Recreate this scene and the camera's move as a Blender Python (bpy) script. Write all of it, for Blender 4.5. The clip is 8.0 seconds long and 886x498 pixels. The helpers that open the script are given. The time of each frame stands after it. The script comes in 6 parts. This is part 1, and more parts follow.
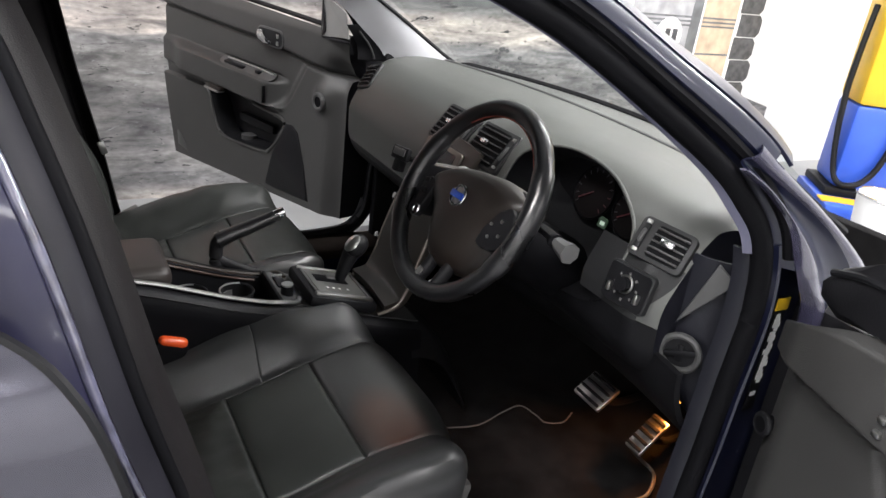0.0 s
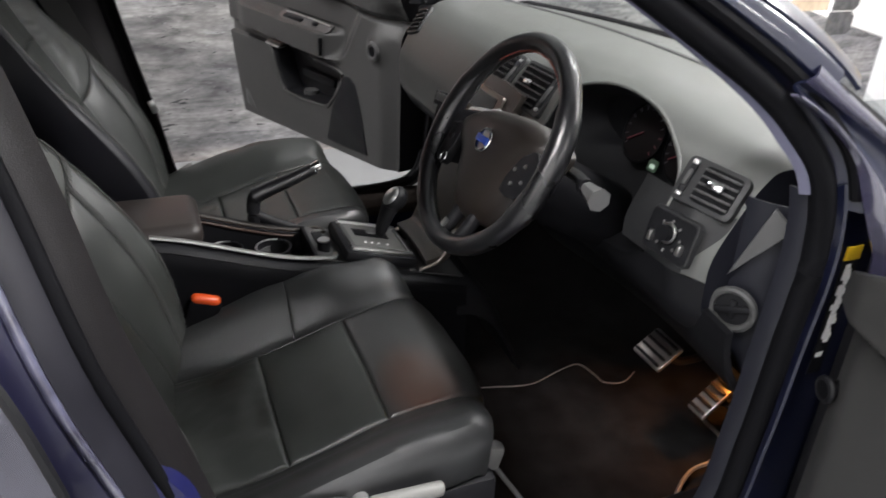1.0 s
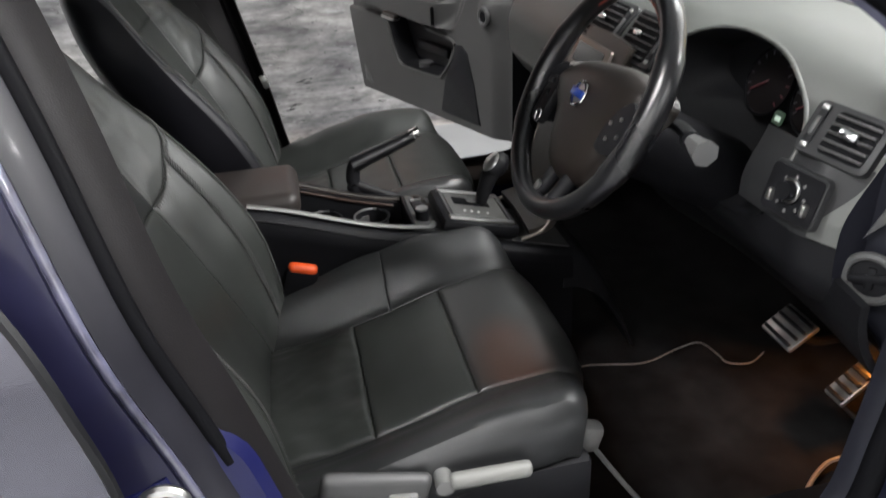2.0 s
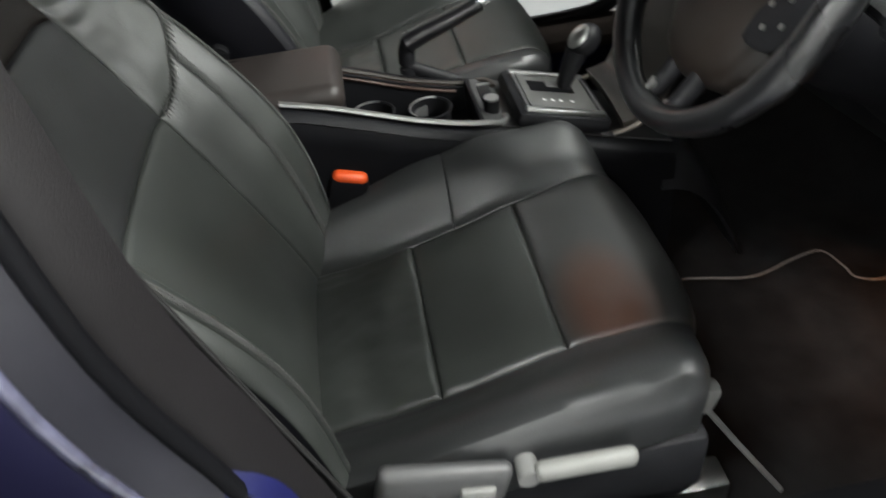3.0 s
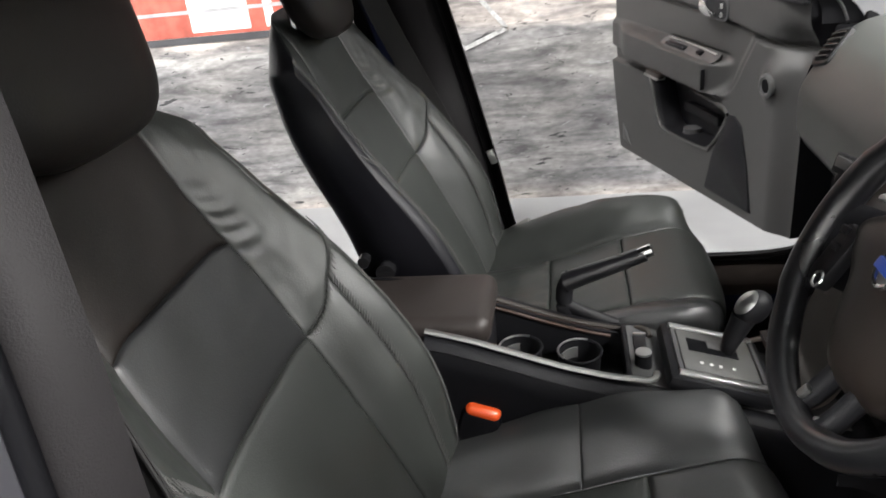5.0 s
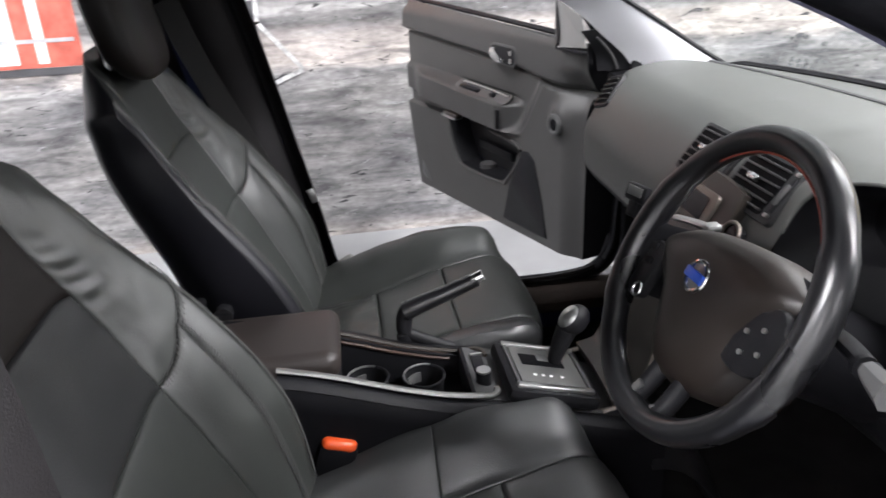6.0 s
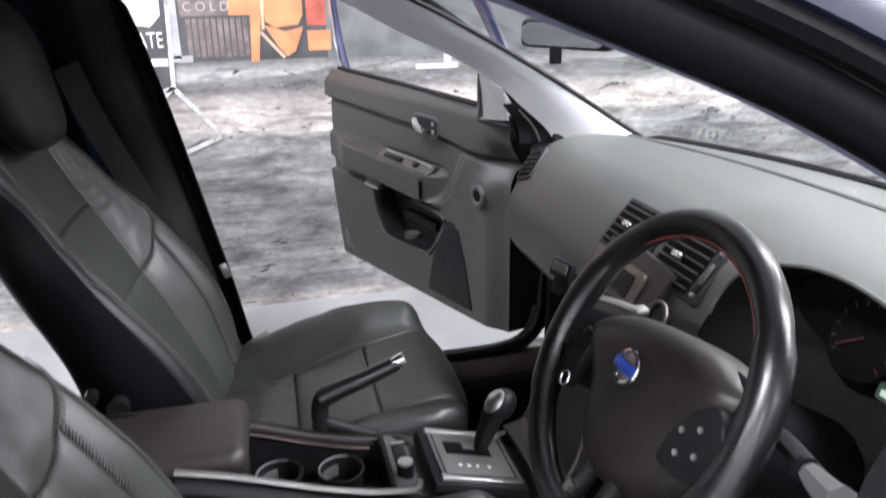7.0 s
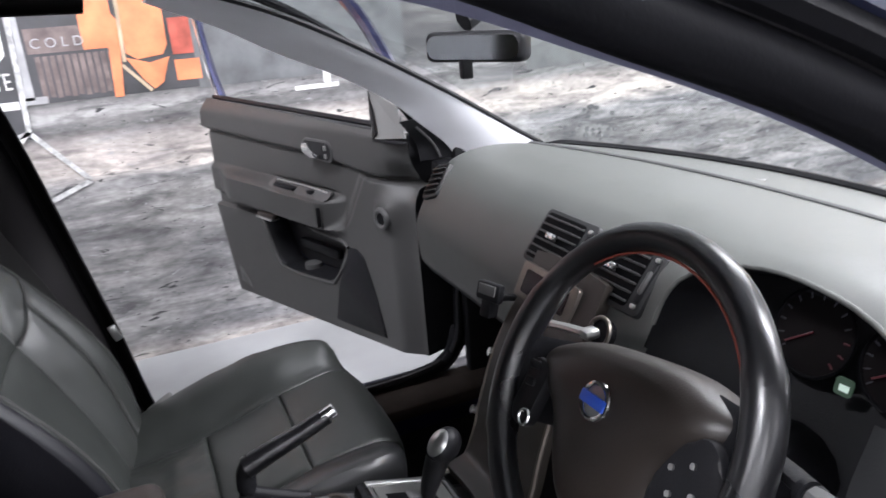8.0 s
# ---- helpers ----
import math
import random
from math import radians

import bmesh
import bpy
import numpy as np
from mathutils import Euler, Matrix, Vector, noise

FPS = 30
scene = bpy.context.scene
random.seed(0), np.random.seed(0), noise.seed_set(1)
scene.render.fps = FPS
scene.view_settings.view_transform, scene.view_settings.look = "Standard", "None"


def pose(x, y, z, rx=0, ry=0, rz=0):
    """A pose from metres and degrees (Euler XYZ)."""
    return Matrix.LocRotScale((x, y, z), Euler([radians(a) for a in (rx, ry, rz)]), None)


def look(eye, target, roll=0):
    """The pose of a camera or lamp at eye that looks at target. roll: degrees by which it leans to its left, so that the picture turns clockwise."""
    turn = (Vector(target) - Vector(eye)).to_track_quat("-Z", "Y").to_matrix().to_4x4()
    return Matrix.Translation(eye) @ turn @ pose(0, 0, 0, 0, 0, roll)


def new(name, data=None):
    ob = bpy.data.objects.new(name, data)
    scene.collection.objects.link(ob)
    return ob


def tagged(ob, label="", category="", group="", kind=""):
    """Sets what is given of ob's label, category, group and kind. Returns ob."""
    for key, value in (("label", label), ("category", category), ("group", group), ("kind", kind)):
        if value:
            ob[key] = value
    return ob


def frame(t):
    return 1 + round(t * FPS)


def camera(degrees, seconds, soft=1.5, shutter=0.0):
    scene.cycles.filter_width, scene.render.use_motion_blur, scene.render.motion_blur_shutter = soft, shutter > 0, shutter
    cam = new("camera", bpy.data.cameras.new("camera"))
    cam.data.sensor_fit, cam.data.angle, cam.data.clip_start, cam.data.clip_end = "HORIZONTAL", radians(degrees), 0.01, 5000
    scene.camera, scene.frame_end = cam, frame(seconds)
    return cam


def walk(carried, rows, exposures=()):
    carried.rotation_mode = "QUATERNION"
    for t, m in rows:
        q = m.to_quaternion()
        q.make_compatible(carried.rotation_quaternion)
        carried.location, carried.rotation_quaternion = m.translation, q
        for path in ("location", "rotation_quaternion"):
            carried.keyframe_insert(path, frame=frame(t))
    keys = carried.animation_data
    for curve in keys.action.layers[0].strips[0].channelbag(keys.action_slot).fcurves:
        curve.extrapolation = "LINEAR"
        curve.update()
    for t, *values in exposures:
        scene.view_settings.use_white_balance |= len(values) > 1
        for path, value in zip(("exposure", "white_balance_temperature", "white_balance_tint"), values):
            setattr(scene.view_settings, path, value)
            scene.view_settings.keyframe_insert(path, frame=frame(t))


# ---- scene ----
cam = camera(61.7, 8.0, shutter=0.4)
PATH = [
    (0, (-0.167, -1.302, 1.322), (0.775, 0.273, 0.527), 7.3),
    (0.2, (-0.151, -1.300, 1.316), (0.774, 0.279, 0.511), 7.0),
    (0.5, (-0.100, -1.290, 1.310), (0.741, 0.324, 0.480), 7.0),
    (0.7, (-0.065, -1.292, 1.304), (0.729, 0.318, 0.422), 5.5),
    (1, (-0.033, -1.286, 1.291), (0.656, 0.348, 0.367), 2.8),
    (1.2, (-0.010, -1.292, 1.289), (0.566, 0.365, 0.330), 0.7),
    (1.5, (0.010, -1.294, 1.270), (0.432, 0.425, 0.340), -1.9),
    (1.7, (0.029, -1.289, 1.262), (0.392, 0.453, 0.348), -2.3),
    (2.8, (0.053, -1.077, 1.198), (0.273, 0.440, -0.086), -5.8),
    (3, (0.067, -1.021, 1.208), (0.186, 0.493, -0.094), -7.2),
    (3.2, (0.115, -0.992, 1.219), (0.078, 0.529, -0.075), -8.7),
    (3.5, (0.141, -0.956, 1.222), (-0.082, 0.591, -0.025), -9.2),
    (3.7, (0.157, -0.951, 1.227), (-0.176, 0.644, 0.066), -10.7),
    (4, (0.159, -0.934, 1.238), (-0.257, 0.707, 0.173), -10.0),
    (4.2, (0.178, -0.943, 1.251), (-0.293, 0.723, 0.242), -10.8),
    (5.3, (0.133, -0.969, 1.266), (-0.110, 0.840, 0.450), -5.0),
    (5.5, (0.119, -0.978, 1.269), (-0.027, 0.848, 0.465), -4.0),
    (5.8, (0.092, -0.989, 1.276), (0.179, 0.820, 0.429), -2.8),
    (6, (0.074, -1.003, 1.283), (0.296, 0.814, 0.477), -2.9),
    (6.3, (0.051, -1.003, 1.281), (0.425, 0.785, 0.467), -2.7),
    (6.5, (0.055, -0.999, 1.276), (0.522, 0.754, 0.435), -1.5),
    (6.8, (0.087, -0.955, 1.282), (0.554, 0.836, 0.523), -0.8),
    (7, (0.097, -0.942, 1.285), (0.526, 0.899, 0.630), -1.1),
    (7.2, (0.114, -0.912, 1.284), (0.627, 0.926, 0.686), -1.9),
    (7.5, (0.125, -0.893, 1.286), (0.703, 0.941, 0.736), -3.4),
    (7.8, (0.105, -0.859, 1.280), (0.740, 0.930, 0.653), -5.2),
    (8, (0.081, -0.848, 1.288), (0.792, 0.909, 0.650), -4.7),
]
walk(cam, [(t, look(eye, target, roll)) for t, eye, target, roll in PATH],
     exposures=[(0.0, -0.34, 6300, 11), (0.5, -0.32, 6300, 11), (1.5, -0.20, 6270, 11), (3.0, 0.06, 6300, 4), (3.5, 0.10, 6380, 6), (4.2, 0.12, 6450, 8), (5.5, 0.17, 6280, 11), (6.5, 0.17, 6010, 14), (7.5, 0.14, 5950, 14), (8.0, 0.02, 5950, 14)])

# ---- world, lamps ----
world = bpy.data.worlds.new("world")
scene.world = world
world.use_nodes = True
world.node_tree.nodes["Background"].inputs[0].default_value = (0.75, 0.8, 0.9, 1)
world.node_tree.nodes["Background"].inputs[1].default_value = 0.05


def area_lamp(name, where, target, sx, sy, power, colour=(1.0, 0.97, 0.93)):
    data = bpy.data.lights.new(name, "AREA")
    data.shape, data.size, data.size_y, data.energy, data.color = "RECTANGLE", sx, sy, power, colour
    ob = new(name, data)
    ob.matrix_world = look(where, target)
    return ob


CEILING = 3.2
# Unseen lamps: rows and powers are set to light seats, dash and paint.
LAMPS = [(x, y) for x in (-3.8, -1.2, 2.3, 4.6) for y in (-4.9, -1.55)] + [(-3.8, 0.5), (-1.2, 0.5), (2.3, 0.5), (3.5, 0.9), (4.9, 0.9)]
for lx, ly in LAMPS:
    area_lamp("ceiling_lamp_light", (lx, ly, CEILING - 0.09), (lx, ly, 0), 1.15, 0.28, 70 if ly < -4 else (115 if lx < 0 else 225) if ly < -1 else 48 if 2 < lx < 4 else 95 if lx > 4 else 120)


# ---- materials ----
def material(name, colour, rough=0.5, metal=0.0, vary=0.15, scale=8.0, bump=0.1, grain=300.0, spec=0.5, coat=0.0):
    """A surface with stains at one scale and grain at another, in metres of the object."""
    m = bpy.data.materials.new(name)
    m.use_nodes = True
    nt = m.node_tree
    n, l = nt.nodes, nt.links
    b = n["Principled BSDF"]
    tc = n.new("ShaderNodeTexCoord")
    big = n.new("ShaderNodeTexNoise")
    big.inputs["Scale"].default_value, big.inputs["Detail"].default_value = scale, 6
    fine = n.new("ShaderNodeTexNoise")
    fine.inputs["Scale"].default_value, fine.inputs["Detail"].default_value = grain, 3
    l.new(tc.outputs["Object"], big.inputs["Vector"])
    l.new(tc.outputs["Object"], fine.inputs["Vector"])
    ramp = n.new("ShaderNodeValToRGB")
    c2 = tuple(c * (1 - vary) for c in colour)
    c1 = tuple(min(1, c * (1 + vary * 0.6)) for c in colour)
    ramp.color_ramp.elements[0].position, ramp.color_ramp.elements[1].position = 0.32, 0.68
    ramp.color_ramp.elements[0].color, ramp.color_ramp.elements[1].color = (*c2, 1), (*c1, 1)
    l.new(big.outputs["Fac"], ramp.inputs["Fac"])
    l.new(ramp.outputs["Color"], b.inputs["Base Color"])
    mr = n.new("ShaderNodeMapRange")
    mr.inputs["To Min"].default_value, mr.inputs["To Max"].default_value = max(0.03, rough - 0.08), min(1, rough + 0.08)
    l.new(big.outputs["Fac"], mr.inputs["Value"])
    l.new(mr.outputs["Result"], b.inputs["Roughness"])
    b.inputs["Metallic"].default_value = metal
    b.inputs["Specular IOR Level"].default_value = spec
    b.inputs["Coat Weight"].default_value = coat
    b.inputs["Coat Roughness"].default_value = 0.07
    if bump:
        bp = n.new("ShaderNodeBump")
        bp.inputs["Strength"].default_value, bp.inputs["Distance"].default_value = bump, 0.002
        l.new(fine.outputs["Fac"], bp.inputs["Height"])
        l.new(bp.outputs["Normal"], b.inputs["Normal"])
    return m


def leather(name, colour, rough):
    """Hide with pebble grain, soft creases and worn, shinier places."""
    m = material(name, colour, rough, vary=0.25, scale=5, bump=0.0, spec=1.0)
    nt = m.node_tree
    n, l = nt.nodes, nt.links
    tc = n.new("ShaderNodeTexCoord")
    vor = n.new("ShaderNodeTexVoronoi")
    vor.inputs["Scale"].default_value = 420
    crease = n.new("ShaderNodeTexNoise")
    crease.inputs["Scale"].default_value, crease.inputs["Detail"].default_value = 14, 4
    crease.inputs["Distortion"].default_value = 0.3
    add = n.new("ShaderNodeMath")
    add.operation = "MULTIPLY_ADD"
    add.inputs[1].default_value = 1.3
    l.new(tc.outputs["Object"], vor.inputs["Vector"])
    l.new(tc.outputs["Object"], crease.inputs["Vector"])
    l.new(crease.outputs["Fac"], add.inputs[0])
    l.new(vor.outputs["Distance"], add.inputs[2])
    bp = n.new("ShaderNodeBump")
    bp.inputs["Strength"].default_value, bp.inputs["Distance"].default_value = 0.12, 0.0010
    l.new(add.outputs[0], bp.inputs["Height"])
    l.new(bp.outputs["Normal"], n["Principled BSDF"].inputs["Normal"])
    return m


def glow(name, colour, power):
    m = bpy.data.materials.new(name)
    m.use_nodes = True
    b = m.node_tree.nodes["Principled BSDF"]
    b.inputs["Base Color"].default_value = (0.02, 0.02, 0.02, 1)
    b.inputs["Emission Color"].default_value = (*colour, 1)
    b.inputs["Emission Strength"].default_value = power
    return m


def clear_glass(name, tint):
    m = bpy.data.materials.new(name)
    m.use_nodes = True
    nt = m.node_tree
    n, l = nt.nodes, nt.links
    n.remove(n["Principled BSDF"])
    tr, gl, mix = n.new("ShaderNodeBsdfTransparent"), n.new("ShaderNodeBsdfGlossy"), n.new("ShaderNodeMixShader")
    tr.inputs["Color"].default_value = (*tint, 1)
    gl.inputs["Roughness"].default_value = 0.02
    mix.inputs[0].default_value = 0.055
    l.new(tr.outputs[0], mix.inputs[1])
    l.new(gl.outputs[0], mix.inputs[2])
    l.new(mix.outputs[0], n["Material Output"].inputs["Surface"])
    return m


LEATHER = leather("black_leather", (0.0260, 0.0288, 0.0264), 0.44)
LEATHER.node_tree.nodes["Principled BSDF"].inputs["Specular IOR Level"].default_value = 0.65
LEATHER_SMOOTH = leather("smooth_leather", (0.0165, 0.0172, 0.0180), 0.38)
LEATHER_SMOOTH.node_tree.nodes["Principled BSDF"].inputs["Specular IOR Level"].default_value = 0.75
# Darker, browner copy of the seat leather: roof shade put into the colour.
SHADELEATHER = leather("shade_brown_leather", (0.0120, 0.0092, 0.0082), 0.48)
SHADELEATHER.node_tree.nodes["Principled BSDF"].inputs["Specular IOR Level"].default_value = 0.32
SIDELEATHER = leather("side_leather", (0.0085, 0.0085, 0.0115), 0.42)
SIDELEATHER.node_tree.nodes["Principled BSDF"].inputs["Specular IOR Level"].default_value = 0.35
WORNLEATHER = leather("worn_leather", (0.017, 0.017, 0.017), 0.34)
wn, wl = WORNLEATHER.node_tree.nodes, WORNLEATHER.node_tree.links
wtc, wmap, wgrad, wramp, wmix = (wn.new(k) for k in ("ShaderNodeTexCoord", "ShaderNodeMapping", "ShaderNodeTexGradient", "ShaderNodeValToRGB", "ShaderNodeMixRGB"))
wgrad.gradient_type = "SPHERICAL"
# rubbed brown patch on the near side of the panel
wmap.inputs["Location"].default_value = (-0.148 * 15, 0.085 * 8.5, -0.295 * 4)
wmap.inputs["Scale"].default_value = (15, 8.5, 4)
wl.new(wtc.outputs["Object"], wmap.inputs["Vector"])
wl.new(wmap.outputs[0], wgrad.inputs["Vector"])
wramp.color_ramp.elements[0].position, wramp.color_ramp.elements[1].position = 0.05, 0.6
wl.new(wgrad.outputs["Fac"], wramp.inputs["Fac"])
wl.new(wramp.outputs["Color"], wmix.inputs["Fac"])
base_in = wn["Principled BSDF"].inputs["Base Color"]
wl.new(base_in.links[0].from_socket, wmix.inputs["Color1"])
wmix.inputs["Color2"].default_value = (0.042, 0.018, 0.011, 1)
wl.new(wmix.outputs["Color"], base_in)
BOLSTER = leather("bolster_leather", (0.0205, 0.0215, 0.0218), 0.42)
BOLSTER.node_tree.nodes["Principled BSDF"].inputs["Specular IOR Level"].default_value = 0.75
bn, bl = BOLSTER.node_tree.nodes, BOLSTER.node_tree.links
btc, bmap, bgrad, bramp, bmix = (bn.new(k) for k in ("ShaderNodeTexCoord", "ShaderNodeMapping", "ShaderNodeTexGradient", "ShaderNodeValToRGB", "ShaderNodeMixRGB"))
bgrad.gradient_type = "SPHERICAL"
# dull dark spot where the hand rests on the bolster
bmap.inputs["Location"].default_value = (-0.128 * 24, -0.205 * 30, -0.312 * 10)
bmap.inputs["Scale"].default_value = (24, 30, 10)
bl.new(btc.outputs["Object"], bmap.inputs["Vector"])
bl.new(bmap.outputs[0], bgrad.inputs["Vector"])
bramp.color_ramp.elements[0].position, bramp.color_ramp.elements[1].position = 0.05, 0.55
bl.new(bgrad.outputs["Fac"], bramp.inputs["Fac"])
bl.new(bramp.outputs["Color"], bmix.inputs["Fac"])
rough_in = bn["Principled BSDF"].inputs["Roughness"]
bl.new(rough_in.links[0].from_socket, bmix.inputs["Color1"])
bmix.inputs["Color2"].default_value = (0.58, 0.58, 0.58, 1)
bl.new(bmix.outputs["Color"], rough_in)
DASH = material("dash_plastic", (0.088, 0.092, 0.086), 0.43, bump=0.25, grain=700, vary=0.08, spec=0.75)
DASHLOW = material("lower_dash_plastic", (0.025, 0.0255, 0.027), 0.46, bump=0.2, grain=650, vary=0.08, spec=0.3)
DARK = material("dark_plastic", (0.0095, 0.0096, 0.0112), 0.48, bump=0.2, grain=600, spec=0.14)
PILLARGREY = material("pillar_grey", (0.0100, 0.0090, 0.0098), 0.5, bump=0.2, grain=650, vary=0.1, spec=0.16)
PILLARPAINT = material("pillar_paint", (0.0125, 0.0120, 0.036), 0.36, spec=0.4, coat=0.22, bump=0.02, grain=500, vary=0.3, scale=9)
FLANGEGREY = material("dusty_flange", (0.0145, 0.0142, 0.0195), 0.40, bump=0.04, grain=500, vary=0.22, scale=11, spec=0.35, coat=0.08)
STACKSILVER = material("stack_bronze", (0.20, 0.175, 0.155), 0.40, metal=0.8, bump=0.05, grain=500, vary=0.12)
STACKTRIM = material("stack_satin", (0.034, 0.029, 0.025), 0.36, bump=0.05, grain=500, vary=0.12)
SLATGREY = material("slat_plastic", (0.050, 0.050, 0.050), 0.42, bump=0.1, grain=600)
PIPING = material("red_piping", (0.22, 0.045, 0.03), 0.5, bump=0.05)
# Body navy copied bluer and duller: how the jamb reads in shade.
PAINTJAMB = material("jamb_shade_navy", (0.0042, 0.0054, 0.054), 0.42, coat=0.12, bump=0.03, grain=900, vary=0.15, scale=6)
DOORTRIM = material("door_plastic", (0.042, 0.0415, 0.041), 0.52, bump=0.25, grain=650, vary=0.08)
GREYPLASTIC = material("grey_plastic", (0.065, 0.065, 0.066), 0.45, bump=0.15, grain=600)
MIDGREY = material("mid_grey_plastic", (0.15, 0.15, 0.147), 0.45, bump=0.1, grain=600)
SPEAKERGREY = material("speaker_grey", (0.11, 0.11, 0.11), 0.45, bump=0.1, grain=600)
PALEGREY = material("pale_grey_plastic", (0.18, 0.18, 0.172), 0.45, bump=0.1, grain=600)
PILLARTRIM = material("pillar_trim", (0.76, 0.76, 0.80), 0.65, bump=0.3, grain=900, vary=0.06)
LAVENDER = material("lavender_trim", (0.10, 0.10, 0.15), 0.55, bump=0.2, grain=700, vary=0.06)
FLANGE = material("flange_primer", (0.115, 0.104, 0.113), 0.5, bump=0.05, grain=500, vary=0.1)
ENDPLASTIC = material("end_plastic", (0.0105, 0.0110, 0.0165), 0.44, bump=0.15, grain=650, vary=0.1, spec=0.35)
SEAL = material("seal_rubber", (0.0055, 0.0055, 0.0066), 0.55, bump=0.12, grain=400, spec=0.05)
RAIL = material("brushed_rail", (0.35, 0.35, 0.34), 0.38, metal=1.0, bump=0.08, grain=700, vary=0.15)
# Unseen lining, kept dark to cut bounced light on the seat tops.
HEADLINER = material("headliner", (0.10, 0.10, 0.098), 0.9, bump=0.4, grain=900)
BELT = material("belt_webbing", (0.019, 0.0185, 0.0185), 0.6, bump=0.4, grain=1200, spec=0.3)
RUBBER = material("black_rubber", (0.0095, 0.0095, 0.0112), 0.5, bump=0.15, grain=400, spec=0.22)
# Lighter, browner copy for the far footwell: its light put into the colour.
LITCARPET = material("lit_brown_carpet", (0.034, 0.027, 0.0235), 0.9, spec=0.1, bump=0.8, grain=900, vary=0.3, scale=14)
CARPET = material("carpet", (0.0145, 0.0140, 0.0146), 0.95, spec=0.05, bump=1.0, grain=900, vary=0.35, scale=18)
PAINT = material("navy_paint", (0.010, 0.012, 0.050), 0.34, metal=0.5, coat=1.0, bump=0.02, grain=2000, vary=0.1, scale=3)
# Paler, silvery copy of the body navy: ceiling reflections put into the colour.
DOORSHEEN = material("sheen_silver_navy", (0.088, 0.088, 0.114), 0.17, metal=0.6, spec=0.8, coat=0.6, bump=0.02, grain=500, vary=0.22, scale=7)
# Body navy made paler: lavender reflections on root and edge are painted in.
PAINTSHEEN = material("sheen_navy_paint", (0.040, 0.038, 0.070), 0.24, metal=0.0, spec=1.0, coat=0.8, bump=0.02, grain=500, vary=0.3, scale=9)
# Pale blotchy tone paints the broken highlight along the pillar edge.
BEAD = material("edge_highlight_paint", (0.10, 0.10, 0.15), 0.14, bump=0.1, grain=60, vary=0.6, scale=26, spec=1.0, coat=1.0)
# Body navy copied darker: the frames' lack of reflection is put into colour.
PAINTDARK = material("dimmed_navy_paint", (0.006, 0.008, 0.026), 0.36, metal=0.1, coat=0.5, bump=0.02, grain=900, vary=0.2, scale=6)
SHIFTMETAL = material("selector_metal", (0.175, 0.175, 0.170), 0.42, metal=0.6, bump=0.05, grain=600, vary=0.12)
SILVER = material("satin_aluminium", (0.55, 0.55, 0.54), 0.32, metal=1.0, bump=0.05, grain=500, vary=0.1)
CHROME = material("chrome", (0.75, 0.75, 0.75), 0.12, metal=1.0, bump=0.0, vary=0.04)
GLOSSBLACK = material("gloss_black", (0.010, 0.010, 0.011), 0.15, bump=0.0, vary=0.1)
# Brown cast of a warm reflection, put into the colour.
BROWNTRIM = material("brown_cast_trim", (0.0155, 0.0112, 0.0090), 0.40, bump=0.12, grain=500, spec=0.6)
STRIPBROWN = material("brown_strip", (0.050, 0.030, 0.022), 0.4, bump=0.1, grain=400, vary=0.3, scale=20)
ARMLEATHER = material("armrest_leather", (0.026, 0.0215, 0.0200), 0.40, bump=0.15, grain=500, vary=0.15, spec=0.4)
RIMLEATHER = material("rim_leather", (0.0065, 0.0065, 0.0078), 0.29, bump=0.06, grain=700, vary=0.2, spec=0.75)
WHITEPRINT = material("white_print", (0.75, 0.75, 0.75), 0.6, bump=0.0, vary=0.03)
YELLOW = material("yellow_paint", (0.72, 0.45, 0.02), 0.4, bump=0.05, vary=0.08)
BLUE = material("blue_paint", (0.035, 0.10, 0.55), 0.35, bump=0.05, vary=0.1)
REDPLASTIC = material("orange_red_plastic", (0.72, 0.09, 0.02), 0.22, bump=0.02)
CREAM = material("cream_cable", (0.14, 0.13, 0.12), 0.5, bump=0.05)
STITCH = material("stitching", (0.058, 0.058, 0.056), 0.7, bump=0.2)
WALLWHITE = material("white_wall", (0.78, 0.78, 0.78), 0.7, bump=0.1, grain=60, vary=0.04, scale=1.5)
CONCRETE = material("painted_concrete", (0.30, 0.305, 0.31), 0.45, bump=0.15, grain=80, vary=0.18, scale=2.2)
CEIL = material("ceiling_board", (0.6, 0.6, 0.6), 0.8, bump=0.1, grain=50, vary=0.05)
DIALFACE = material("dial_face", (0.006, 0.005, 0.0055), 0.5, bump=0.05, vary=0.1, spec=0.12)
GLASS = clear_glass("windscreen_glass", (0.78, 0.81, 0.80))
# Tint of the added, unseen rear glass: dims light on the headrests.
TINTED = clear_glass("tinted_glass", (0.30, 0.31, 0.32))
LAMPGLOW = glow("lamp_diffuser", (1.0, 0.97, 0.93), 6.0)
DISPLAY = glow("display_green", (0.30, 0.55, 0.32), 0.09)
DIGITS = glow("display_digits", (0.70, 0.85, 0.70), 0.8)
REDGLOW = glow("dial_red", (0.6, 0.03, 0.08), 0.07)
DIALWHITE = glow("dial_white", (0.45, 0.45, 0.6), 0.022)
AMBER = glow("amber_lamp", (1.0, 0.35, 0.05), 6.0)
MIRROR = material("mirror_glass", (0.85, 0.85, 0.85), 0.03, metal=1.0, bump=0.0, vary=0.01)


# ---- builders ----
ROOT = {}


def thing(name, where, label, category, group="", kind="", m=None):
    """An Empty at a thing's base. Parts come in world coordinates, or in its own where m is given."""
    ob = new(name)
    ob.empty_display_size = 0.05
    ob.matrix_world = m if m else Matrix.Translation(where)
    ROOT[ob.name] = Matrix.Identity(4) if m else Matrix.Translation(where).inverted()
    return tagged(ob, label, category, group, kind)


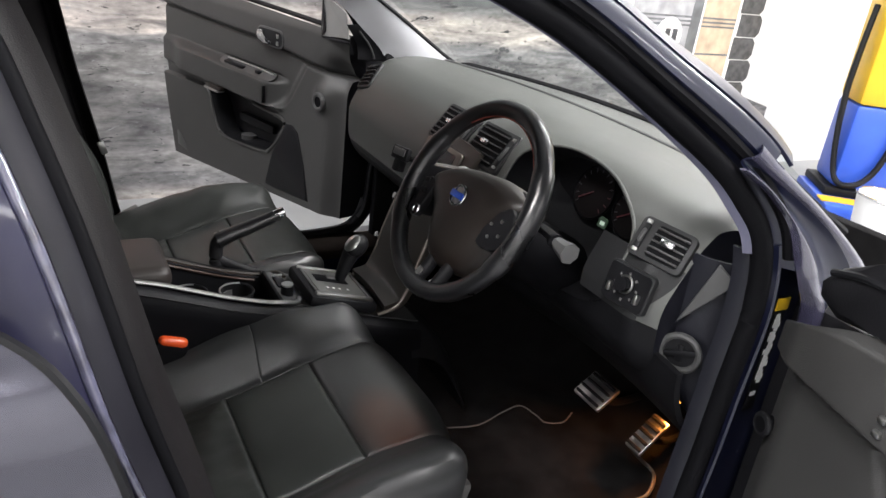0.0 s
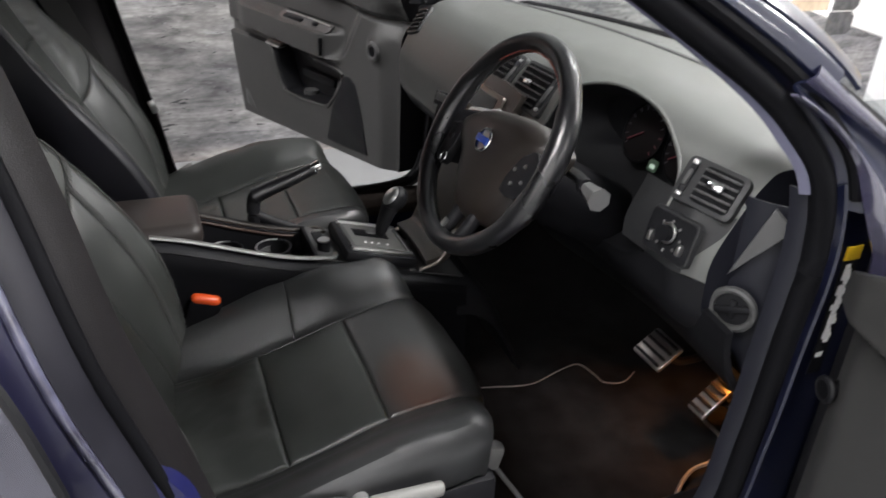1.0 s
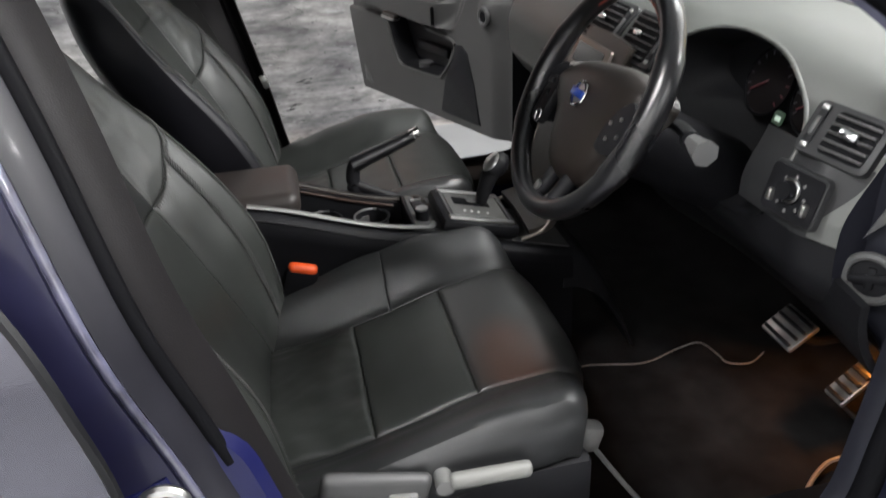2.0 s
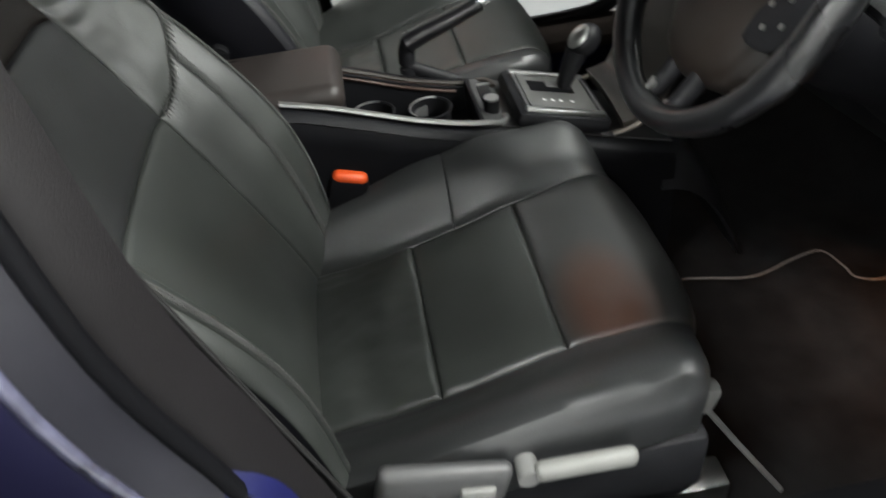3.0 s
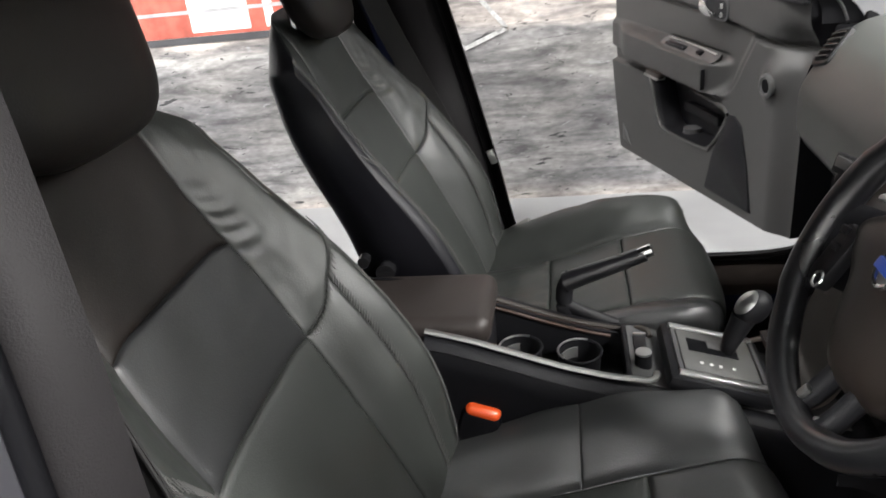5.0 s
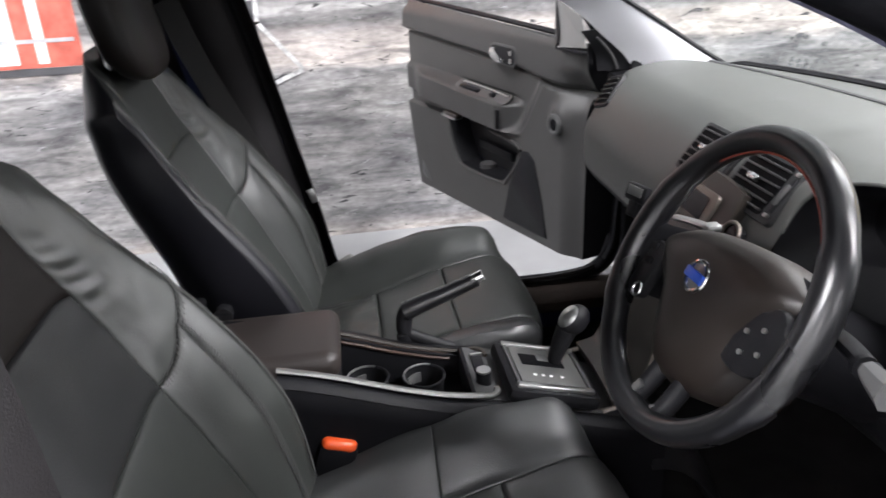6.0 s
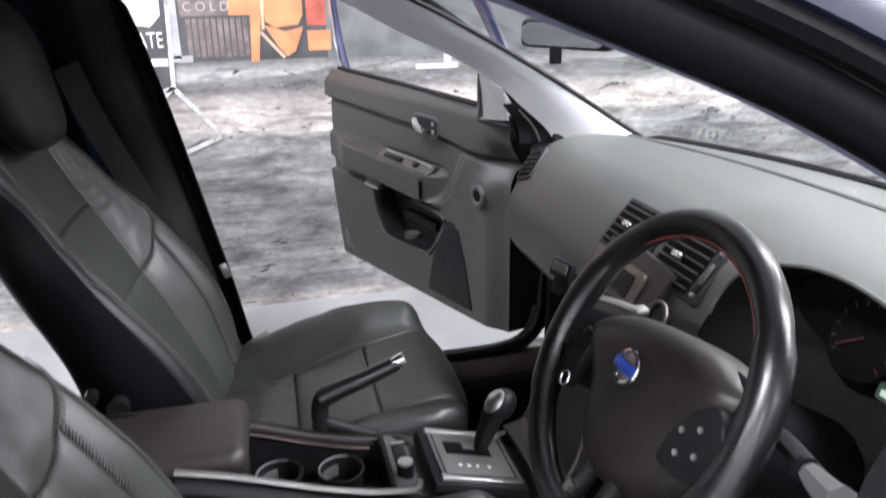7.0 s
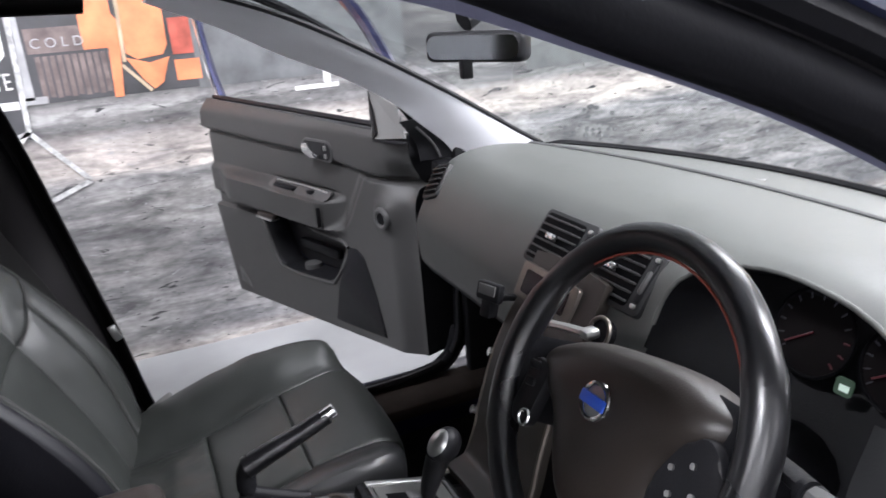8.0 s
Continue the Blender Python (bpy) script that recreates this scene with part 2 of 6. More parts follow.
def part(name, bm, mat, parent, label="", smooth=True):
    me = bpy.data.meshes.new(name)
    bmesh.ops.recalc_face_normals(bm, faces=bm.faces)
    inv = ROOT[parent.name]
    bm.transform(inv)
    bm.to_mesh(me)
    bm.free()
    if smooth:
        me.shade_smooth()
        me.set_sharp_from_angle(angle=radians(38))
    me.materials.append(mat)
    ob = new(name, me)
    ob.parent = parent
    ROOT[ob.name] = inv
    if label:
        ob["label"] = label
    return ob


def structure(name, bm, mat, label, smooth=False):
    me = bpy.data.meshes.new(name)
    bmesh.ops.recalc_face_normals(bm, faces=bm.faces)
    bm.to_mesh(me)
    bm.free()
    if smooth:
        me.shade_smooth()
    me.materials.append(mat)
    ob = new(name, me)
    ROOT[ob.name] = Matrix.Identity(4)
    return tagged(ob, label, "", "", "structure")


def box(centre, size, bevel=0.003, m=None, bm=None, segs=2):
    """A rounded block; m turns and places it in place of centre."""
    bm = bm or bmesh.new()
    g = bmesh.ops.create_cube(bm, size=1)
    vs = g["verts"]
    bmesh.ops.scale(bm, vec=size, verts=vs)
    if bevel:
        es = list({e for v in vs for e in v.link_edges})
        r = bmesh.ops.bevel(bm, geom=es, offset=min(bevel, min(size) * 0.49), segments=segs, affect="EDGES", profile=0.5)
        vs = list({v for f in r["faces"] for v in f.verts} | {v for v in vs if v.is_valid})
        vs = [v for v in vs if v.is_valid]
    bmesh.ops.transform(bm, matrix=(m if m else Matrix.Translation(centre)), verts=vs)
    return bm


def smooth_line(pts, n=8, closed=False):
    """Points along a rounded line through pts."""
    p = [Vector(q) for q in pts]
    out, k = [], len(p)
    for i in range(k if closed else k - 1):
        a, b, c, d = (p[(i + j) % k] if closed else p[min(max(i + j, 0), k - 1)] for j in (-1, 0, 1, 2))
        for s in range(n):
            t = s / n
            out.append(0.5 * ((2 * b) + (c - a) * t + (2 * a - 5 * b + 4 * c - d) * t * t + (3 * b - a - 3 * c + d) * t ** 3))
    if not closed:
        out.append(p[-1])
    return out


def tube(pts, r, n=8, segs=10, closed=False, flat=(1, 1), bm=None, up=(0, 0, 1), ends=None):
    """A round or flattened bar along a line; ends: radius at start and end."""
    bm = bm or bmesh.new()
    line = smooth_line(pts, n, closed) if n else [Vector(q) for q in pts]
    rings, k = [], len(line)
    for i, p in enumerate(line):
        a = line[(i - 1) % k] if closed or i else p
        b = line[(i + 1) % k] if closed or i < k - 1 else p
        d = (b - a).normalized()
        s = d.cross(Vector(up))
        s = s.normalized() if s.length > 1e-4 else d.orthogonal().normalized()
        w = s.cross(d)
        rr = r if not ends else ends[0] + (ends[1] - ends[0]) * i / (k - 1)
        rings.append([bm.verts.new(p + rr * (s * flat[0] * math.cos(6.28319 * j / segs) + w * flat[1] * math.sin(6.28319 * j / segs))) for j in range(segs)])
    for i in range(k if closed else k - 1):
        a, b = rings[i], rings[(i + 1) % k]
        for j in range(segs):
            bm.faces.new((a[j], a[(j + 1) % segs], b[(j + 1) % segs], b[j]))
    if not closed:
        bm.faces.new(rings[0])
        bm.faces.new(rings[-1])
    return bm


def grid(f, nu, nv, bm=None, skip=None):
    """A sheet over f(a, b), a and b from 0 to 1."""
    bm = bm or bmesh.new()
    vs = [[bm.verts.new(f(i / nu, j / nv)) for j in range(nv + 1)] for i in range(nu + 1)]
    for i in range(nu):
        for j in range(nv):
            if not (skip and skip((i + 0.5) / nu, (j + 0.5) / nv)):
                bm.faces.new((vs[i][j], vs[i + 1][j], vs[i + 1][j + 1], vs[i][j + 1]))
    return bm


def thick(bm, d):
    bmesh.ops.recalc_face_normals(bm, faces=bm.faces)
    bmesh.ops.solidify(bm, geom=bm.faces[:], thickness=d)
    return bm


def plate(outline, depth, m=None, bevel=0.0, bm=None):
    """A flat outline in x, y with depth in z, from 0 down."""
    bm = bm or bmesh.new()
    top = [bm.verts.new((x, y, 0)) for x, y in outline]
    low = [bm.verts.new((x, y, -depth)) for x, y in outline]
    k = len(top)
    faces = [bm.faces.new(top), bm.faces.new(low[::-1])]
    for i in range(k):
        faces.append(bm.faces.new((top[i], low[i], low[(i + 1) % k], top[(i + 1) % k])))
    vs = top + low
    if bevel:
        es = [bm.edges.get((top[i], top[(i + 1) % k])) for i in range(k)]
        r = bmesh.ops.bevel(bm, geom=es, offset=bevel, segments=2, affect="EDGES", profile=0.5)
        vs = list({v for v in vs if v.is_valid} | {v for f in r["faces"] for v in f.verts})
    if m:
        bmesh.ops.transform(bm, matrix=m, verts=vs)
    return bm


def rounded(w, h, r, n=4):
    out = []
    for cx, cy, a in ((w / 2 - r, h / 2 - r, 0), (-w / 2 + r, h / 2 - r, 90), (-w / 2 + r, -h / 2 + r, 180), (w / 2 - r, -h / 2 + r, 270)):
        out += [(cx + r * math.cos(radians(a + 90 * i / n)), cy + r * math.sin(radians(a + 90 * i / n))) for i in range(n + 1)]
    return out


def disc(r, n=20):
    return [(r * math.cos(6.28319 * i / n), r * math.sin(6.28319 * i / n)) for i in range(n)]


def ring(r, tube_r, m, n=28, segs=8, flat=(1, 1)):
    bm = tube([(r * math.cos(6.28319 * i / n), r * math.sin(6.28319 * i / n), 0) for i in range(n)], tube_r, n=0, segs=segs, closed=True, flat=flat)
    bm.transform(m)
    return bm


def spline(xs, ys):
    """A smooth function through the points."""
    xs, ys = list(xs), list(ys)
    k = len(xs)
    ms = []
    for i in range(k):
        if i in (0, k - 1):
            j = 0 if i == 0 else k - 2
            ms.append((ys[j + 1] - ys[j]) / (xs[j + 1] - xs[j]))
        else:
            a, b = (ys[i] - ys[i - 1]) / (xs[i] - xs[i - 1]), (ys[i + 1] - ys[i]) / (xs[i + 1] - xs[i])
            ms.append(0 if a * b <= 0 else 2 * a * b / (a + b))

    def f(x):
        x = min(max(x, xs[0]), xs[-1])
        i = 0
        while i < k - 2 and x > xs[i + 1]:
            i += 1
        h = xs[i + 1] - xs[i]
        t = (x - xs[i]) / h
        return ((1 + 2 * t) * (1 - t) ** 2 * ys[i] + t * (1 - t) ** 2 * h * ms[i] + t * t * (3 - 2 * t) * ys[i + 1] + t * t * (t - 1) * h * ms[i + 1])
    return f


def step(a, b, x):
    t = min(max((x - a) / (b - a), 0), 1)
    return t * t * (3 - 2 * t)


def frame_at(o, right, up):
    """A pose at o whose x goes right and y up."""
    r = Vector(right).normalized()
    u = Vector(up)
    z = r.cross(u).normalized()
    u = z.cross(r)
    return Matrix.Translation(o) @ Matrix((r, u, z)).transposed().to_4x4()


def panel(surface, s0, s1, v0, v1, puff=0.010, edge=0.006, wide=0.035, nu=20, nv=20, wrinkle=0.0, sign=1, crumple=None):
    """A stuffed panel on a surface, drawn down along its seams."""
    def f(a, b):
        # denser towards the seams
        a2, b2 = 0.5 - 0.5 * math.cos(math.pi * a), 0.5 - 0.5 * math.cos(math.pi * b)
        s, v = s0 + (s1 - s0) * a2, v0 + (v1 - v0) * b2
        p = surface(s, v)
        e = 1e-3
        nrm = (surface(s, v + e) - surface(s, v - e)).cross(surface(s + e, v) - surface(s - e, v)).normalized() * sign
        w = (surface(s1, v) - surface(s0, v)).length
        h = (surface(s, v1) - surface(s, v0)).length
        d = min(min(a2, 1 - a2) * w, min(b2, 1 - b2) * h)
        k = math.sqrt(max(0, 1 - (1 - min(d / (0.42 * wide), 1)) ** 2))
        broad = min(d / 0.06, 1)
        lift = -0.8 * edge + (0.8 * edge + 0.4 * puff) * k + 0.6 * puff * broad * (2 - broad)
        if wrinkle:
            lift += wrinkle * k * (noise.noise(p * 24) + 0.6 * noise.noise(Vector((p.x * 40, p.y * 90, p.z * 40))))
        if crumple:
            lift += k * crumple(a2, v)
        return p + nrm * lift
    return grid(f, nu, nv)

# ---- the hall ----
WALL = 2.17
structure("floor", box((1.5, -1.0, -0.05), (13, 10, 0.1), 0), CONCRETE, "pale grey painted concrete floor")
structure("wall_north", box((1.5, WALL + 0.1, 1.6), (13, 0.2, 3.2), 0), WALLWHITE, "white painted hall wall behind the mural")
structure("wall_south", box((1.5, -6.1, 1.6), (13, 0.2, 3.2), 0), WALLWHITE, "white painted hall wall")
structure("wall_east", box((8.1, -1.95, 1.6), (0.2, 8.1, 3.2), 0), WALLWHITE, "white painted hall wall")
structure("wall_west", box((-5.1, -1.95, 1.6), (0.2, 8.1, 3.2), 0), WALLWHITE, "white painted hall wall")
structure("ceiling", box((1.5, -1.95, CEILING + 0.05), (13.4, 8.5, 0.1), 0), CEIL, "pale ceiling boards")
for lx, ly in LAMPS:
    lamp = thing("ceiling_lamp", (lx, ly, CEILING), "white strip lamp on the ceiling, added out of view", "ceiling lamp", "ceiling lamps")
    part("housing", box((lx, ly, CEILING - 0.03), (1.25, 0.36, 0.06), 0.01), WALLWHITE, lamp)
    part("diffuser", box((lx, ly, CEILING - 0.068), (1.18, 0.30, 0.012), 0.004), LAMPGLOW, lamp, "glowing diffuser")


def mural_material():
    """A print of churned earth: grey streaks along the wall, in bands of height."""
    m = bpy.data.materials.new("mural_print")
    m.use_nodes = True
    n, l = m.node_tree.nodes, m.node_tree.links
    b = n["Principled BSDF"]
    b.inputs["Roughness"].default_value = 0.45
    tc, mp, sp = n.new("ShaderNodeTexCoord"), n.new("ShaderNodeMapping"), n.new("ShaderNodeSeparateXYZ")
    mp.inputs["Scale"].default_value = (2.2, 1, 11)
    l.new(tc.outputs["Object"], mp.inputs["Vector"])
    l.new(tc.outputs["Object"], sp.inputs[0])
    ns = n.new("ShaderNodeTexNoise")
    ns.inputs["Scale"].default_value, ns.inputs["Detail"].default_value, ns.inputs["Roughness"].default_value = 1.6, 7, 0.55
    ns.inputs["Distortion"].default_value = 0.5
    l.new(mp.outputs[0], ns.inputs["Vector"])
    # band tone by height on the wall
    mr = n.new("ShaderNodeMapRange")
    mr.inputs["From Min"].default_value, mr.inputs["From Max"].default_value = 0.0, 1.4
    l.new(sp.outputs["Z"], mr.inputs["Value"])
    band = n.new("ShaderNodeValToRGB")
    e = band.color_ramp.elements
    rows = [(0.0, 0.36), (0.05, 0.23), (0.20, 0.215), (0.32, 0.165), (0.47, 0.19), (0.525, 0.27), (0.56, 0.39), (0.63, 0.37), (0.66, 0.19), (0.70, 0.15), (0.722, 0.26), (0.74, 0.15), (0.80, 0.105), (1.0, 0.105)]
    e[0].position, e[1].position = rows[0][0], rows[-1][0]
    for pos, _ in rows[1:-1]:
        e.new(pos)
    for el, (pos, v) in zip(e, rows):
        el.color = (v * (1.0 if v < 0.3 else 1.08), v, v * (1.02 if v < 0.3 else 0.95), 1)
    wob = n.new("ShaderNodeMath")
    wob.operation = "MULTIPLY_ADD"
    wob.inputs[1].default_value = 0.10
    sub = n.new("ShaderNodeMath")
    sub.operation = "SUBTRACT"
    sub.inputs[1].default_value = 0.05
    l.new(ns.outputs["Fac"], wob.inputs[0])
    l.new(mr.outputs[0], wob.inputs[2])
    l.new(wob.outputs[0], sub.inputs[0])
    l.new(sub.outputs[0], band.inputs["Fac"])
    streak = n.new("ShaderNodeValToRGB")
    streak.color_ramp.elements[0].position, streak.color_ramp.elements[1].position = 0.33, 0.68
    streak.color_ramp.elements[0].color, streak.color_ramp.elements[1].color = (0.38, 0.38, 0.39, 1), (1.55, 1.53, 1.50, 1)
    l.new(ns.outputs["Fac"], streak.inputs["Fac"])
    mul = n.new("ShaderNodeMixRGB")
    mul.blend_type = "MULTIPLY"
    mul.inputs["Fac"].default_value = 1.0
    l.new(band.outputs["Color"], mul.inputs["Color1"])
    l.new(streak.outputs["Color"], mul.inputs["Color2"])
    # pebbles and clods
    mp2 = n.new("ShaderNodeMapping")
    mp2.inputs["Scale"].default_value = (26, 1, 60)
    l.new(tc.outputs["Object"], mp2.inputs["Vector"])
    fine = n.new("ShaderNodeTexNoise")
    fine.inputs["Scale"].default_value, fine.inputs["Detail"].default_value = 1.0, 5
    l.new(mp2.outputs[0], fine.inputs["Vector"])
    fr = n.new("ShaderNodeValToRGB")
    fr.color_ramp.elements[0].position, fr.color_ramp.elements[1].position = 0.36, 0.70
    fr.color_ramp.elements[0].color, fr.color_ramp.elements[1].color = (0.6, 0.6, 0.6, 1), (1.5, 1.5, 1.5, 1)
    l.new(fine.outputs["Fac"], fr.inputs["Fac"])
    mul2 = n.new("ShaderNodeMixRGB")
    mul2.blend_type = "MULTIPLY"
    mul2.inputs["Fac"].default_value = 0.45
    # broad light and dark reaches, and the joints of the printed strips
    mp3 = n.new("ShaderNodeMapping")
    mp3.inputs["Scale"].default_value = (0.9, 1, 3.2)
    l.new(tc.outputs["Object"], mp3.inputs["Vector"])
    wide = n.new("ShaderNodeTexNoise")
    wide.inputs["Scale"].default_value, wide.inputs["Detail"].default_value = 2.0, 3
    l.new(mp3.outputs[0], wide.inputs["Vector"])
    wr = n.new("ShaderNodeValToRGB")
    wr.color_ramp.elements[0].position, wr.color_ramp.elements[1].position = 0.35, 0.66
    wr.color_ramp.elements[0].color, wr.color_ramp.elements[1].color = (0.74, 0.74, 0.76, 1), (1.28, 1.26, 1.22, 1)
    l.new(wide.outputs["Fac"], wr.inputs["Fac"])
    mul3 = n.new("ShaderNodeMixRGB")
    mul3.blend_type = "MULTIPLY"
    mul3.inputs["Fac"].default_value = 1.0
    l.new(mul.outputs["Color"], mul3.inputs["Color1"])
    l.new(wr.outputs["Color"], mul3.inputs["Color2"])
    l.new(mul3.outputs["Color"], mul2.inputs["Color1"])
    l.new(fr.outputs["Color"], mul2.inputs["Color2"])
    # flecks: small bright wet stones and dark hollows, lying along the streaks
    tone = mul2.outputs["Color"]
    for scale, low, high, colour in (((15, 1, 48), 0.655, 0.76, (0.34, 0.34, 0.35, 1)), ((9, 1, 34), 0.645, 0.70, (0.035, 0.035, 0.038, 1)), ((34, 1, 80), 0.655, 0.77, (0.30, 0.295, 0.29, 1)), ((30, 1, 75), 0.65, 0.71, (0.05, 0.05, 0.05, 1))):
        mp4, nz, rr, mix = (n.new(k) for k in ("ShaderNodeMapping", "ShaderNodeTexNoise", "ShaderNodeValToRGB", "ShaderNodeMixRGB"))
        mp4.inputs["Scale"].default_value, mp4.inputs["Location"].default_value = scale, (scale[0] * 0.37, 0, scale[2] * 0.61)
        l.new(tc.outputs["Object"], mp4.inputs["Vector"])
        nz.inputs["Scale"].default_value, nz.inputs["Detail"].default_value = 1.0, 4
        nz.inputs["Distortion"].default_value = 0.8
        l.new(mp4.outputs[0], nz.inputs["Vector"])
        rr.color_ramp.elements[0].position, rr.color_ramp.elements[1].position = low, high
        l.new(nz.outputs["Fac"], rr.inputs["Fac"])
        l.new(rr.outputs["Color"], mix.inputs["Fac"])
        l.new(tone, mix.inputs["Color1"])
        mix.inputs["Color2"].default_value = colour
        tone = mix.outputs["Color"]
    l.new(tone, b.inputs["Base Color"])
    return m


mural = thing("wall_mural", (1.0, WALL, 0.0), "printed wall mural of muddy ground at an old filling station", "mural")
part("print", box((1.15, WALL - 0.004, 1.1), (6.5, 0.006, 2.2), 0), mural_material(), mural)
# Orange, brown and dark inks are lifted: a veil of glare is included.
P_ORANGE = material("print_orange", (0.72, 0.24, 0.11), 0.5, bump=0, vary=0.25, scale=12)
P_RED = material("print_red", (0.45, 0.10, 0.07), 0.5, bump=0, vary=0.4, scale=14)
P_BROWN = material("print_brown", (0.16, 0.125, 0.12), 0.5, bump=0, vary=0.4, scale=20)
P_DARK = material("print_dark", (0.06, 0.06, 0.065), 0.5, bump=0, vary=0.3, scale=9)
P_GREY = material("print_grey", (0.13, 0.135, 0.14), 0.5, bump=0, vary=0.4, scale=9)
P_PALE = material("print_pale", (0.36, 0.36, 0.37), 0.5, bump=0, vary=0.25, scale=14)
P_MID = material("print_mid", (0.13, 0.135, 0.135), 0.5, bump=0, vary=0.3, scale=9)
P_WHITE = material("print_white", (0.70, 0.695, 0.68), 0.5, bump=0, vary=0.10, scale=6)
P_TAN = material("print_tan", (0.48, 0.38, 0.27), 0.5, bump=0, vary=0.3, scale=10)
P_TYRE = material("print_tyre", (0.075, 0.075, 0.075), 0.5, bump=0, vary=0.5, scale=25)


def printed(name, pts, mat, level=1, label=""):
    """A flat printed shape on the wall, in x and z."""
    y = WALL - 0.0075 - 0.0012 * level
    bm = bmesh.new()
    front = [bm.verts.new((x, y, z)) for x, z in pts]
    back = [bm.verts.new((x, y + 0.001, z)) for x, z in pts]
    bm.faces.new(front)
    bm.faces.new(back[::-1])
    for i in range(len(pts)):
        j = (i + 1) % len(pts)
        bm.faces.new((front[i], back[i], back[j], front[j]))
    return part(name, bm, mat, mural, label, smooth=False)


def rect(x0, x1, z0, z1):
    return [(x0, z0), (x1, z0), (x1, z1), (x0, z1)]


def stroke(a, b, w):
    (x0, z0), (x1, z1) = a, b
    k = math.hypot(x1 - x0, z1 - z0)
    nx, nz = -(z1 - z0) / k * w / 2, (x1 - x0) / k * w / 2
    return [(x0 + nx, z0 + nz), (x1 + nx, z1 + nz), (x1 - nx, z1 - nz), (x0 - nx, z0 - nz)]


def lettering(text, x, z, size, mat, holder, y, name="lettering", squeeze=1.0):
    cu = bpy.data.curves.new(name, "FONT")
    cu.body, cu.size, cu.extrude = text, size, 0.0006
    ob = new(name, cu)
    dg = bpy.context.evaluated_depsgraph_get()
    me = bpy.data.meshes.new_from_object(ob.evaluated_get(dg))
    bpy.data.objects.remove(ob)
    bm = bmesh.new()
    bm.from_mesh(me)
    bm.transform(Matrix.Translation((x, y, z)) @ Matrix.Rotation(radians(90), 4, "X") @ Matrix.Diagonal((squeeze, 1, 1, 1)))
    return part(name, bm, mat, holder, "", smooth=False)


# shed with slats, bottle crates, chairs and signs in the print
printed("printed_shed", rect(-0.20, 0.62, 1.045, 2.1), P_DARK)
printed("printed_shed_wall", rect(0.36, 1.2, 1.04, 2.1), P_GREY, 1.5)
for i in range(11):
    x = -0.172 + 0.0235 * i
    printed("printed_slat", rect(x, x + 0.017, 1.06 + 0.004 * (i % 2), 1.205), P_BROWN, 2)
printed("printed_header", rect(-0.19, 0.04, 1.215, 1.30), P_BROWN, 2)
lettering("C O L D", -0.178, 1.233, 0.048, P_PALE, mural, WALL - 0.0115)
printed("printed_crate", rect(-0.01, 0.10, 1.215, 1.42), P_ORANGE, 3)
printed("printed_post", [(0.06, 1.04), (0.09, 1.04), (0.12, 1.30), (0.08, 1.36)], P_ORANGE, 4)
printed("printed_chair_back", [(0.125, 1.19), (0.16, 1.165), (0.25, 1.175), (0.27, 1.21), (0.275, 1.42), (0.12, 1.42)], P_ORANGE, 4)
printed("printed_chair_seat", [(0.12, 1.175), (0.17, 1.09), (0.20, 1.055), (0.235, 1.075), (0.27, 1.165), (0.20, 1.15)], P_ORANGE, 5)
printed("printed_chair_frame", stroke((0.105, 1.15), (0.19, 1.05), 0.012), P_TAN, 6)
printed("printed_chair_frame", stroke((0.115, 1.16), (0.125, 1.42), 0.012), P_TAN, 6)
printed("printed_crate", rect(0.285, 0.375, 1.075, 1.15), P_ORANGE, 3)
printed("printed_crate", rect(0.285, 0.36, 1.17, 1.30), P_RED, 3)
printed("printed_plank", rect(0.72, 0.90, 0.985, 1.003), P_WHITE, 3)
printed("printed_plank", rect(0.84, 0.87, 1.0, 1.06), P_WHITE, 3)
printed("printed_post", rect(-0.245, -0.20, 1.06, 2.1), P_PALE, 3)
printed("printed_curb", rect(-0.30, -0.16, 1.045, 1.07), P_PALE, 3)
printed("printed_signboard", [(-0.44, 0.95), (-0.245, 0.93), (-0.235, 1.6), (-0.46, 1.6)], P_DARK, 4)
printed("printed_sign_top", [(-0.44, 1.20), (-0.30, 1.18), (-0.26, 1.22), (-0.25, 1.55), (-0.45, 1.55)], P_WHITE, 5)
lettering("STATE", -0.412, 1.104, 0.082, P_WHITE, mural, WALL - 0.0145, squeeze=0.66)
for i in range(2):
    printed("printed_bar", rect(-0.40 + 0.085 * i, -0.328 + 0.075 * i, 1.035, 1.062), P_WHITE, 5)
P_TUBE = material("print_tube", (0.5, 0.5, 0.5), 0.5, bump=0, vary=0.5, scale=40)
for a, b in (((-0.215, 1.6), (-0.245, 0.945)), ((-0.245, 0.95), (-0.083, 0.755)), ((-0.245, 0.95), (-0.39, 0.905)), ((-0.083, 0.752), (-0.265, 0.682)), ((-0.265, 0.685), (-0.40, 0.80)), ((-0.25, 0.95), (-0.33, 0.87))):
    printed("printed_tube", stroke(a, b, 0.017), P_TUBE, 6)
# station front with red pillars beyond the sign
printed("printed_station", rect(-2.05, -0.93, 0.83, 2.1), P_RED, 1)
for x0, x1 in ((-1.95, -1.72), (-1.44, -1.17), (-1.10, -1.06)):
    printed("printed_opening", rect(x0, x1, 0.845, 2.0), P_WHITE, 2)
printed("printed_rail", rect(-2.05, -0.95, 0.925, 0.94), P_PALE, 3)
printed("printed_kerb", rect(-2.1, -0.75, 0.80, 0.828), P_DARK, 3)
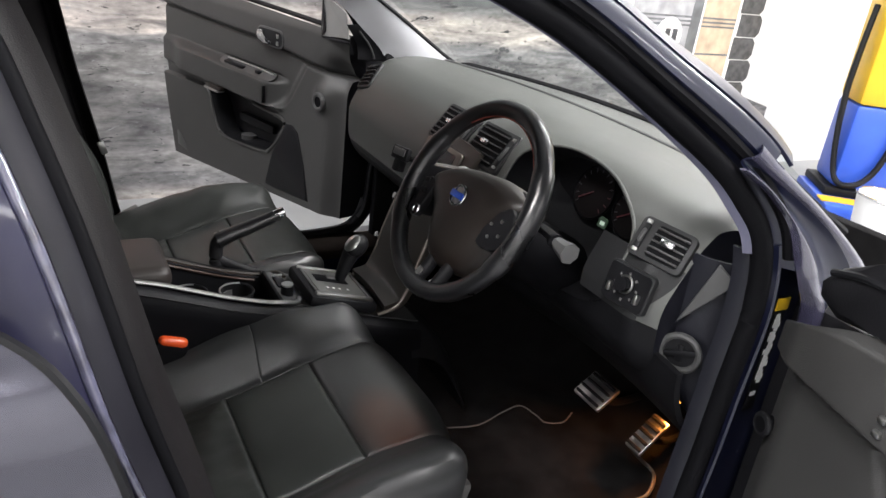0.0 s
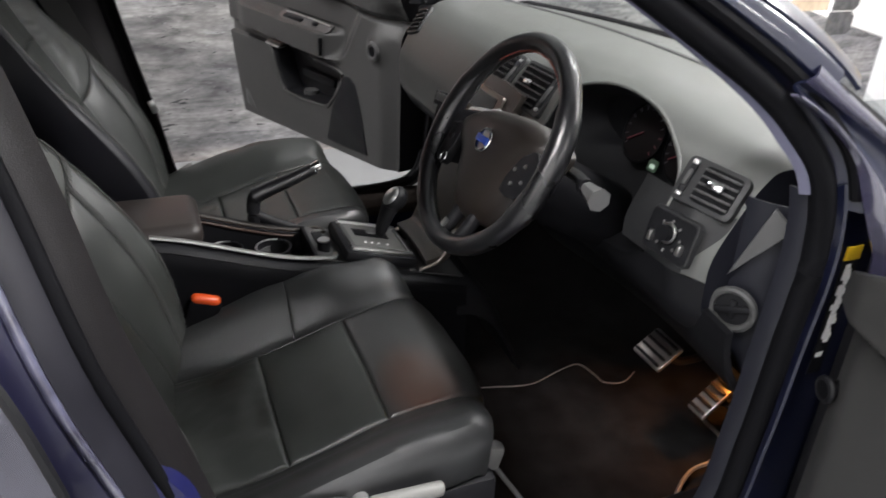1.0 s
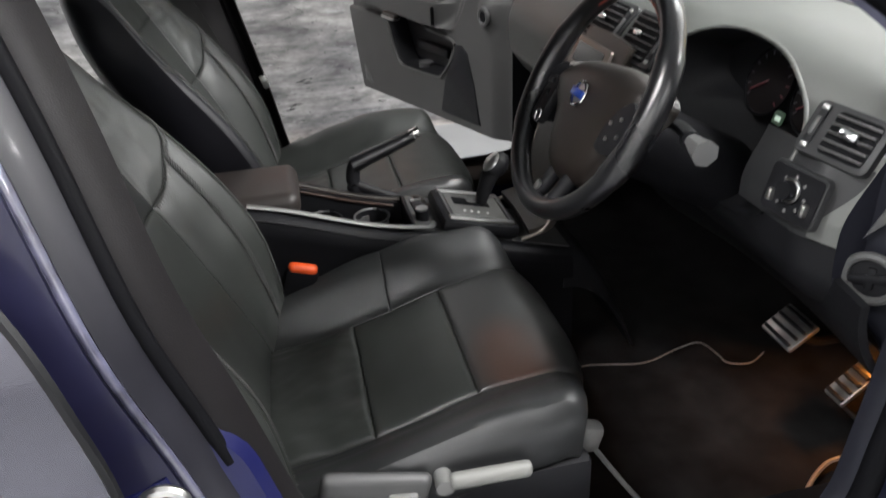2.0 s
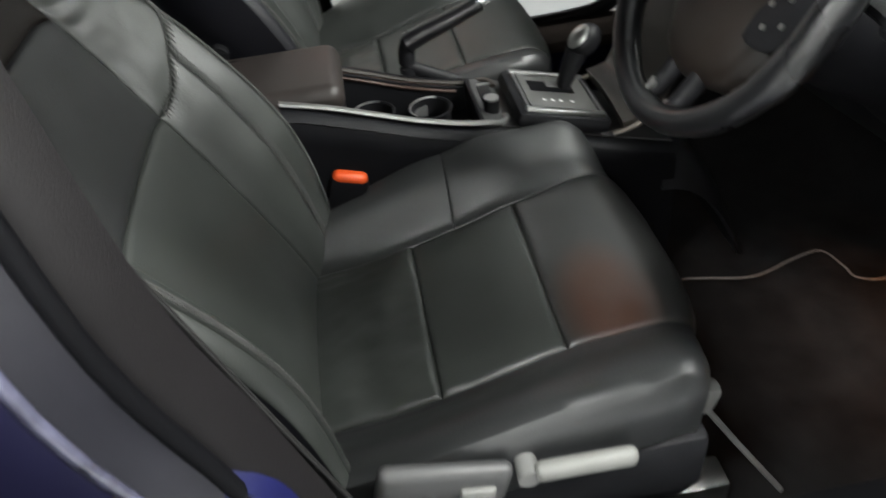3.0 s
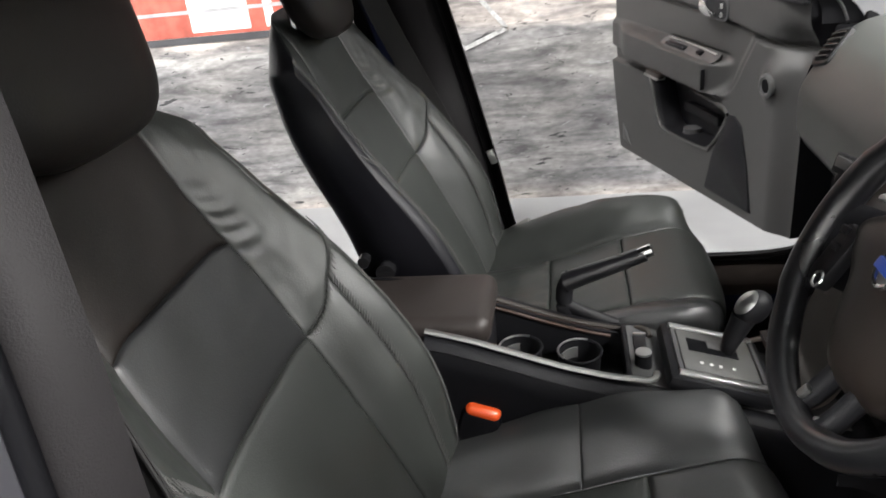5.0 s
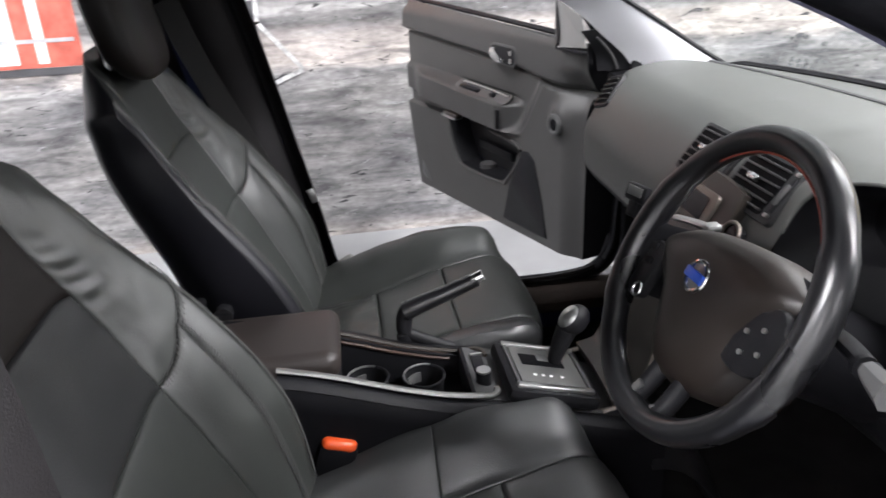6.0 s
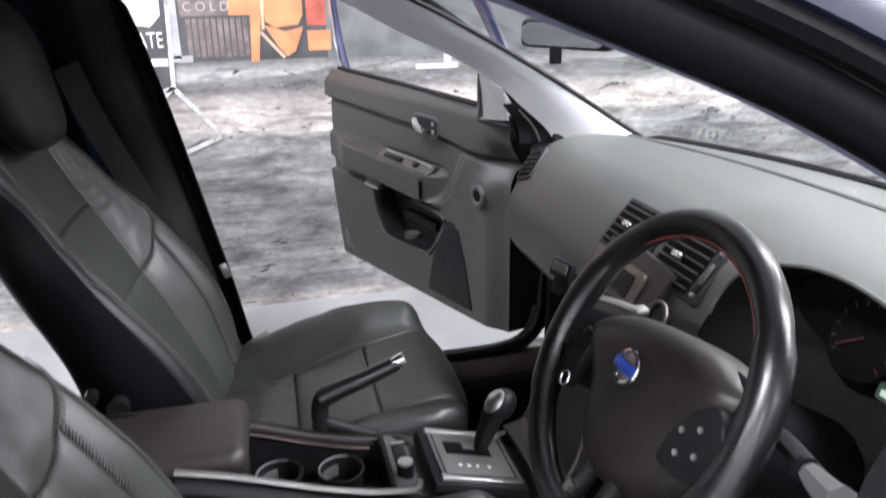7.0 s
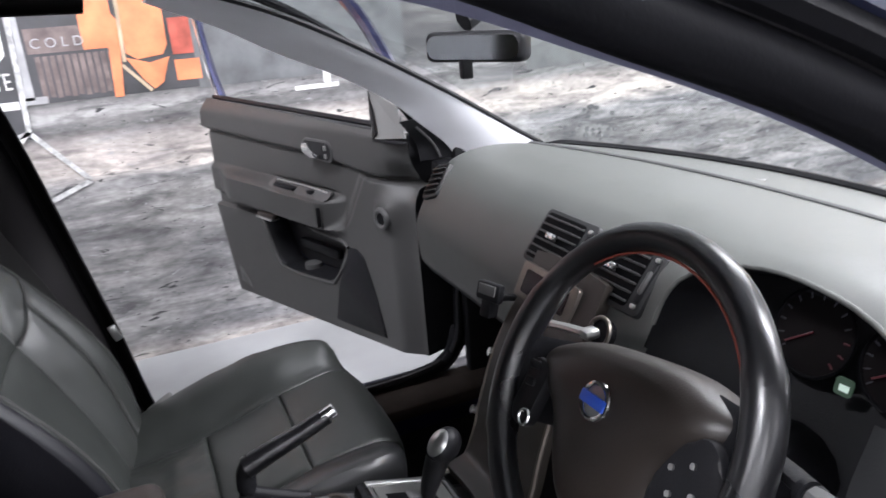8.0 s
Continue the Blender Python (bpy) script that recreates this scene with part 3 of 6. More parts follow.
# brick edge, drums and tyres
for i in range(46):
    a = random.random() * 6.28
    r = 0.02 + 0.10 * random.random() ** 0.7
    x, z = 2.11 + r * 1.5 * math.cos(a), 0.66 + r * 0.75 * math.sin(a)
    k = 0.006 + 0.008 * random.random()
    printed("printed_pebble", [(x + k * math.cos(q * 1.0472), z + k * 0.8 * math.sin(q * 1.0472)) for q in range(6)], P_TYRE, 1 + 0.02 * i)
    printed("printed_pebble", [(x + 0.68 * k * math.cos(q * 1.0472), z + 0.55 * k * math.sin(q * 1.0472)) for q in range(6)], P_GREY, 2 + 0.02 * i)
printed("printed_sky", rect(1.78, 2.75, 0.955, 2.2), P_MID, 1)
printed("printed_wall", [(2.75, 1.0), (3.0, 0.80), (3.9, 0.55), (4.4, 0.42), (4.4, 2.2), (2.75, 2.2)], P_WHITE, 2)
for x0, x1, z0, mat in ((2.98, 3.52, 0.72, P_PALE), (3.56, 3.86, 0.60, P_TAN)):
    printed("printed_drum", rect(x0, x1, z0, 2.0), mat, 3)
    for zz in (0.76, 0.93, 0.955, 0.98, 1.3, 1.33):
        printed("printed_drum_rib", rect(x0, x1, zz, zz + 0.011), P_GREY, 4)
printed("printed_label", [(3.30 + 0.11 * math.cos(q * 0.3927), 0.87 + 0.11 * math.sin(q * 0.3927)) for q in range(16)], P_WHITE, 5)
printed("printed_bar", rect(3.27, 3.31, 0.83, 0.91), P_DARK, 6)
printed("printed_bar", rect(3.33, 3.37, 0.83, 0.91), P_DARK, 6)
printed("printed_drum_shade", rect(3.46, 3.54, 0.72, 2.0), P_GREY, 5)
for i in range(6):
    z = 0.45 + 0.145 * i
    o = 0.015 * (i % 2)
    printed("printed_tyre", [(3.88 + o, z), (4.06 + o, z), (4.09 + o, z + 0.03), (4.09 + o, z + 0.11), (4.06 + o, z + 0.14), (3.88 + o, z + 0.14)], P_TYRE, 3)

# ---- petrol pump ----
px, py = 4.35, 1.25
pump = thing("petrol_pump", (px, py, 0), "vintage blue and yellow petrol pump on a painted plinth", "petrol pump")
pm = Matrix.Translation((px, py, 0)) @ Matrix.Rotation(radians(-38), 4, "Z")
part("plinth", box(None, (0.72, 0.62, 0.10), 0.02, pm @ Matrix.Translation((0.02, -0.05, 0.05))), BLUE, pump)
part("plinth_stripe", box(None, (0.70, 0.10, 0.012), 0.003, pm @ Matrix.Translation((0, -0.25, 0.104))), YELLOW, pump)
part("base", box(None, (0.60, 0.42, 0.05), 0.01, pm @ Matrix.Translation((0, 0.05, 0.125))), DARK, pump)
part("lower_cabinet", box(None, (0.52, 0.36, 0.50), 0.03, pm @ Matrix.Translation((0, 0.05, 0.40))), BLUE, pump)
part("upper_cabinet", box(None, (0.52, 0.36, 0.96), 0.03, pm @ Matrix.Translation((0, 0.05, 1.128))), YELLOW, pump)
part("dial_plate", box(None, (0.36, 0.02, 0.30), 0.01, pm @ Matrix.Translation((0, -0.135, 1.35))), WHITEPRINT, pump)
hose = [pm @ Vector(q) for q in ((-0.29, 0.0, 1.2), (-0.32, -0.05, 0.7), (-0.27, -0.10, 0.25), (-0.18, -0.17, 0.18), (-0.06, -0.17, 0.30), (0.02, -0.16, 0.7), (0.05, -0.16, 1.2))]
part("hose", tube(hose, 0.018, 8, 8), RUBBER, pump)
BX, BY = 3.72, 0.77
bucket = thing("bucket", (BX, BY, 0), "white round metal bucket standing on the floor", "bucket")
part("wall", tube([(BX, BY, 0), (BX, BY, 0.30)], 0.13, 1, 20, ends=(0.12, 0.15)), WHITEPRINT, bucket)
part("rim", ring(0.15, 0.008, Matrix.Translation((BX, BY, 0.30))), CHROME, bucket)

# ---- car body ----
def y_side(z):
    """How far out the door opening lies at a height."""
    return 0.72 - max(0, z - 0.95) * 0.35


# door opening, x forward and z up, from the rear of the sill round the front and the roof
OPENING = [(0.04, 0.42), (0.3, 0.405), (0.56, 0.41), (0.635, 0.47), (0.655, 0.6), (0.665, 0.75), (0.672, 0.89), (0.662, 0.98), (0.63, 1.032), (0.578, 1.085), (0.465, 1.165), (0.36, 1.228), (0.257, 1.272), (0.147, 1.305), (0.0, 1.325), (-0.11, 1.322), (-0.155, 1.27), (-0.135, 1.175), (-0.112, 1.06), (-0.086, 0.915), (-0.058, 0.786), (-0.035, 0.68), (-0.005, 0.52)]


lean_back = spline([0.45, 0.52, 0.68, 0.786, 0.915, 1.06, 1.175, 1.30], [0.0, 0.004, 0.010, 0.013, 0.020, 0.029, 0.041, 0.052])


def contour(side, d, out):
    """The opening's outline widened by d in its plane and set out by out."""
    p = [Vector((x, 0, z)) for x, z in OPENING]
    k, line = len(p), []
    for i in range(k):
        t = (p[(i + 1) % k] - p[i - 1]).normalized()
        nrm = Vector((t.z, 0, -t.x))
        far = side > 0 and p[i].x > 0.1 and p[i].z > 0.97
        slim = step(0.04, 0.28, p[i].x) * step(0.96, 1.22, p[i].z) if side < 0 else 0.0
        q = p[i] + nrm * (d * (1 - 0.36 * slim) + (0.024 if far else 0.0)) - Vector((0, 0, 0.0065 * slim))
        if side > 0:
            q.x += 0.080 * step(0.45, 0.62, p[i].x) * step(0.985, 0.90, p[i].z)
            if p[i].x < 0.05 and p[i].z > 1.3:
                q += Vector((-0.045, 0, 0.014))
        if side < 0:
            q.x -= lean_back(p[i].z) * (1 - step(-0.10, 0.15, p[i].x) if p[i].z > 1.2 else float(p[i].x < 0.02))
        line.append((q.x, side * (y_side(q.z) + out + (0.035 if far else 0.0)), q.z))
    return smooth_line(line, 6, True)


def ribbon(side, rows, closed=True, keep=None):
    """A strip round the opening across rows of (widening, outset)."""
    lines = [contour(side, d, o) for d, o in rows]
    bm = bmesh.new()
    vs = [[bm.verts.new(p) for p in ln] for ln in lines]
    k = len(vs[0])
    for i in range(k):
        if keep and not keep(lines[0][i]):
            continue
        for r in range(len(rows) - 1):
            bm.faces.new((vs[r][i], vs[r][(i + 1) % k], vs[r + 1][(i + 1) % k], vs[r + 1][i]))
    bmesh.ops.delete(bm, geom=[v for v in bm.verts if not v.link_faces], context="VERTS")
    return thick(bm, 0.003)


car = thing("saloon_car", (0.0, 0.0, 0.0), "dark navy blue saloon body shell with its doors open", "car body")
for side in (-1, 1):
    if side > 0:
        part("door_seal", tube(contour(side, 0.017, 0.004), 0.0155, 0, 12, True), SEAL, car, "black rubber door seal")
    else:
        part("door_seal", tube([p for p in contour(side, 0.017, 0.004) if p.x > 0.05 or p.z > 1.27], 0.0155, 0, 12), SEAL, car, "black rubber door seal")
        part("pillar_seal", tube([p for p in contour(side, 0.001, 0.003) if p.x < 0.02 and 0.74 < p.z < 1.30], 0.0072, 0, 10), SEAL, car, "slim black pillar seal")
        jamb_rows = [contour(side, d, o) for d, o in ((-0.019, -0.012), (-0.012, 0.005), (0.006, 0.011), (0.030, 0.012))]
        jamb = bmesh.new()
        jamb_verts = [[jamb.verts.new(jamb_rows[3][i].lerp(r[i], 0.04 + 0.96 * step(0.87, 0.74, r[i].z))) for r in jamb_rows] for i in range(len(jamb_rows[0])) if jamb_rows[0][i].x < 0.04 and 0.44 < jamb_rows[0][i].z < 0.88]
        for a, b in zip(jamb_verts, jamb_verts[1:]):
            for q in range(3):
                jamb.faces.new((a[q], a[q + 1], b[q + 1], b[q]))
        part("jamb_face", thick(jamb, 0.003), PAINTJAMB, car, "navy jamb, its shaded blue put into the colour")
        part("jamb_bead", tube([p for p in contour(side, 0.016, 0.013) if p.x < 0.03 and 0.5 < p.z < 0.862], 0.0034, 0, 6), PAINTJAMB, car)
    front = lambda p: p.x > 0.05 and p.z > 0.955 and p.y < 0
    part("inner_trim", ribbon(side, [(-0.026, -0.040), (-0.018, -0.018), (-0.008, -0.006), (0.000, -0.002), (0.006, -0.006)], keep=lambda p: p.x < 0.05 or p.z < 0.45), PILLARGREY, car)
    part("post_trim", ribbon(side, [(0.0, -0.030), (0.004, -0.006), (0.010, 0.0)], keep=lambda p: p.x > 0.5 and 0.45 < p.z < 0.96), ENDPLASTIC if side < 0 else RUBBER, car)
    # added black blocks close the hinge gap and stand in for its shade
    if side > 0:
        part("cowl_filler", box((0.80, 0.695, 0.845), (0.20, 0.05, 0.19), 0.01), RUBBER, car)
    part("hinge_gap_block", box((0.845, -0.765, 0.64), (0.07, 0.12, 0.48), 0.01) if side < 0 else box((0.885, 0.765, 0.69), (0.07, 0.12, 0.58), 0.01), RUBBER, car)
    part("frame_trim", ribbon(side, [(-0.005, -0.010), (-0.002, -0.006), (0.003, 0.0)], keep=front), LAVENDER, car, "grey screen pillar edge trim")
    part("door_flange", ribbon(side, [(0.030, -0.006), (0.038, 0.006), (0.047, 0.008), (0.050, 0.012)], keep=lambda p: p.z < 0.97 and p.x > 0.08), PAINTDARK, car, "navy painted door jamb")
    part("roof_flange", ribbon(side, [(0.028, -0.002), (0.032, 0.008), (0.043, 0.011), (0.047, 0.006)], keep=lambda p: p.z > 1.19 and p.x > -0.09 and p.y < 0), FLANGE, car, "pinkish grey flange round the door opening")
    part("rear_flange", ribbon(side, [(0.030, -0.002), (0.034, 0.012), (0.048, 0.026), (0.058, 0.040)] if side > 0 else [(0.004, -0.002), (0.008, 0.008), (0.018, 0.018), (0.026, 0.030)], keep=lambda p: p.x < 0.05 and 0.60 < p.z < 1.3), FLANGEGREY, car, "dusty grey pillar flange")
    part("pillar_bead", tube([p for p in contour(side, 0.060 if side > 0 else 0.029, 0.045 if side > 0 else 0.032) if p.x < 0.03 and 0.62 < p.z < 1.30], 0.0050, 0, 10), BEAD, car, "glossy pillar edge with its highlight painted in")
    part("outer_seal", tube([p for p in contour(side, 0.053, 0.022) if p.z > 0.95 and p.x > -0.06], 0.009, 0, 8), SEAL, car)
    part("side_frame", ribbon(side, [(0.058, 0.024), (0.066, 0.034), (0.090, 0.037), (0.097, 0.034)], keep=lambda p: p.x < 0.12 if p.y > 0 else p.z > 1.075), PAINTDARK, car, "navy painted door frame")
    if side < 0:
        part("frame_gutter", ribbon(side, [(0.024, -0.006), (0.036, -0.004), (0.050, 0.006), (0.062, 0.028)], keep=lambda p: p.z > 0.93 and p.x > -0.09), PAINTDARK, car, "dark gutter behind the seal")
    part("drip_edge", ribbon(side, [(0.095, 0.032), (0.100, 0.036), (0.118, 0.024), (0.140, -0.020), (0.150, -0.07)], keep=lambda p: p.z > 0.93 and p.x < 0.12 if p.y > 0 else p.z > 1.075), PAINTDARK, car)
    if side < 0:
        seal_line = [(0.600, -0.708, 1.088), (0.645, -0.716, 1.062), (0.684, -0.725, 1.030), (0.700, -0.735, 1.005), (0.711, -0.745, 0.970), (0.724, -0.754, 0.935), (0.748, -0.756, 0.890), (0.752, -0.756, 0.830)]
        root_line = [(0.612, -0.712, 1.090), (0.662, -0.720, 1.060), (0.706, -0.732, 1.020), (0.742, -0.745, 0.981), (0.757, -0.752, 0.955), (0.772, -0.757, 0.925), (0.802, -0.757, 0.884), (0.806, -0.757, 0.830)]
        dark_line = [(0.622, -0.704, 1.100), (0.680, -0.713, 1.066), (0.737, -0.724, 1.032), (0.785, -0.737, 0.998), (0.822, -0.748, 0.962), (0.852, -0.752, 0.925), (0.872, -0.754, 0.884), (0.880, -0.754, 0.830)]
        outer_line = [(0.642, -0.700, 1.116), (0.706, -0.711, 1.072), (0.768, -0.723, 1.030), (0.822, -0.735, 0.990), (0.866, -0.747, 0.952), (0.900, -0.752, 0.915), (0.920, -0.752, 0.884), (0.930, -0.752, 0.830)]
        lines = [smooth_line(q, 5) for q in (seal_line, root_line, dark_line, outer_line, [(x + 0.018, y + 0.045, z + 0.006) for x, y, z in outer_line])]
        for name, a, b, bow, mat, label in (("pillar_root", 0, 1, 0.006, PAINTSHEEN, "painted pillar root, its reflection put into the tone"), ("root_gutter", 1, 2, -0.012, PAINTDARK, "dark gutter beside the pillar root"), ("pillar_edge", 2, 3, 0.006, PAINTSHEEN, "painted pillar edge, its sheen put into the tone"), ("pillar_return", 3, 4, 0.002, RUBBER, "black screen edge strip")):
            kk = len(lines[0]) - 1
            part(name, thick(grid(lambda u, v, a=a, b=b, bow=bow: lines[a][round(u * kk)].lerp(lines[b][round(u * kk)], v) + Vector((0, -bow * math.sin(math.pi * v), 0)), kk, 6), 0.003), mat, car, label)
    # centre pillar outside
    part("centre_pillar", ribbon(side, [(0.054, 0.030), (0.062, 0.046), (0.20, 0.052)] if side > 0 else [(0.026, 0.022), (0.034, 0.036), (0.060, 0.044), (0.20, 0.050)], keep=lambda p: p.x < 0.05 and p.z > 0.42), PILLARPAINT, car, "dusty navy painted centre pillar")
    part("jamb_panel", ribbon(side, [(0.030, 0.012), (0.040, 0.040), (0.10, 0.055)], keep=lambda p: p.x < 0.10 and p.z < 0.78), PAINTJAMB, car, "satin navy jamb, its shaded blue put into the colour")
    part("sill", box((0.0, side * 0.745, 0.30 if side < 0 else 0.285), (2.2, 0.14, 0.20), 0.03), PAINT, car, "navy painted sill")
    if side > 0:
        part("sill_seal", tube([(-0.10, 0.735, 0.392), (0.3, 0.738, 0.385), (0.62, 0.738, 0.390), (0.715, 0.736, 0.425), (0.745, 0.73, 0.50)], 0.021, 6, 10), RUBBER, car, "thick black sill seal")
    part("sill_trim", box((0.25, side * 0.655, 0.395), (0.95, 0.07, 0.03), 0.01) if side < 0 else box((0.25, 0.655, 0.385), (1.20, 0.13, 0.035), 0.014), DARK if side < 0 else LITCARPET, car)
    # screen pillar trim inside
    a_line = smooth_line([(0.672, side * 0.70, 0.945), (0.665, side * 0.70, 0.985), (0.628, side * 0.68, 1.034), (0.576, side * 0.665, 1.087), (0.463, side * 0.64, 1.168), (0.358, side * 0.618, 1.232), (0.255, side * 0.603, 1.276), (0.147, side * 0.59, 1.308)], 6)
    b_line = smooth_line([(0.96, side * 0.655, 0.95), (0.90, side * 0.645, 0.985), (0.82, side * 0.63, 1.035), (0.73, side * 0.61, 1.09), (0.60, side * 0.585, 1.165), (0.47, side * 0.56, 1.235), (0.35, side * 0.535, 1.29), (0.22, side * 0.51, 1.335)], 6)
    if side > 0:
        # the trim's foot stands back from the door behind a black filler
        back = a_line
        a_line = smooth_line([(0.755, 0.69, 0.945), (0.725, 0.685, 0.985), (0.668, 0.68, 1.035), (0.602, 0.68, 1.093), (0.495, 0.672, 1.157), (0.378, 0.660, 1.213), (0.27, 0.645, 1.272), (0.147, 0.625, 1.325)], 6)
        part("pillar_foot", thick(grid(lambda u, v, back=back, a_line=a_line: back[round(u * 13)].lerp(a_line[round(u * 13)], v) + Vector((0, 0.006, -0.001)), 13, 3), 0.003), RUBBER, car, "black pillar foot filler")
        part("foot_piping", tube([back[i].lerp(a_line[i], 0.55) + Vector((0, -0.003, 0)) for i in range(1, 12, 2)], 0.0028, 3, 6), GREYPLASTIC, car)
    k = len(a_line) - 1

    def pillar(u, v, a_line=a_line, b_line=b_line, side=side, k=k):
        a, b = a_line[round(u * k)], b_line[round(u * k)]
        return a.lerp(b, v) + Vector((0.0, -side * 0.022, 0.006)) * math.sin(math.pi * v)
    part("pillar_trim", thick(grid(pillar, k, 8), 0.003), PILLARTRIM, car, "pale grey fabric screen pillar trim")
    part("screen_seal", tube(b_line, 0.006, 0, 6), RUBBER, car)
    # belt line and inner kick panel
    part("kick_panel", box((0.965, side * 0.662, 0.58), (0.23, 0.02, 0.55), 0.008), DARK if side < 0 else LITCARPET, car)
    # far post blackened: shade of the door gap put into the colour
    part("hinge_post", box((0.765, -0.690, 0.66), (0.15, 0.032, 0.62), 0.008) if side < 0 else box((0.8325, 0.690, 0.66), (0.175, 0.032, 0.62), 0.008), PAINTDARK if side < 0 else RUBBER, car, "front door post, blackened on the far side for shade")
    # wing beside the bonnet
    wing = grid(lambda u, v, side=side: Vector((0.92 + 1.13 * u, side * (0.70 + 0.16 * math.sin(1.4 * v) - 0.10 * u * u), 0.835 - 0.20 * u ** 1.3 - 0.45 * v ** 1.8)), 16, 10)
    part("wing", thick(wing, 0.004), PAINT, car, "navy painted front wing")


def screen(u, v):
    y = (2 * u - 1)
    base = Vector((1.12 - 0.16 * y * y, y * 0.665, 0.952 - 0.006 * y * y))
    top = Vector((0.33 - 0.11 * y * y, y * 0.52, 1.352 - 0.02 * y * y))
    return base.lerp(top, v) + Vector((0.03, 0, 0.035)) * math.sin(math.pi * v)


glass = part("windscreen", grid(screen, 20, 12), GLASS, car, "clear windscreen glass")
glass.visible_shadow = False
part("bonnet", thick(grid(lambda u, v: Vector((1.06 + 0.95 * u, (2 * v - 1) * (0.72 - 0.08 * u), 0.822 - 0.22 * u ** 1.4 - 0.03 * (2 * v - 1) ** 2)), 14, 12), 0.004), PAINT, car, "navy painted bonnet")
part("cowl", box((1.10, 0, 0.885), (0.16, 1.2, 0.02), 0.006), RUBBER, car)
part("nose", box((2.02, 0, 0.42), (0.16, 1.44, 0.36), 0.06), PAINT, car)
part("roof", thick(grid(lambda u, v: Vector((0.33 - 2.0 * u, (2 * v - 1) * 0.60, 1.36 + 0.07 * math.sin(math.pi * min(1, u * 1.2 + 0.12)) - 0.05 * (2 * v - 1) ** 4)), 20, 14), 0.004), PAINT, car, "navy painted roof")
part("roof_lining", thick(grid(lambda u, v: Vector((0.30 - 1.9 * u, (2 * v - 1) * 0.575, 1.335 + 0.05 * math.sin(math.pi * min(1, u * 1.1 + 0.1)) - 0.03 * (2 * v - 1) ** 4)), 16, 12), 0.004), HEADLINER, car)
part("floor_carpet", thick(grid(lambda u, v: Vector((-1.1 + 2.15 * u, (2 * v - 1) * 0.67, 0.285 + 0.36 * step(0.945, 1.08, u) + 0.004 * noise.noise(Vector((u * 40, v * 30, 0))))), 60, 30), 0.02), CARPET, car, "worn black floor carpet")
part("bulkhead", box((1.08, 0, 0.62), (0.03, 1.36, 0.62), 0.005), CARPET, car)
part("rear_bench", box((-0.95, 0, 0.48), (0.45, 1.25, 0.22), 0.06), LEATHER, car)
part("rear_bench_back", box((-1.22, 0, 0.75), (0.14, 1.25, 0.55), 0.05), LEATHER, car)
part("boot", box((-1.75, 0, 0.68), (0.85, 1.45, 0.62), 0.12), PAINT, car)
for wx in (1.35, -1.29):
    for side in (-1, 1):
        wheel = part("wheel", tube([(wx, side * 0.68, 0.315), (wx, side * 0.86, 0.315)], 0.315, 1, 32), RUBBER, car)
        part("rim", tube([(wx, side * 0.84, 0.315), (wx, side * 0.866, 0.315)], 0.20, 1, 24), SILVER, wheel)

# closed rear doors with dark glass, unseen and added to cut light from behind
door_out = spline([0.30, 0.45, 0.65, 0.80, 0.90, 0.97, 1.02, 1.055], [0.80, 0.82, 0.838, 0.845, 0.842, 0.830, 0.806, 0.765])
door_x = spline([0.30, 0.6, 0.834, 0.908, 0.976, 1.014, 1.036, 1.055], [-0.10, -0.112, -0.120, -0.131, -0.151, -0.176, -0.204, -0.265])


def rear_skin(u, v):
    z = 0.30 + 0.755 * (1 - (1 - v) ** 1.6)
    x0 = door_x(z)
    return Vector((x0 + (-1.05 - x0) * u, -door_out(z), z))


def rear_door(side):
    """A rear door with its window: closed on the near side, swung open on the far one."""
    turn = Matrix.Diagonal((1, -side, 1, 1))
    if side > 0:
        turn = Matrix.Translation((-0.20, 0.80, 0)) @ Matrix.Rotation(radians(-76), 4, "Z") @ Matrix.Translation((0.10, -0.82, 0)) @ turn
    ob = thing("rear_door", turn @ Vector((-0.62, -0.80, 0.30)), "closed navy blue rear door with a full shoulder line" if side < 0 else "navy blue rear door standing wide open", "car door", "rear doors")

    def add(name, bm, mat, label=""):
        bm.transform(turn)
        return part(name, bm, mat, ob, label)
    add("skin", thick(grid(rear_skin, 30, 30), 0.012), DOORSHEEN, "navy door skin, its pale sheen painted in")
    add("edge_seal", tube([rear_skin(0, v / 14) + Vector((0.001, 0.003, 0)) for v in range(15)], 0.0045, 3, 6), RUBBER)
    add("window_frame", box(None, (0.05, 0.03, 0.42), 0.008, Matrix.Translation((-0.275, -0.735, 1.16)) @ Matrix.Rotation(radians(-9), 4, "Y") @ Matrix.Rotation(radians(-18), 4, "X")), PAINTSHEEN)
    add("window_frame", tube([(-0.28, -0.655, 1.335), (-0.62, -0.650, 1.350), (-0.92, -0.665, 1.31), (-1.06, -0.71, 1.18), (-1.10, -0.752, 1.06)], 0.018, 5, 8), PAINT)
    add("hinge", ring(0.017, 0.0055, Matrix.Translation((-0.100, -0.815, 0.80)) @ Matrix.Rotation(radians(90), 4, "X"), 20, 8), SILVER, "bright striker loop")
    add("pane", thick(grid(lambda u, v: Vector((-0.27 - (0.80 - 0.17 * v) * u, -0.757 + 0.105 * v, 1.045 + (0.29 - 0.10 * u * u) * v)), 12, 6), 0.004), TINTED, "unseen rear window, tinted to cut light on the headrest")
    return ob


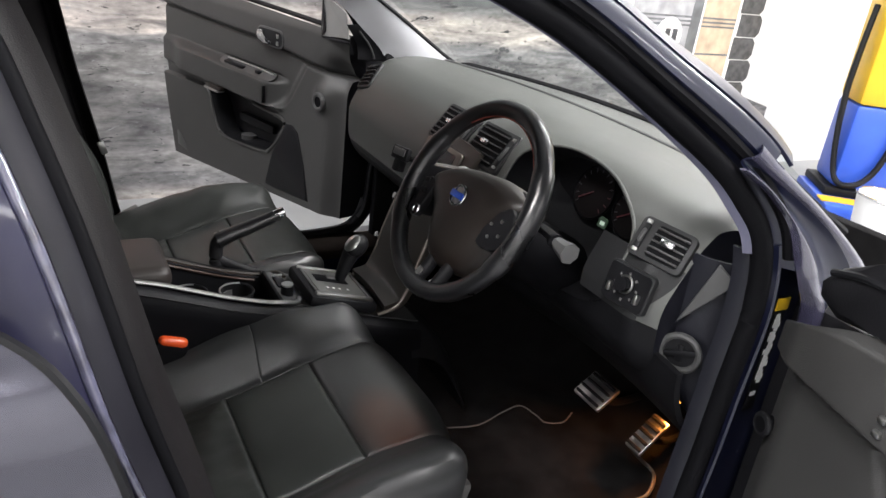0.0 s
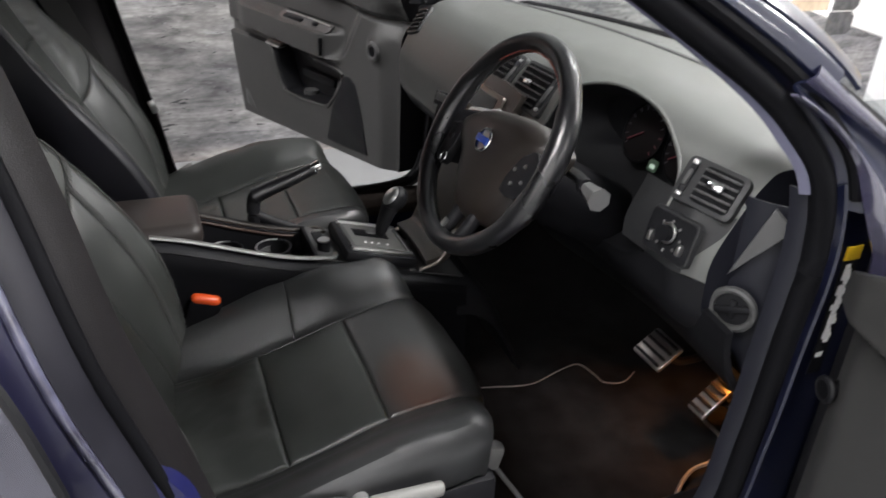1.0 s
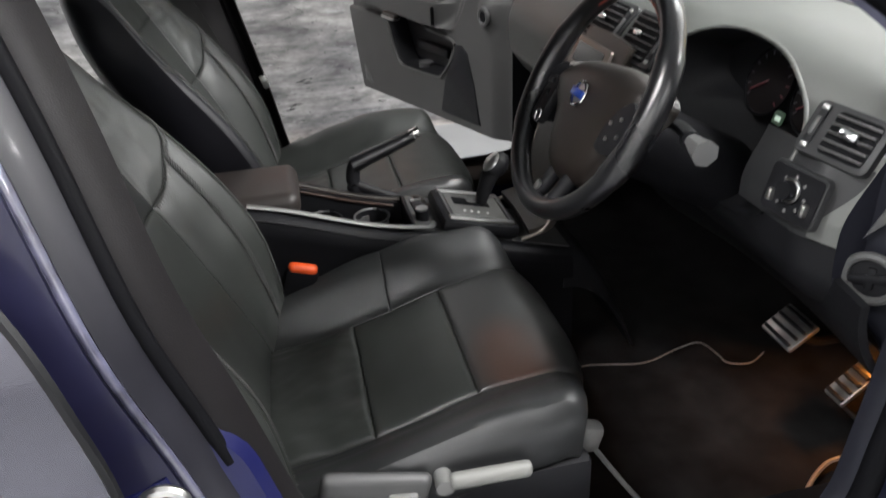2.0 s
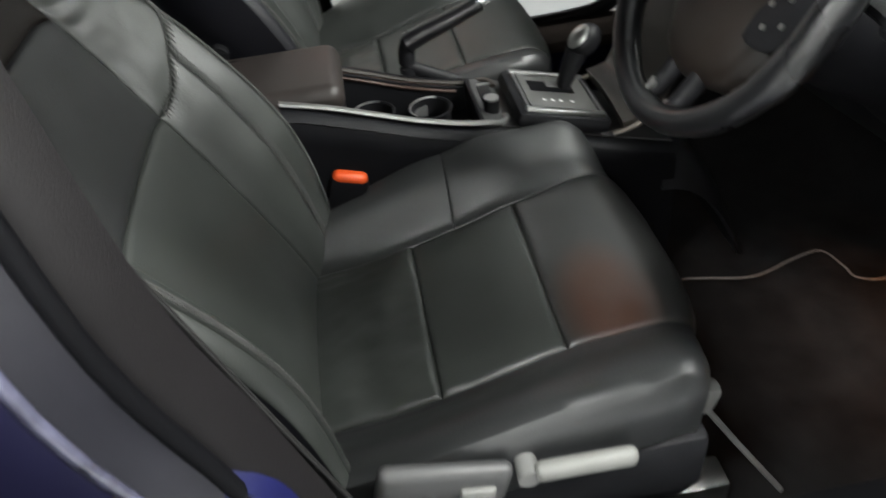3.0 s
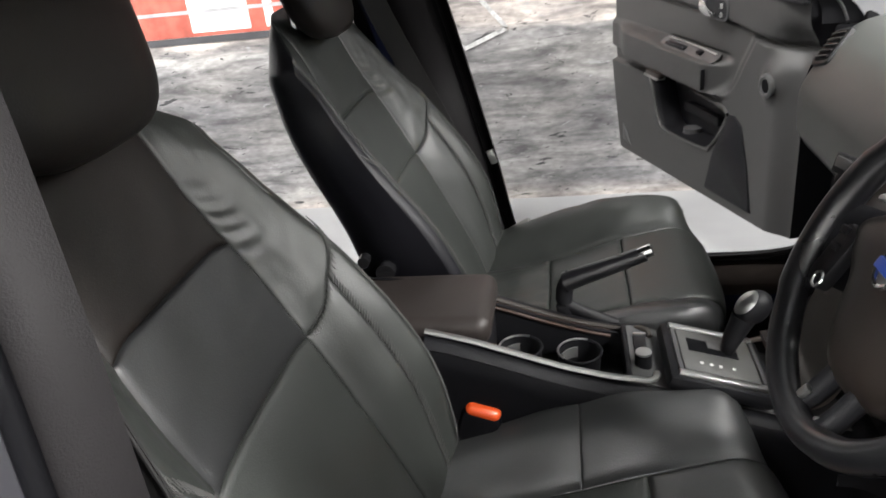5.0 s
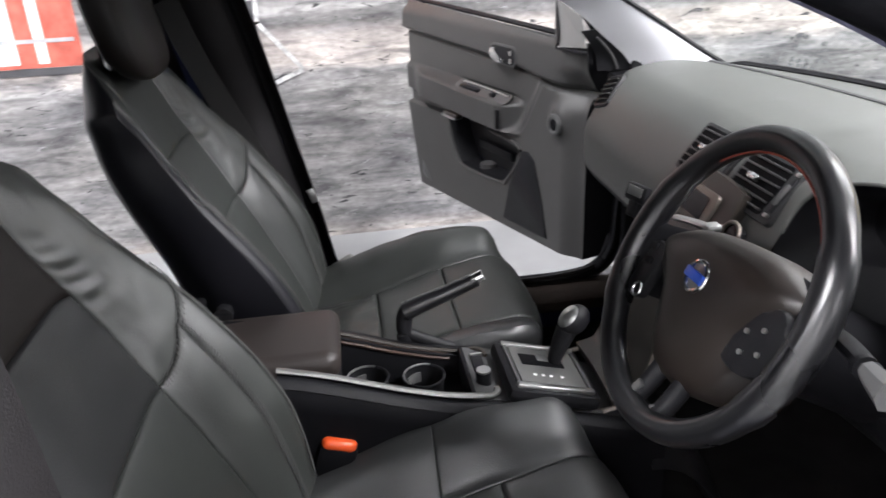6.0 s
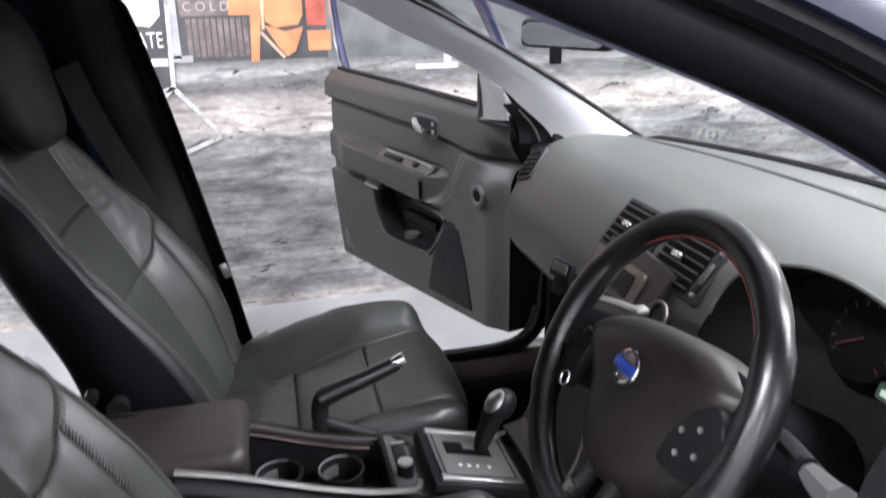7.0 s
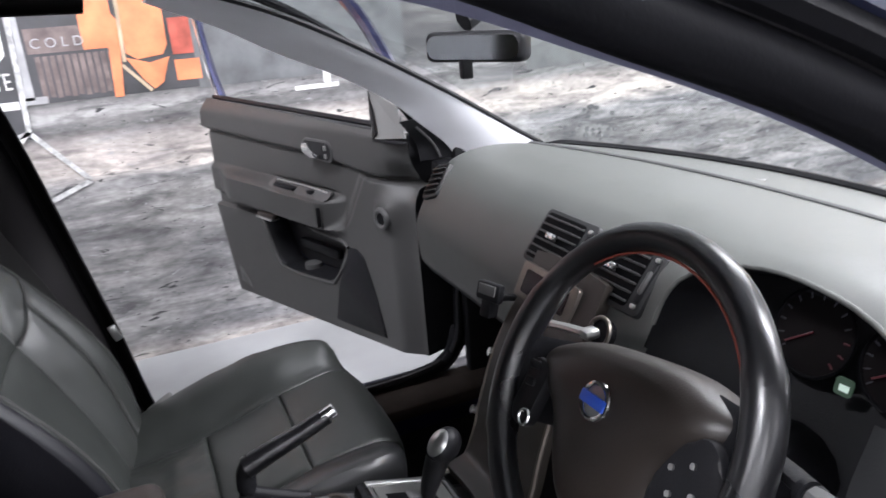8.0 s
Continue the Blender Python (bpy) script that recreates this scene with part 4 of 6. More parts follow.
for side in (-1, 1):
    rear_door(side)
    part("rear_wing", thick(grid(lambda u, v, side=side: Vector((-1.05 - 1.08 * u, side * (0.838 - 0.10 * u * u - 0.09 * max(0.0, v - 0.75) / 0.25), 0.36 + (0.68 - 0.05 * u) * v)), 14, 10), 0.005), PAINT, car, "navy painted rear wing")
    part("rear_pillar", thick(grid(lambda u, v, side=side: Vector((-1.08 - 0.42 * u + 0.05 * v, side * (0.755 - 0.12 * v - 0.05 * u * v), 1.03 + 0.33 * v * (1 - 0.8 * u))), 10, 8), 0.005), PAINT, car, "navy painted rear pillar")
part("rear_screen", thick(grid(lambda u, v: Vector((-1.66 + 0.26 * v, (2 * u - 1) * (0.66 - 0.08 * v), 1.02 + 0.33 * v)), 12, 8), 0.004), TINTED, car, "unseen rear screen, tinted to cut light from behind")

# ---- belts and centre pillar trim ----
for side, dx in ((-1, 0.0), (1, -0.02)):
    edge = [(-0.150, 1.30), (-0.132, 1.175), (-0.108, 1.06), (-0.083, 0.915), (-0.055, 0.786), (-0.030, 0.68), (0.0, 0.50), (0.01, 0.40)]
    ln = smooth_line([(x + dx - (lean_back(z) if side < 0 else 0.0), side * (y_side(z) - 0.012), z) for x, z in edge], 5)
    k = len(ln) - 1
    part("pillar_cover", thick(grid(lambda u, v, ln=ln, side=side, k=k: ln[round(u * k)] + Vector((-(0.10 if side < 0 else 0.17) * v - 0.03 * v * u, -side * 0.035 * math.sin(math.pi * min(v * 1.4, 1)), 0.0)), k, 8), 0.006), PILLARGREY, car, "dark grey plastic centre pillar cover")
    belt = thing("seat_belt", (-0.02, side * 0.63, 0.45), "black woven seat belt hanging by the centre pillar", "seat belt", "seat belts")
    strap = smooth_line([(-0.235 + dx, side * 0.585, 1.17), (-0.20 + dx, side * 0.60, 1.05), (-0.115 + dx, side * 0.625, 0.83), (-0.04 + dx, side * 0.64, 0.62), (0.0 + dx, side * 0.645, 0.50)], 8)
    k2 = len(strap) - 1
    part("webbing", thick(grid(lambda u, v, strap=strap, side=side, k2=k2: strap[round(u * k2)] + Vector((0.045 * (v - 0.5), -side * 0.006 * math.sin(6 * u), 0.02 * (v - 0.5))), k2, 3), 0.002), BELT, belt)
    for v in (0.04, 0.96):
        part("edge_band", tube([strap[i] + Vector((0.045 * (v - 0.5), -side * (0.006 * math.sin(6 * i / k2) - 0.001), 0.02 * (v - 0.5))) for i in range(k2 + 1)], 0.0017, 0, 6), BELT, belt, "woven belt edge")
    if side > 0:
        part("slider", box(None, (0.016, 0.008, 0.034), 0.003, Matrix.Translation((-0.020, side * 0.618, 0.728)) @ Matrix.Rotation(radians(-18), 4, "Y")), SILVER, belt)
    if side > 0:
        part("tongue", box(None, (0.058, 0.030, 0.014), 0.005, Matrix.Translation((0.030, side * 0.622, 0.552)) @ Matrix.Rotation(radians(-28), 4, "Y")), PALEGREY, belt, "grey belt anchor")


# ---- front doors ----
def front_door(side):
    """A wide-open front door; its own x runs from the hinge to the latch, y faces the cabin."""
    ang = math.atan2(side * 0.958, -0.287)
    m = Matrix.Translation((0.668 if side > 0 else 0.742, side * 0.735, 0)) @ Matrix.Rotation(ang, 4, "Z")
    s = side
    door = thing("front_door", None, "open front door with dark grey trim and navy paint", "car door", "front doors", m=m)

    near_top = spline([0, 0.03, 0.127, 0.216, 0.4, 1.2], [0.893, 0.905, 0.944, 0.961, 0.980, 1.02])

    def z_top(a):
        return 1.0 + 0.03 * (a / 1.15) if side > 0 else near_top(a)

    def z_low(a):
        return 0.43 - 0.075 * (a / 1.08)

    def edge(z):  # latch end by height
        return spline([0.34, 0.45, 0.6, 0.75, 0.9, 1.03], [1.07, 1.10, 1.14, 1.165, 1.165, 1.15])(z)

    def skin(depth, sink=0.0):
        def f(u, v):
            z = z_low(1.08 * u) + (z_top(1.15 * u) - sink - z_low(1.08 * u)) * v
            a = (0.02 if side > 0 else 0.045) + (edge(z) - (0.02 if side > 0 else 0.045)) * u
            bulge = depth(a, z)
            return Vector((a, s * bulge, z))
        return f

    seam_z = spline([0.0, 0.19, 0.42, 0.75, 1.15], [0.872, 0.884, 0.905, 0.913, 0.924])
    sweep_a = spline([0.66, 0.682, 0.706, 0.734, 0.815, 0.884, 0.93], [1.3, 0.60, 0.36, 0.298, 0.237, 0.189, 0.16])
    mouth = [(0.800, 0.692), (0.785, 0.643), (0.735, 0.548), (0.672, 0.524), (0.439, 0.540), (0.385, 0.562), (0.305, 0.672), (0.483, 0.688)]

    def into_mouth(a, z):
        """How deep a point lies inside the pocket's outline."""
        best, inside = 1.0, False
        for i in range(len(mouth)):
            (x0, z0), (x1, z1) = mouth[i - 1], mouth[i]
            t = min(1, max(0, ((a - x0) * (x1 - x0) + (z - z0) * (z1 - z0)) / ((x1 - x0) ** 2 + (z1 - z0) ** 2)))
            best = min(best, math.hypot(a - x0 - t * (x1 - x0), z - z0 - t * (z1 - z0)))
            if (z0 > z) != (z1 > z) and a < x0 + (z - z0) / (z1 - z0) * (x1 - x0):
                inside = not inside
        return best if inside else -best

    def inner(a, z):
        seam = seam_z(a) if side > 0 else 0.834
        d = (0.024 if side > 0 else 0.050) * step(seam - 0.004, seam + 0.018, z)                            # upper roll
        d -= 0.034 * step(0.975, 1.04, z) ** 1.5
        low = 0.690
        sw = sweep_a(z)
        behind = step(sw - 0.008, sw + 0.008, a) if z > 0.664 else 0.0
        mid = 1 - step(seam - 0.010, seam, z)
        d += 0.020 * (1 - behind) * mid                                            # raised front and lower panel
        d += 0.014 * behind * (1 - step(sw + 0.012, sw + 0.055, a)) * mid          # rounded rim of the sweep
        d -= 0.007 * math.exp(-((z - seam + 0.003) / 0.004) ** 2)                  # groove under the roll
        ledge = step(0.702, 0.716, z) * (1 - step(0.790, 0.814, z)) * step(0.30, 0.40, a) * (1 - 0.75 * step(0.93, 1.12, a))
        d += 0.056 * ledge                                                         # arm rest
        d -= 0.018 * math.exp(-((a - 0.53) / 0.17) ** 8) * math.exp(-((z - 0.803) / 0.011) ** 4)   # sunk switch console
        if side > 0:
            d -= 0.040 * math.exp(-((a - 0.055) / 0.055) ** 2 - ((z - 0.885) / 0.035) ** 2)
        else:
            d -= 0.030 * step(0.022, 0.0, near_top(a) - z)
        d -= 0.025 * step(0.10, 0.02, a)
        if side > 0:
            d += 0.010 * math.exp(-(((a - 0.112) / 0.040) ** 2 + ((z - 0.792) / 0.046) ** 2) ** 2)
        return d

    f = skin(inner)
    nu, nv = (200, 170)
    def in_pocket(u, v):
        p = f(u, v)
        return side > 0 and into_mouth(p.x, p.z) > 0.0

    part("trim", grid(f, nu, nv, skip=in_pocket), DOORTRIM, door, "dark grey moulded door trim")
    if side > 0:
        lip = smooth_line([(x, 0, z) for x, z in mouth], 5, True)
        heart = Vector((0.55, 0, 0.615))
        rings = [[Vector((q.x, s * (inner(q.x, q.z) - deep), q.z)) + (heart - q).normalized() * inset for q in lip] for inset, deep in ((-0.002, -0.001), (0.002, 0.004), (0.006, 0.020), (0.010, 0.075))]
        pocket = bmesh.new()
        rows_ = [[pocket.verts.new(p) for p in r] for r in rings]
        for r0, r1 in zip(rows_, rows_[1:]):
            for i in range(len(r0)):
                pocket.faces.new((r0[i], r0[(i + 1) % len(r0)], r1[(i + 1) % len(r0)], r1[i]))
        # walls darker than the trim: the pocket's shade is put into the colour
        part("pocket", pocket, DARK, door, "sunken door pocket, darkened for its shade")
        part("pocket_lip", tube(rings[0], 0.0055, 0, 8, True), DOORTRIM, door)
    part("outer_skin", grid(skin(lambda a, z: -0.115 - 0.03 * math.sin(math.pi * min(1, max(0, (z - 0.3) / 0.72))), 0.035), 20, 16), PAINT, door)
    fi = f
    shell = bmesh.new()
    for fix in (0, 1):
        grid(lambda u, v, fix=fix: fi(fix, v).lerp(skin(lambda a, z: -0.115 - 0.03 * math.sin(math.pi * min(1, max(0, (z - 0.3) / 0.72))), 0.035)(fix, v), u), 2, nv, shell)
        grid(lambda u, v, fix=fix: fi(v, fix).lerp(skin(lambda a, z: -0.115 - 0.03 * math.sin(math.pi * min(1, max(0, (z - 0.3) / 0.72))), 0.035)(v, fix), u), 2, nu, shell)
    part("edge", shell, RUBBER, door)
    part("edge_seal", tube([(0.03, s * -0.02, 0.44), (0.5, s * -0.02, 0.40), (1.05, s * -0.02, 0.36), (1.10, s * -0.02, 0.45), (1.15, s * -0.02, 0.7), (1.155, s * -0.02, 1.0)], 0.010, 6, 6), RUBBER, door)
    # lower speaker cover, pocket floor with a dark sheet for its shade
    if side > 0:
        part("speaker_cover", plate([(0.296, 0.672), (0.262, 0.676), (0.228, 0.658), (0.190, 0.56), (0.158, 0.444), (0.412, 0.428), (0.372, 0.55)], 0.014, Matrix(((1, 0, 0, 0), (0, 0, s, s * 0.0245), (0, 1, 0, 0), (0, 0, 0, 1))), 0.006), DARK, door, "black lower speaker cover")
        part("pocket_shade", plate([(0.785, 0.690), (0.77, 0.643), (0.72, 0.558), (0.66, 0.535), (0.44, 0.550), (0.395, 0.572), (0.325, 0.668), (0.483, 0.683)], 0.010, Matrix(((1, 0, 0, 0), (0, 0, s, s * -0.050), (0, 1, 0, 0), (0, 0, 0, 1)))), RUBBER, door, "dark sheet painting the shade inside the pocket")
        part("pocket_rib", box((0.56, s * -0.040, 0.600), (0.22, 0.02, 0.030), 0.006), DARK, door)
        part("cup", tube([(0.60, s * -0.030, 0.530), (0.60, s * -0.030, 0.548)], 0.028, 1, 16), GREYPLASTIC, door, "grey pocket drain")
    # switch console on the arm rest
    mc = frame_at((0.53, s * 0.022, 0.800), (1, 0, 0), (0, -s * 0.80, 0.60))
    part("switch_console", plate(rounded(0.34, 0.040, 0.018), 0.006, mc if s < 0 else mc @ Matrix.Rotation(math.pi, 4, "X") @ Matrix.Translation((0, 0, 0.006)), 0.0), GREYPLASTIC, door, "grey switch console")
    part("pull_cup", box((0.60, s * 0.026, 0.803), (0.12, 0.026, 0.010), 0.004), RUBBER, door, "black pull cup")
    part("window_switch", box((0.455, s * 0.028, 0.806), (0.026, 0.016, 0.012), 0.004), RUBBER, door)
    part("console_trim", tube([(0.66, s * 0.020, 0.815), (0.50, s * 0.016, 0.815), (0.38, s * 0.018, 0.812)], 0.0025, 4, 6), SILVER, door)
    part("arm_joint", box((0.375, s * 0.0585, 0.752), (0.003, 0.012, 0.055), 0.001), RUBBER, door)
    part("grip", box((0.71, s * 0.048, 0.694), (0.10, 0.03, 0.010), 0.004), SILVER, door, "bright metal grip")
    # brown-black bar stands in for the shade above the grip
    part("grip_shade", box((0.69, s * 0.056, 0.706), (0.10, 0.02, 0.014), 0.003), BROWNTRIM, door)
    # upper seam, release handle, tweeter
    mh = Matrix(((1, 0, 0, 0.392), (0, 0, s, s * 0.0265), (0, 1, 0, 0.931), (0, 0, 0, 1)))
    part("handle_surround", plate(rounded(0.150, 0.058, 0.022), 0.006, mh @ Matrix.Translation((0, 0, 0.001)), 0.002), GREYPLASTIC, door)
    part("handle_recess", plate(rounded(0.138, 0.046, 0.018), 0.005, mh @ Matrix.Translation((0, 0, 0.0025))), RUBBER, door)
    lever = plate([(0.058, 0.016), (0.030, 0.020), (0.022, 0.002), (0.000, -0.008), (-0.018, -0.010), (-0.018, -0.020), (0.020, -0.022), (0.052, -0.014), (0.062, 0.0)], 0.010, mh @ Matrix.Translation((0, 0, 0.014)), 0.004)
    part("release_handle", lever, CHROME, door, "chrome door release")
    for z in (0.940, 0.918):
        part("lock_button", box((0.347, s * 0.026, z), (0.014, 0.01, 0.014), 0.003), SILVER, door)
    rr = 1.0 if side > 0 else 0.62
    mt = Matrix(((1, 0, 0, 0.112 if side > 0 else 0.055), (0, 0, s, s * (0.0305 if side > 0 else 0.020)), (0, 1, 0, 0.788 if side > 0 else 0.728), (0, 0, 0, 1)))
    part("speaker_ring", ring(0.022 * rr, 0.0075 * rr, mt), GREYPLASTIC if side > 0 else RUBBER, door)
    part("speaker", plate(disc(0.019 * rr), 0.02, mt @ Matrix.Translation((0, 0, 0.004))), SEAL, door)
    # mirror sail
    if side > 0:
        sail = bmesh.new()
        q = [sail.verts.new((a, s * d, z)) for a, d, z in ((0.148, 0.006, 1.100), (0.112, 0.030, 0.985), (0.0, 0.020, 0.995), (0.03, 0.012, 1.062), (0.155, -0.03, 0.990))]
        for tri in ((0, 1, 2), (0, 2, 3)):
            sail.faces.new([q[t] for t in tri])
        part("mirror_sail", thick(sail, 0.004), MIDGREY, door, "pale grey mirror sail panel", smooth=False)
        # side facet and edge get darker tones: their shade put into the colour
        side_facet = bmesh.new()
        side_facet.faces.new([side_facet.verts.new((a, s * d, z)) for a, d, z in ((0.148, 0.005, 1.100), (0.162, -0.02, 0.990), (0.112, 0.029, 0.985))])
        part("sail_facet", thick(side_facet, 0.003), GREYPLASTIC, door, "side of the mirror sail, darkened for shade", smooth=False)
        front_facet = bmesh.new()
        front_facet.faces.new([front_facet.verts.new((a, s * d, z)) for a, d, z in ((0.146, 0.010, 1.095), (0.134, 0.020, 1.012), (0.111, 0.0325, 0.986), (0.096, 0.032, 1.0), (0.118, 0.024, 1.05))])
        part("sail_edge", thick(front_facet, 0.002), DARK, door, "leading edge of the sail, darkened for shade", smooth=False)
        # dark strip paints the shade under the sail
        part("sail_shadow_gap", box((0.06, s * 0.022, 0.983), (0.12, 0.014, 0.007), 0.002), RUBBER, door)
    else:
        part("mirror_sail", plate([(0.085, 0.950), (0.080, 0.972), (0.100, 0.996), (0.160, 1.030), (0.260, 1.072), (0.340, 1.095), (0.352, 0.978), (0.216, 0.955), (0.125, 0.936)], 0.060, Matrix(((1, 0, 0, 0), (0, 0, s, s * 0.036), (0, 1, 0, 0), (0, 0, 0, 1))), 0.014), RUBBER, door, "black mirror foot panel")
        part("mirror_trim", tube([(0.100, s * 0.036, 0.990), (0.160, s * 0.037, 1.008), (0.250, s * 0.037, 1.010), (0.330, s * 0.036, 1.000)], 0.005, 5, 8), DARK, door, "moulded rib on the mirror foot")
    # frame and glass slot
    part("window_frame", tube([(1.12, s * -0.05, 1.02), (1.20, s * -0.06, 1.13), (1.30, s * -0.085, 1.29), (1.25, s * -0.10, 1.35), (0.9, s * -0.115, 1.40), (0.55, s * -0.11, 1.37), (0.3, s * -0.09, 1.27), (0.03 if side > 0 else 0.14, s * -0.05, 1.02)], 0.016, 6, 8, flat=(1, 1.2)), PAINT, door, "navy painted window frame")
    part("frame_trim", tube([(1.105, s * -0.03, 1.02), (1.185, s * -0.04, 1.13), (1.285, s * -0.065, 1.29)], 0.006, 6, 6), CHROME, door)
    part("window_slot", tube([(1.14, s * -0.03, 1.032), (0.6, s * -0.028, 1.018), (0.17, s * -0.02, 1.008)], 0.008, 4, 6), RUBBER, door)
    part("reflector", plate([(-0.040, -0.030), (0.040, -0.022), (0.046, 0.030), (0.036, 0.042), (-0.010, 0.006)], 0.012, Matrix(((1, 0, 0, 1.010), (0, 0, s, s * 0.022), (0, 1, 0, 0.415), (0, 0, 0, 1))), 0.005), GREYPLASTIC, door)
    if side < 0:
        for a, z in ((0.254, 0.885), (0.253, 0.866), (0.278, 0.868)):
            part("mirror_switch", box((a, s * 0.052, z), (0.012, 0.008, 0.009), 0.003), SILVER, door)
    return door


for side in (-1, 1):
    front_door(side)

# ---- seats ----
SEAT_Y = -0.345


def ticks(pairs):
    """Short threads, each from one point to the next, standing just off the hide."""
    bm = bmesh.new()
    up = Vector((0.0035, 0, 0.0012))
    for a, b in pairs:
        tube([a + up, b + up], 0.0008, 1, 4, bm=bm)
    return bm


def seat(y0, plain=False):
    """A leather car seat of stuffed panels about y0; plain: the far bolster in one piece, the front panel unworn."""
    ob = thing("car_seat", (0.15, y0, 0.29), "black leather front seat with stitched bolsters", "car seat", "front seats")
    cy = spline([0, 0.5, 0.62, 0.75, 0.86, 0.94, 1.0], [0, 0.138, 0.162, 0.200, 0.238, 0.256, 0.258])
    cz = spline([0, 0.5, 0.62, 0.75, 0.86, 0.94, 1.0], [0, 0.0, 0.007, 0.027, 0.038, 0.010, -0.050])
    lx = spline([0, 0.2, 0.4, 0.6, 0.75, 0.86, 0.94, 1.0], [-0.10, 0.02, 0.14, 0.255, 0.345, 0.398, 0.412, 0.405])
    lz = spline([0, 0.2, 0.4, 0.6, 0.75, 0.86, 0.94, 1.0], [0.490, 0.505, 0.537, 0.572, 0.580, 0.556, 0.515, 0.450])

    def cushion(s, v):
        a = abs(s)
        fade = 1 - 0.55 * step(0.74, 0.98, v)
        front = step(0.8, 1.0, v)
        side = math.copysign(cy(a), s) * (1 - 0.09 * step(0.65, 1, v)) + (0.040 * step(0.56, 0.92, v) * math.sin(math.pi * a) if s > 0 else 0.0)
        swell = 0.030 * math.exp(-((v - 0.35) / 0.25) ** 2) * step(0.56, 0.80, a) * (1 if s > 0 else 0.35)
        return Vector((lx(v) - (0.075 if s > 0 or plain else 0.105) * front * a ** 3 - (0.03 if s > 0 or plain else 0.046) * step(0.6, 0.9, v) * a * a, y0 + side, lz(v) + swell + cz(a) * (fade if cz(a) > 0 else 1 - 0.6 * front)))

    va, vb, vm = 0.31, 0.565, 0.42
    part("cushion_rear", panel(cushion, -0.5, 0.5, 0.0, va, 0.011, 0.004, 0.018, 44, 36, 0.0040), LEATHER, ob)
    part("cushion_middle", panel(cushion, -0.5, 0.5, va, vb, 0.005, 0.004, 0.018, 24, 18, 0.0012), LEATHER, ob)
    part("cushion_front", panel(cushion, -0.5, 0.5, vb, 0.97, 0.005, 0.004, 0.018, 24, 30, 0.001), LEATHER if plain else WORNLEATHER, ob, "smooth black front panel" if plain else "worn brownish front panel")
    part("cushion_bolster", panel(cushion, -0.5, -1.0, 0.0, 1.0, 0.004, 0.003, 0.014, 24, 46, 0.001, 1), LEATHER_SMOOTH, ob)
    if plain:
        part("cushion_bolster", panel(cushion, 0.5, 1.0, 0.0, 1.0, 0.004, 0.003, 0.014, 24, 60, 0.0028, 1), LEATHER, ob)
    else:
        part("cushion_bolster", panel(cushion, 0.5, 1.0, 0.0, vm, 0.003, 0.0008, 0.007, 24, 24, 0.0016, 1), BOLSTER, ob)
        part("cushion_bolster", panel(cushion, 0.5, 1.0, vm, 1.0, 0.003, 0.0008, 0.007, 24, 34, 0.0012, 1), BOLSTER, ob)
    part("cushion_face", panel(cushion, -0.55, 0.55, 0.955, 1.0, 0.006, 0.004, 0.02, 20, 8), LEATHER_SMOOTH, ob)
    # back
    bx = spline([0.46, 0.55, 0.70, 0.85, 0.98, 1.06, 1.105, 1.12], [-0.045, -0.075, -0.140, -0.214, -0.277, -0.310, -0.326, -0.332])
    by = spline([0, 0.5, 0.66, 0.80, 0.90, 0.96, 1.0], [0, 0.135, 0.178, 0.222, 0.246, 0.250, 0.246])
    bo = spline([0, 0.5, 0.66, 0.80, 0.90, 0.96, 1.0], [0, 0.0, 0.032, 0.062, 0.048, 0.005, -0.06])

    def zz(v, a):
        return 0.47 + (0.648 - 0.105 * (max(0.0, a - 0.35) / 0.65) ** 1.6) * v

    def backrest(s, v):
        a, z = min(abs(s), 1.0), zz(v, min(abs(s), 1.0))
        w = 1.0 - 0.17 * step(0.84, 1.05, z)
        b = bo(a)
        keep = (0.50 + 0.80 * step(0.47, 0.72, z)) * (1 - 0.72 * step(0.74, 1.06, z)) if b > 0 else 1.0 - 0.75 * step(0.86, 1.01, z)
        top = 0.055 * step(0.88, 1.0, v) ** 2
        return Vector((bx(z) - top * (0.4 - 0.25 * a) + b * keep + 0.012 * a * a, y0 + math.copysign(by(a) * w, s), z))

    def side_back(s, v):
        t = max(0.0, (abs(s) - 0.5) / 0.5)
        return backrest(s, v * (1 + 3.6 * t * t) / (1 + 3.6 * t * t * v))

    def creases(a2, v):
        """Short slanting folds beside the seam, where the hide is slack."""
        w = math.exp(-((a2 - 0.20) / 0.20) ** 2) * math.exp(-((v - 0.735) / 0.075) ** 2)
        return 0.0011 * w * (math.sin(6.28319 * (27 * v + 2.2 * a2) + 0.8 * math.sin(23 * v + 5 * a2)) + 0.6 * math.sin(6.28319 * (13 * v + 0.9 * a2)))

    t1, t2 = 0.495, 0.712
    part("back_lower", panel(backrest, -0.5, 0.5, 0.04, t1, 0.004, 0.003, 0.020, 22, 26, 0.0012, -1), LEATHER, ob)
    part("back_middle", panel(backrest, -0.5, 0.5, t1, t2, 0.004, 0.003, 0.020, 22, 18, 0.001, -1), LEATHER if plain else LEATHER_SMOOTH, ob)
    part("back_upper", panel(backrest, -0.5, 0.5, t2, 1.0, 0.004, 0.003, 0.020, 22, 20, 0.0015, -1), LEATHER if plain else SHADELEATHER, ob)
    for k in (-1, 1):
        part("back_bolster", panel(side_back, 0.5 * k, 0.70 * k, 0.03, 0.50, 0.005, 0.003, 0.014, 26, 32, 0.0008, -1), LEATHER, ob)
        part("back_bolster_edge", panel(side_back, 0.70 * k, 0.82 * k, 0.03, 0.50, 0.003, 0.003, 0.012, 18, 32, 0.0006, -1), LEATHER, ob)
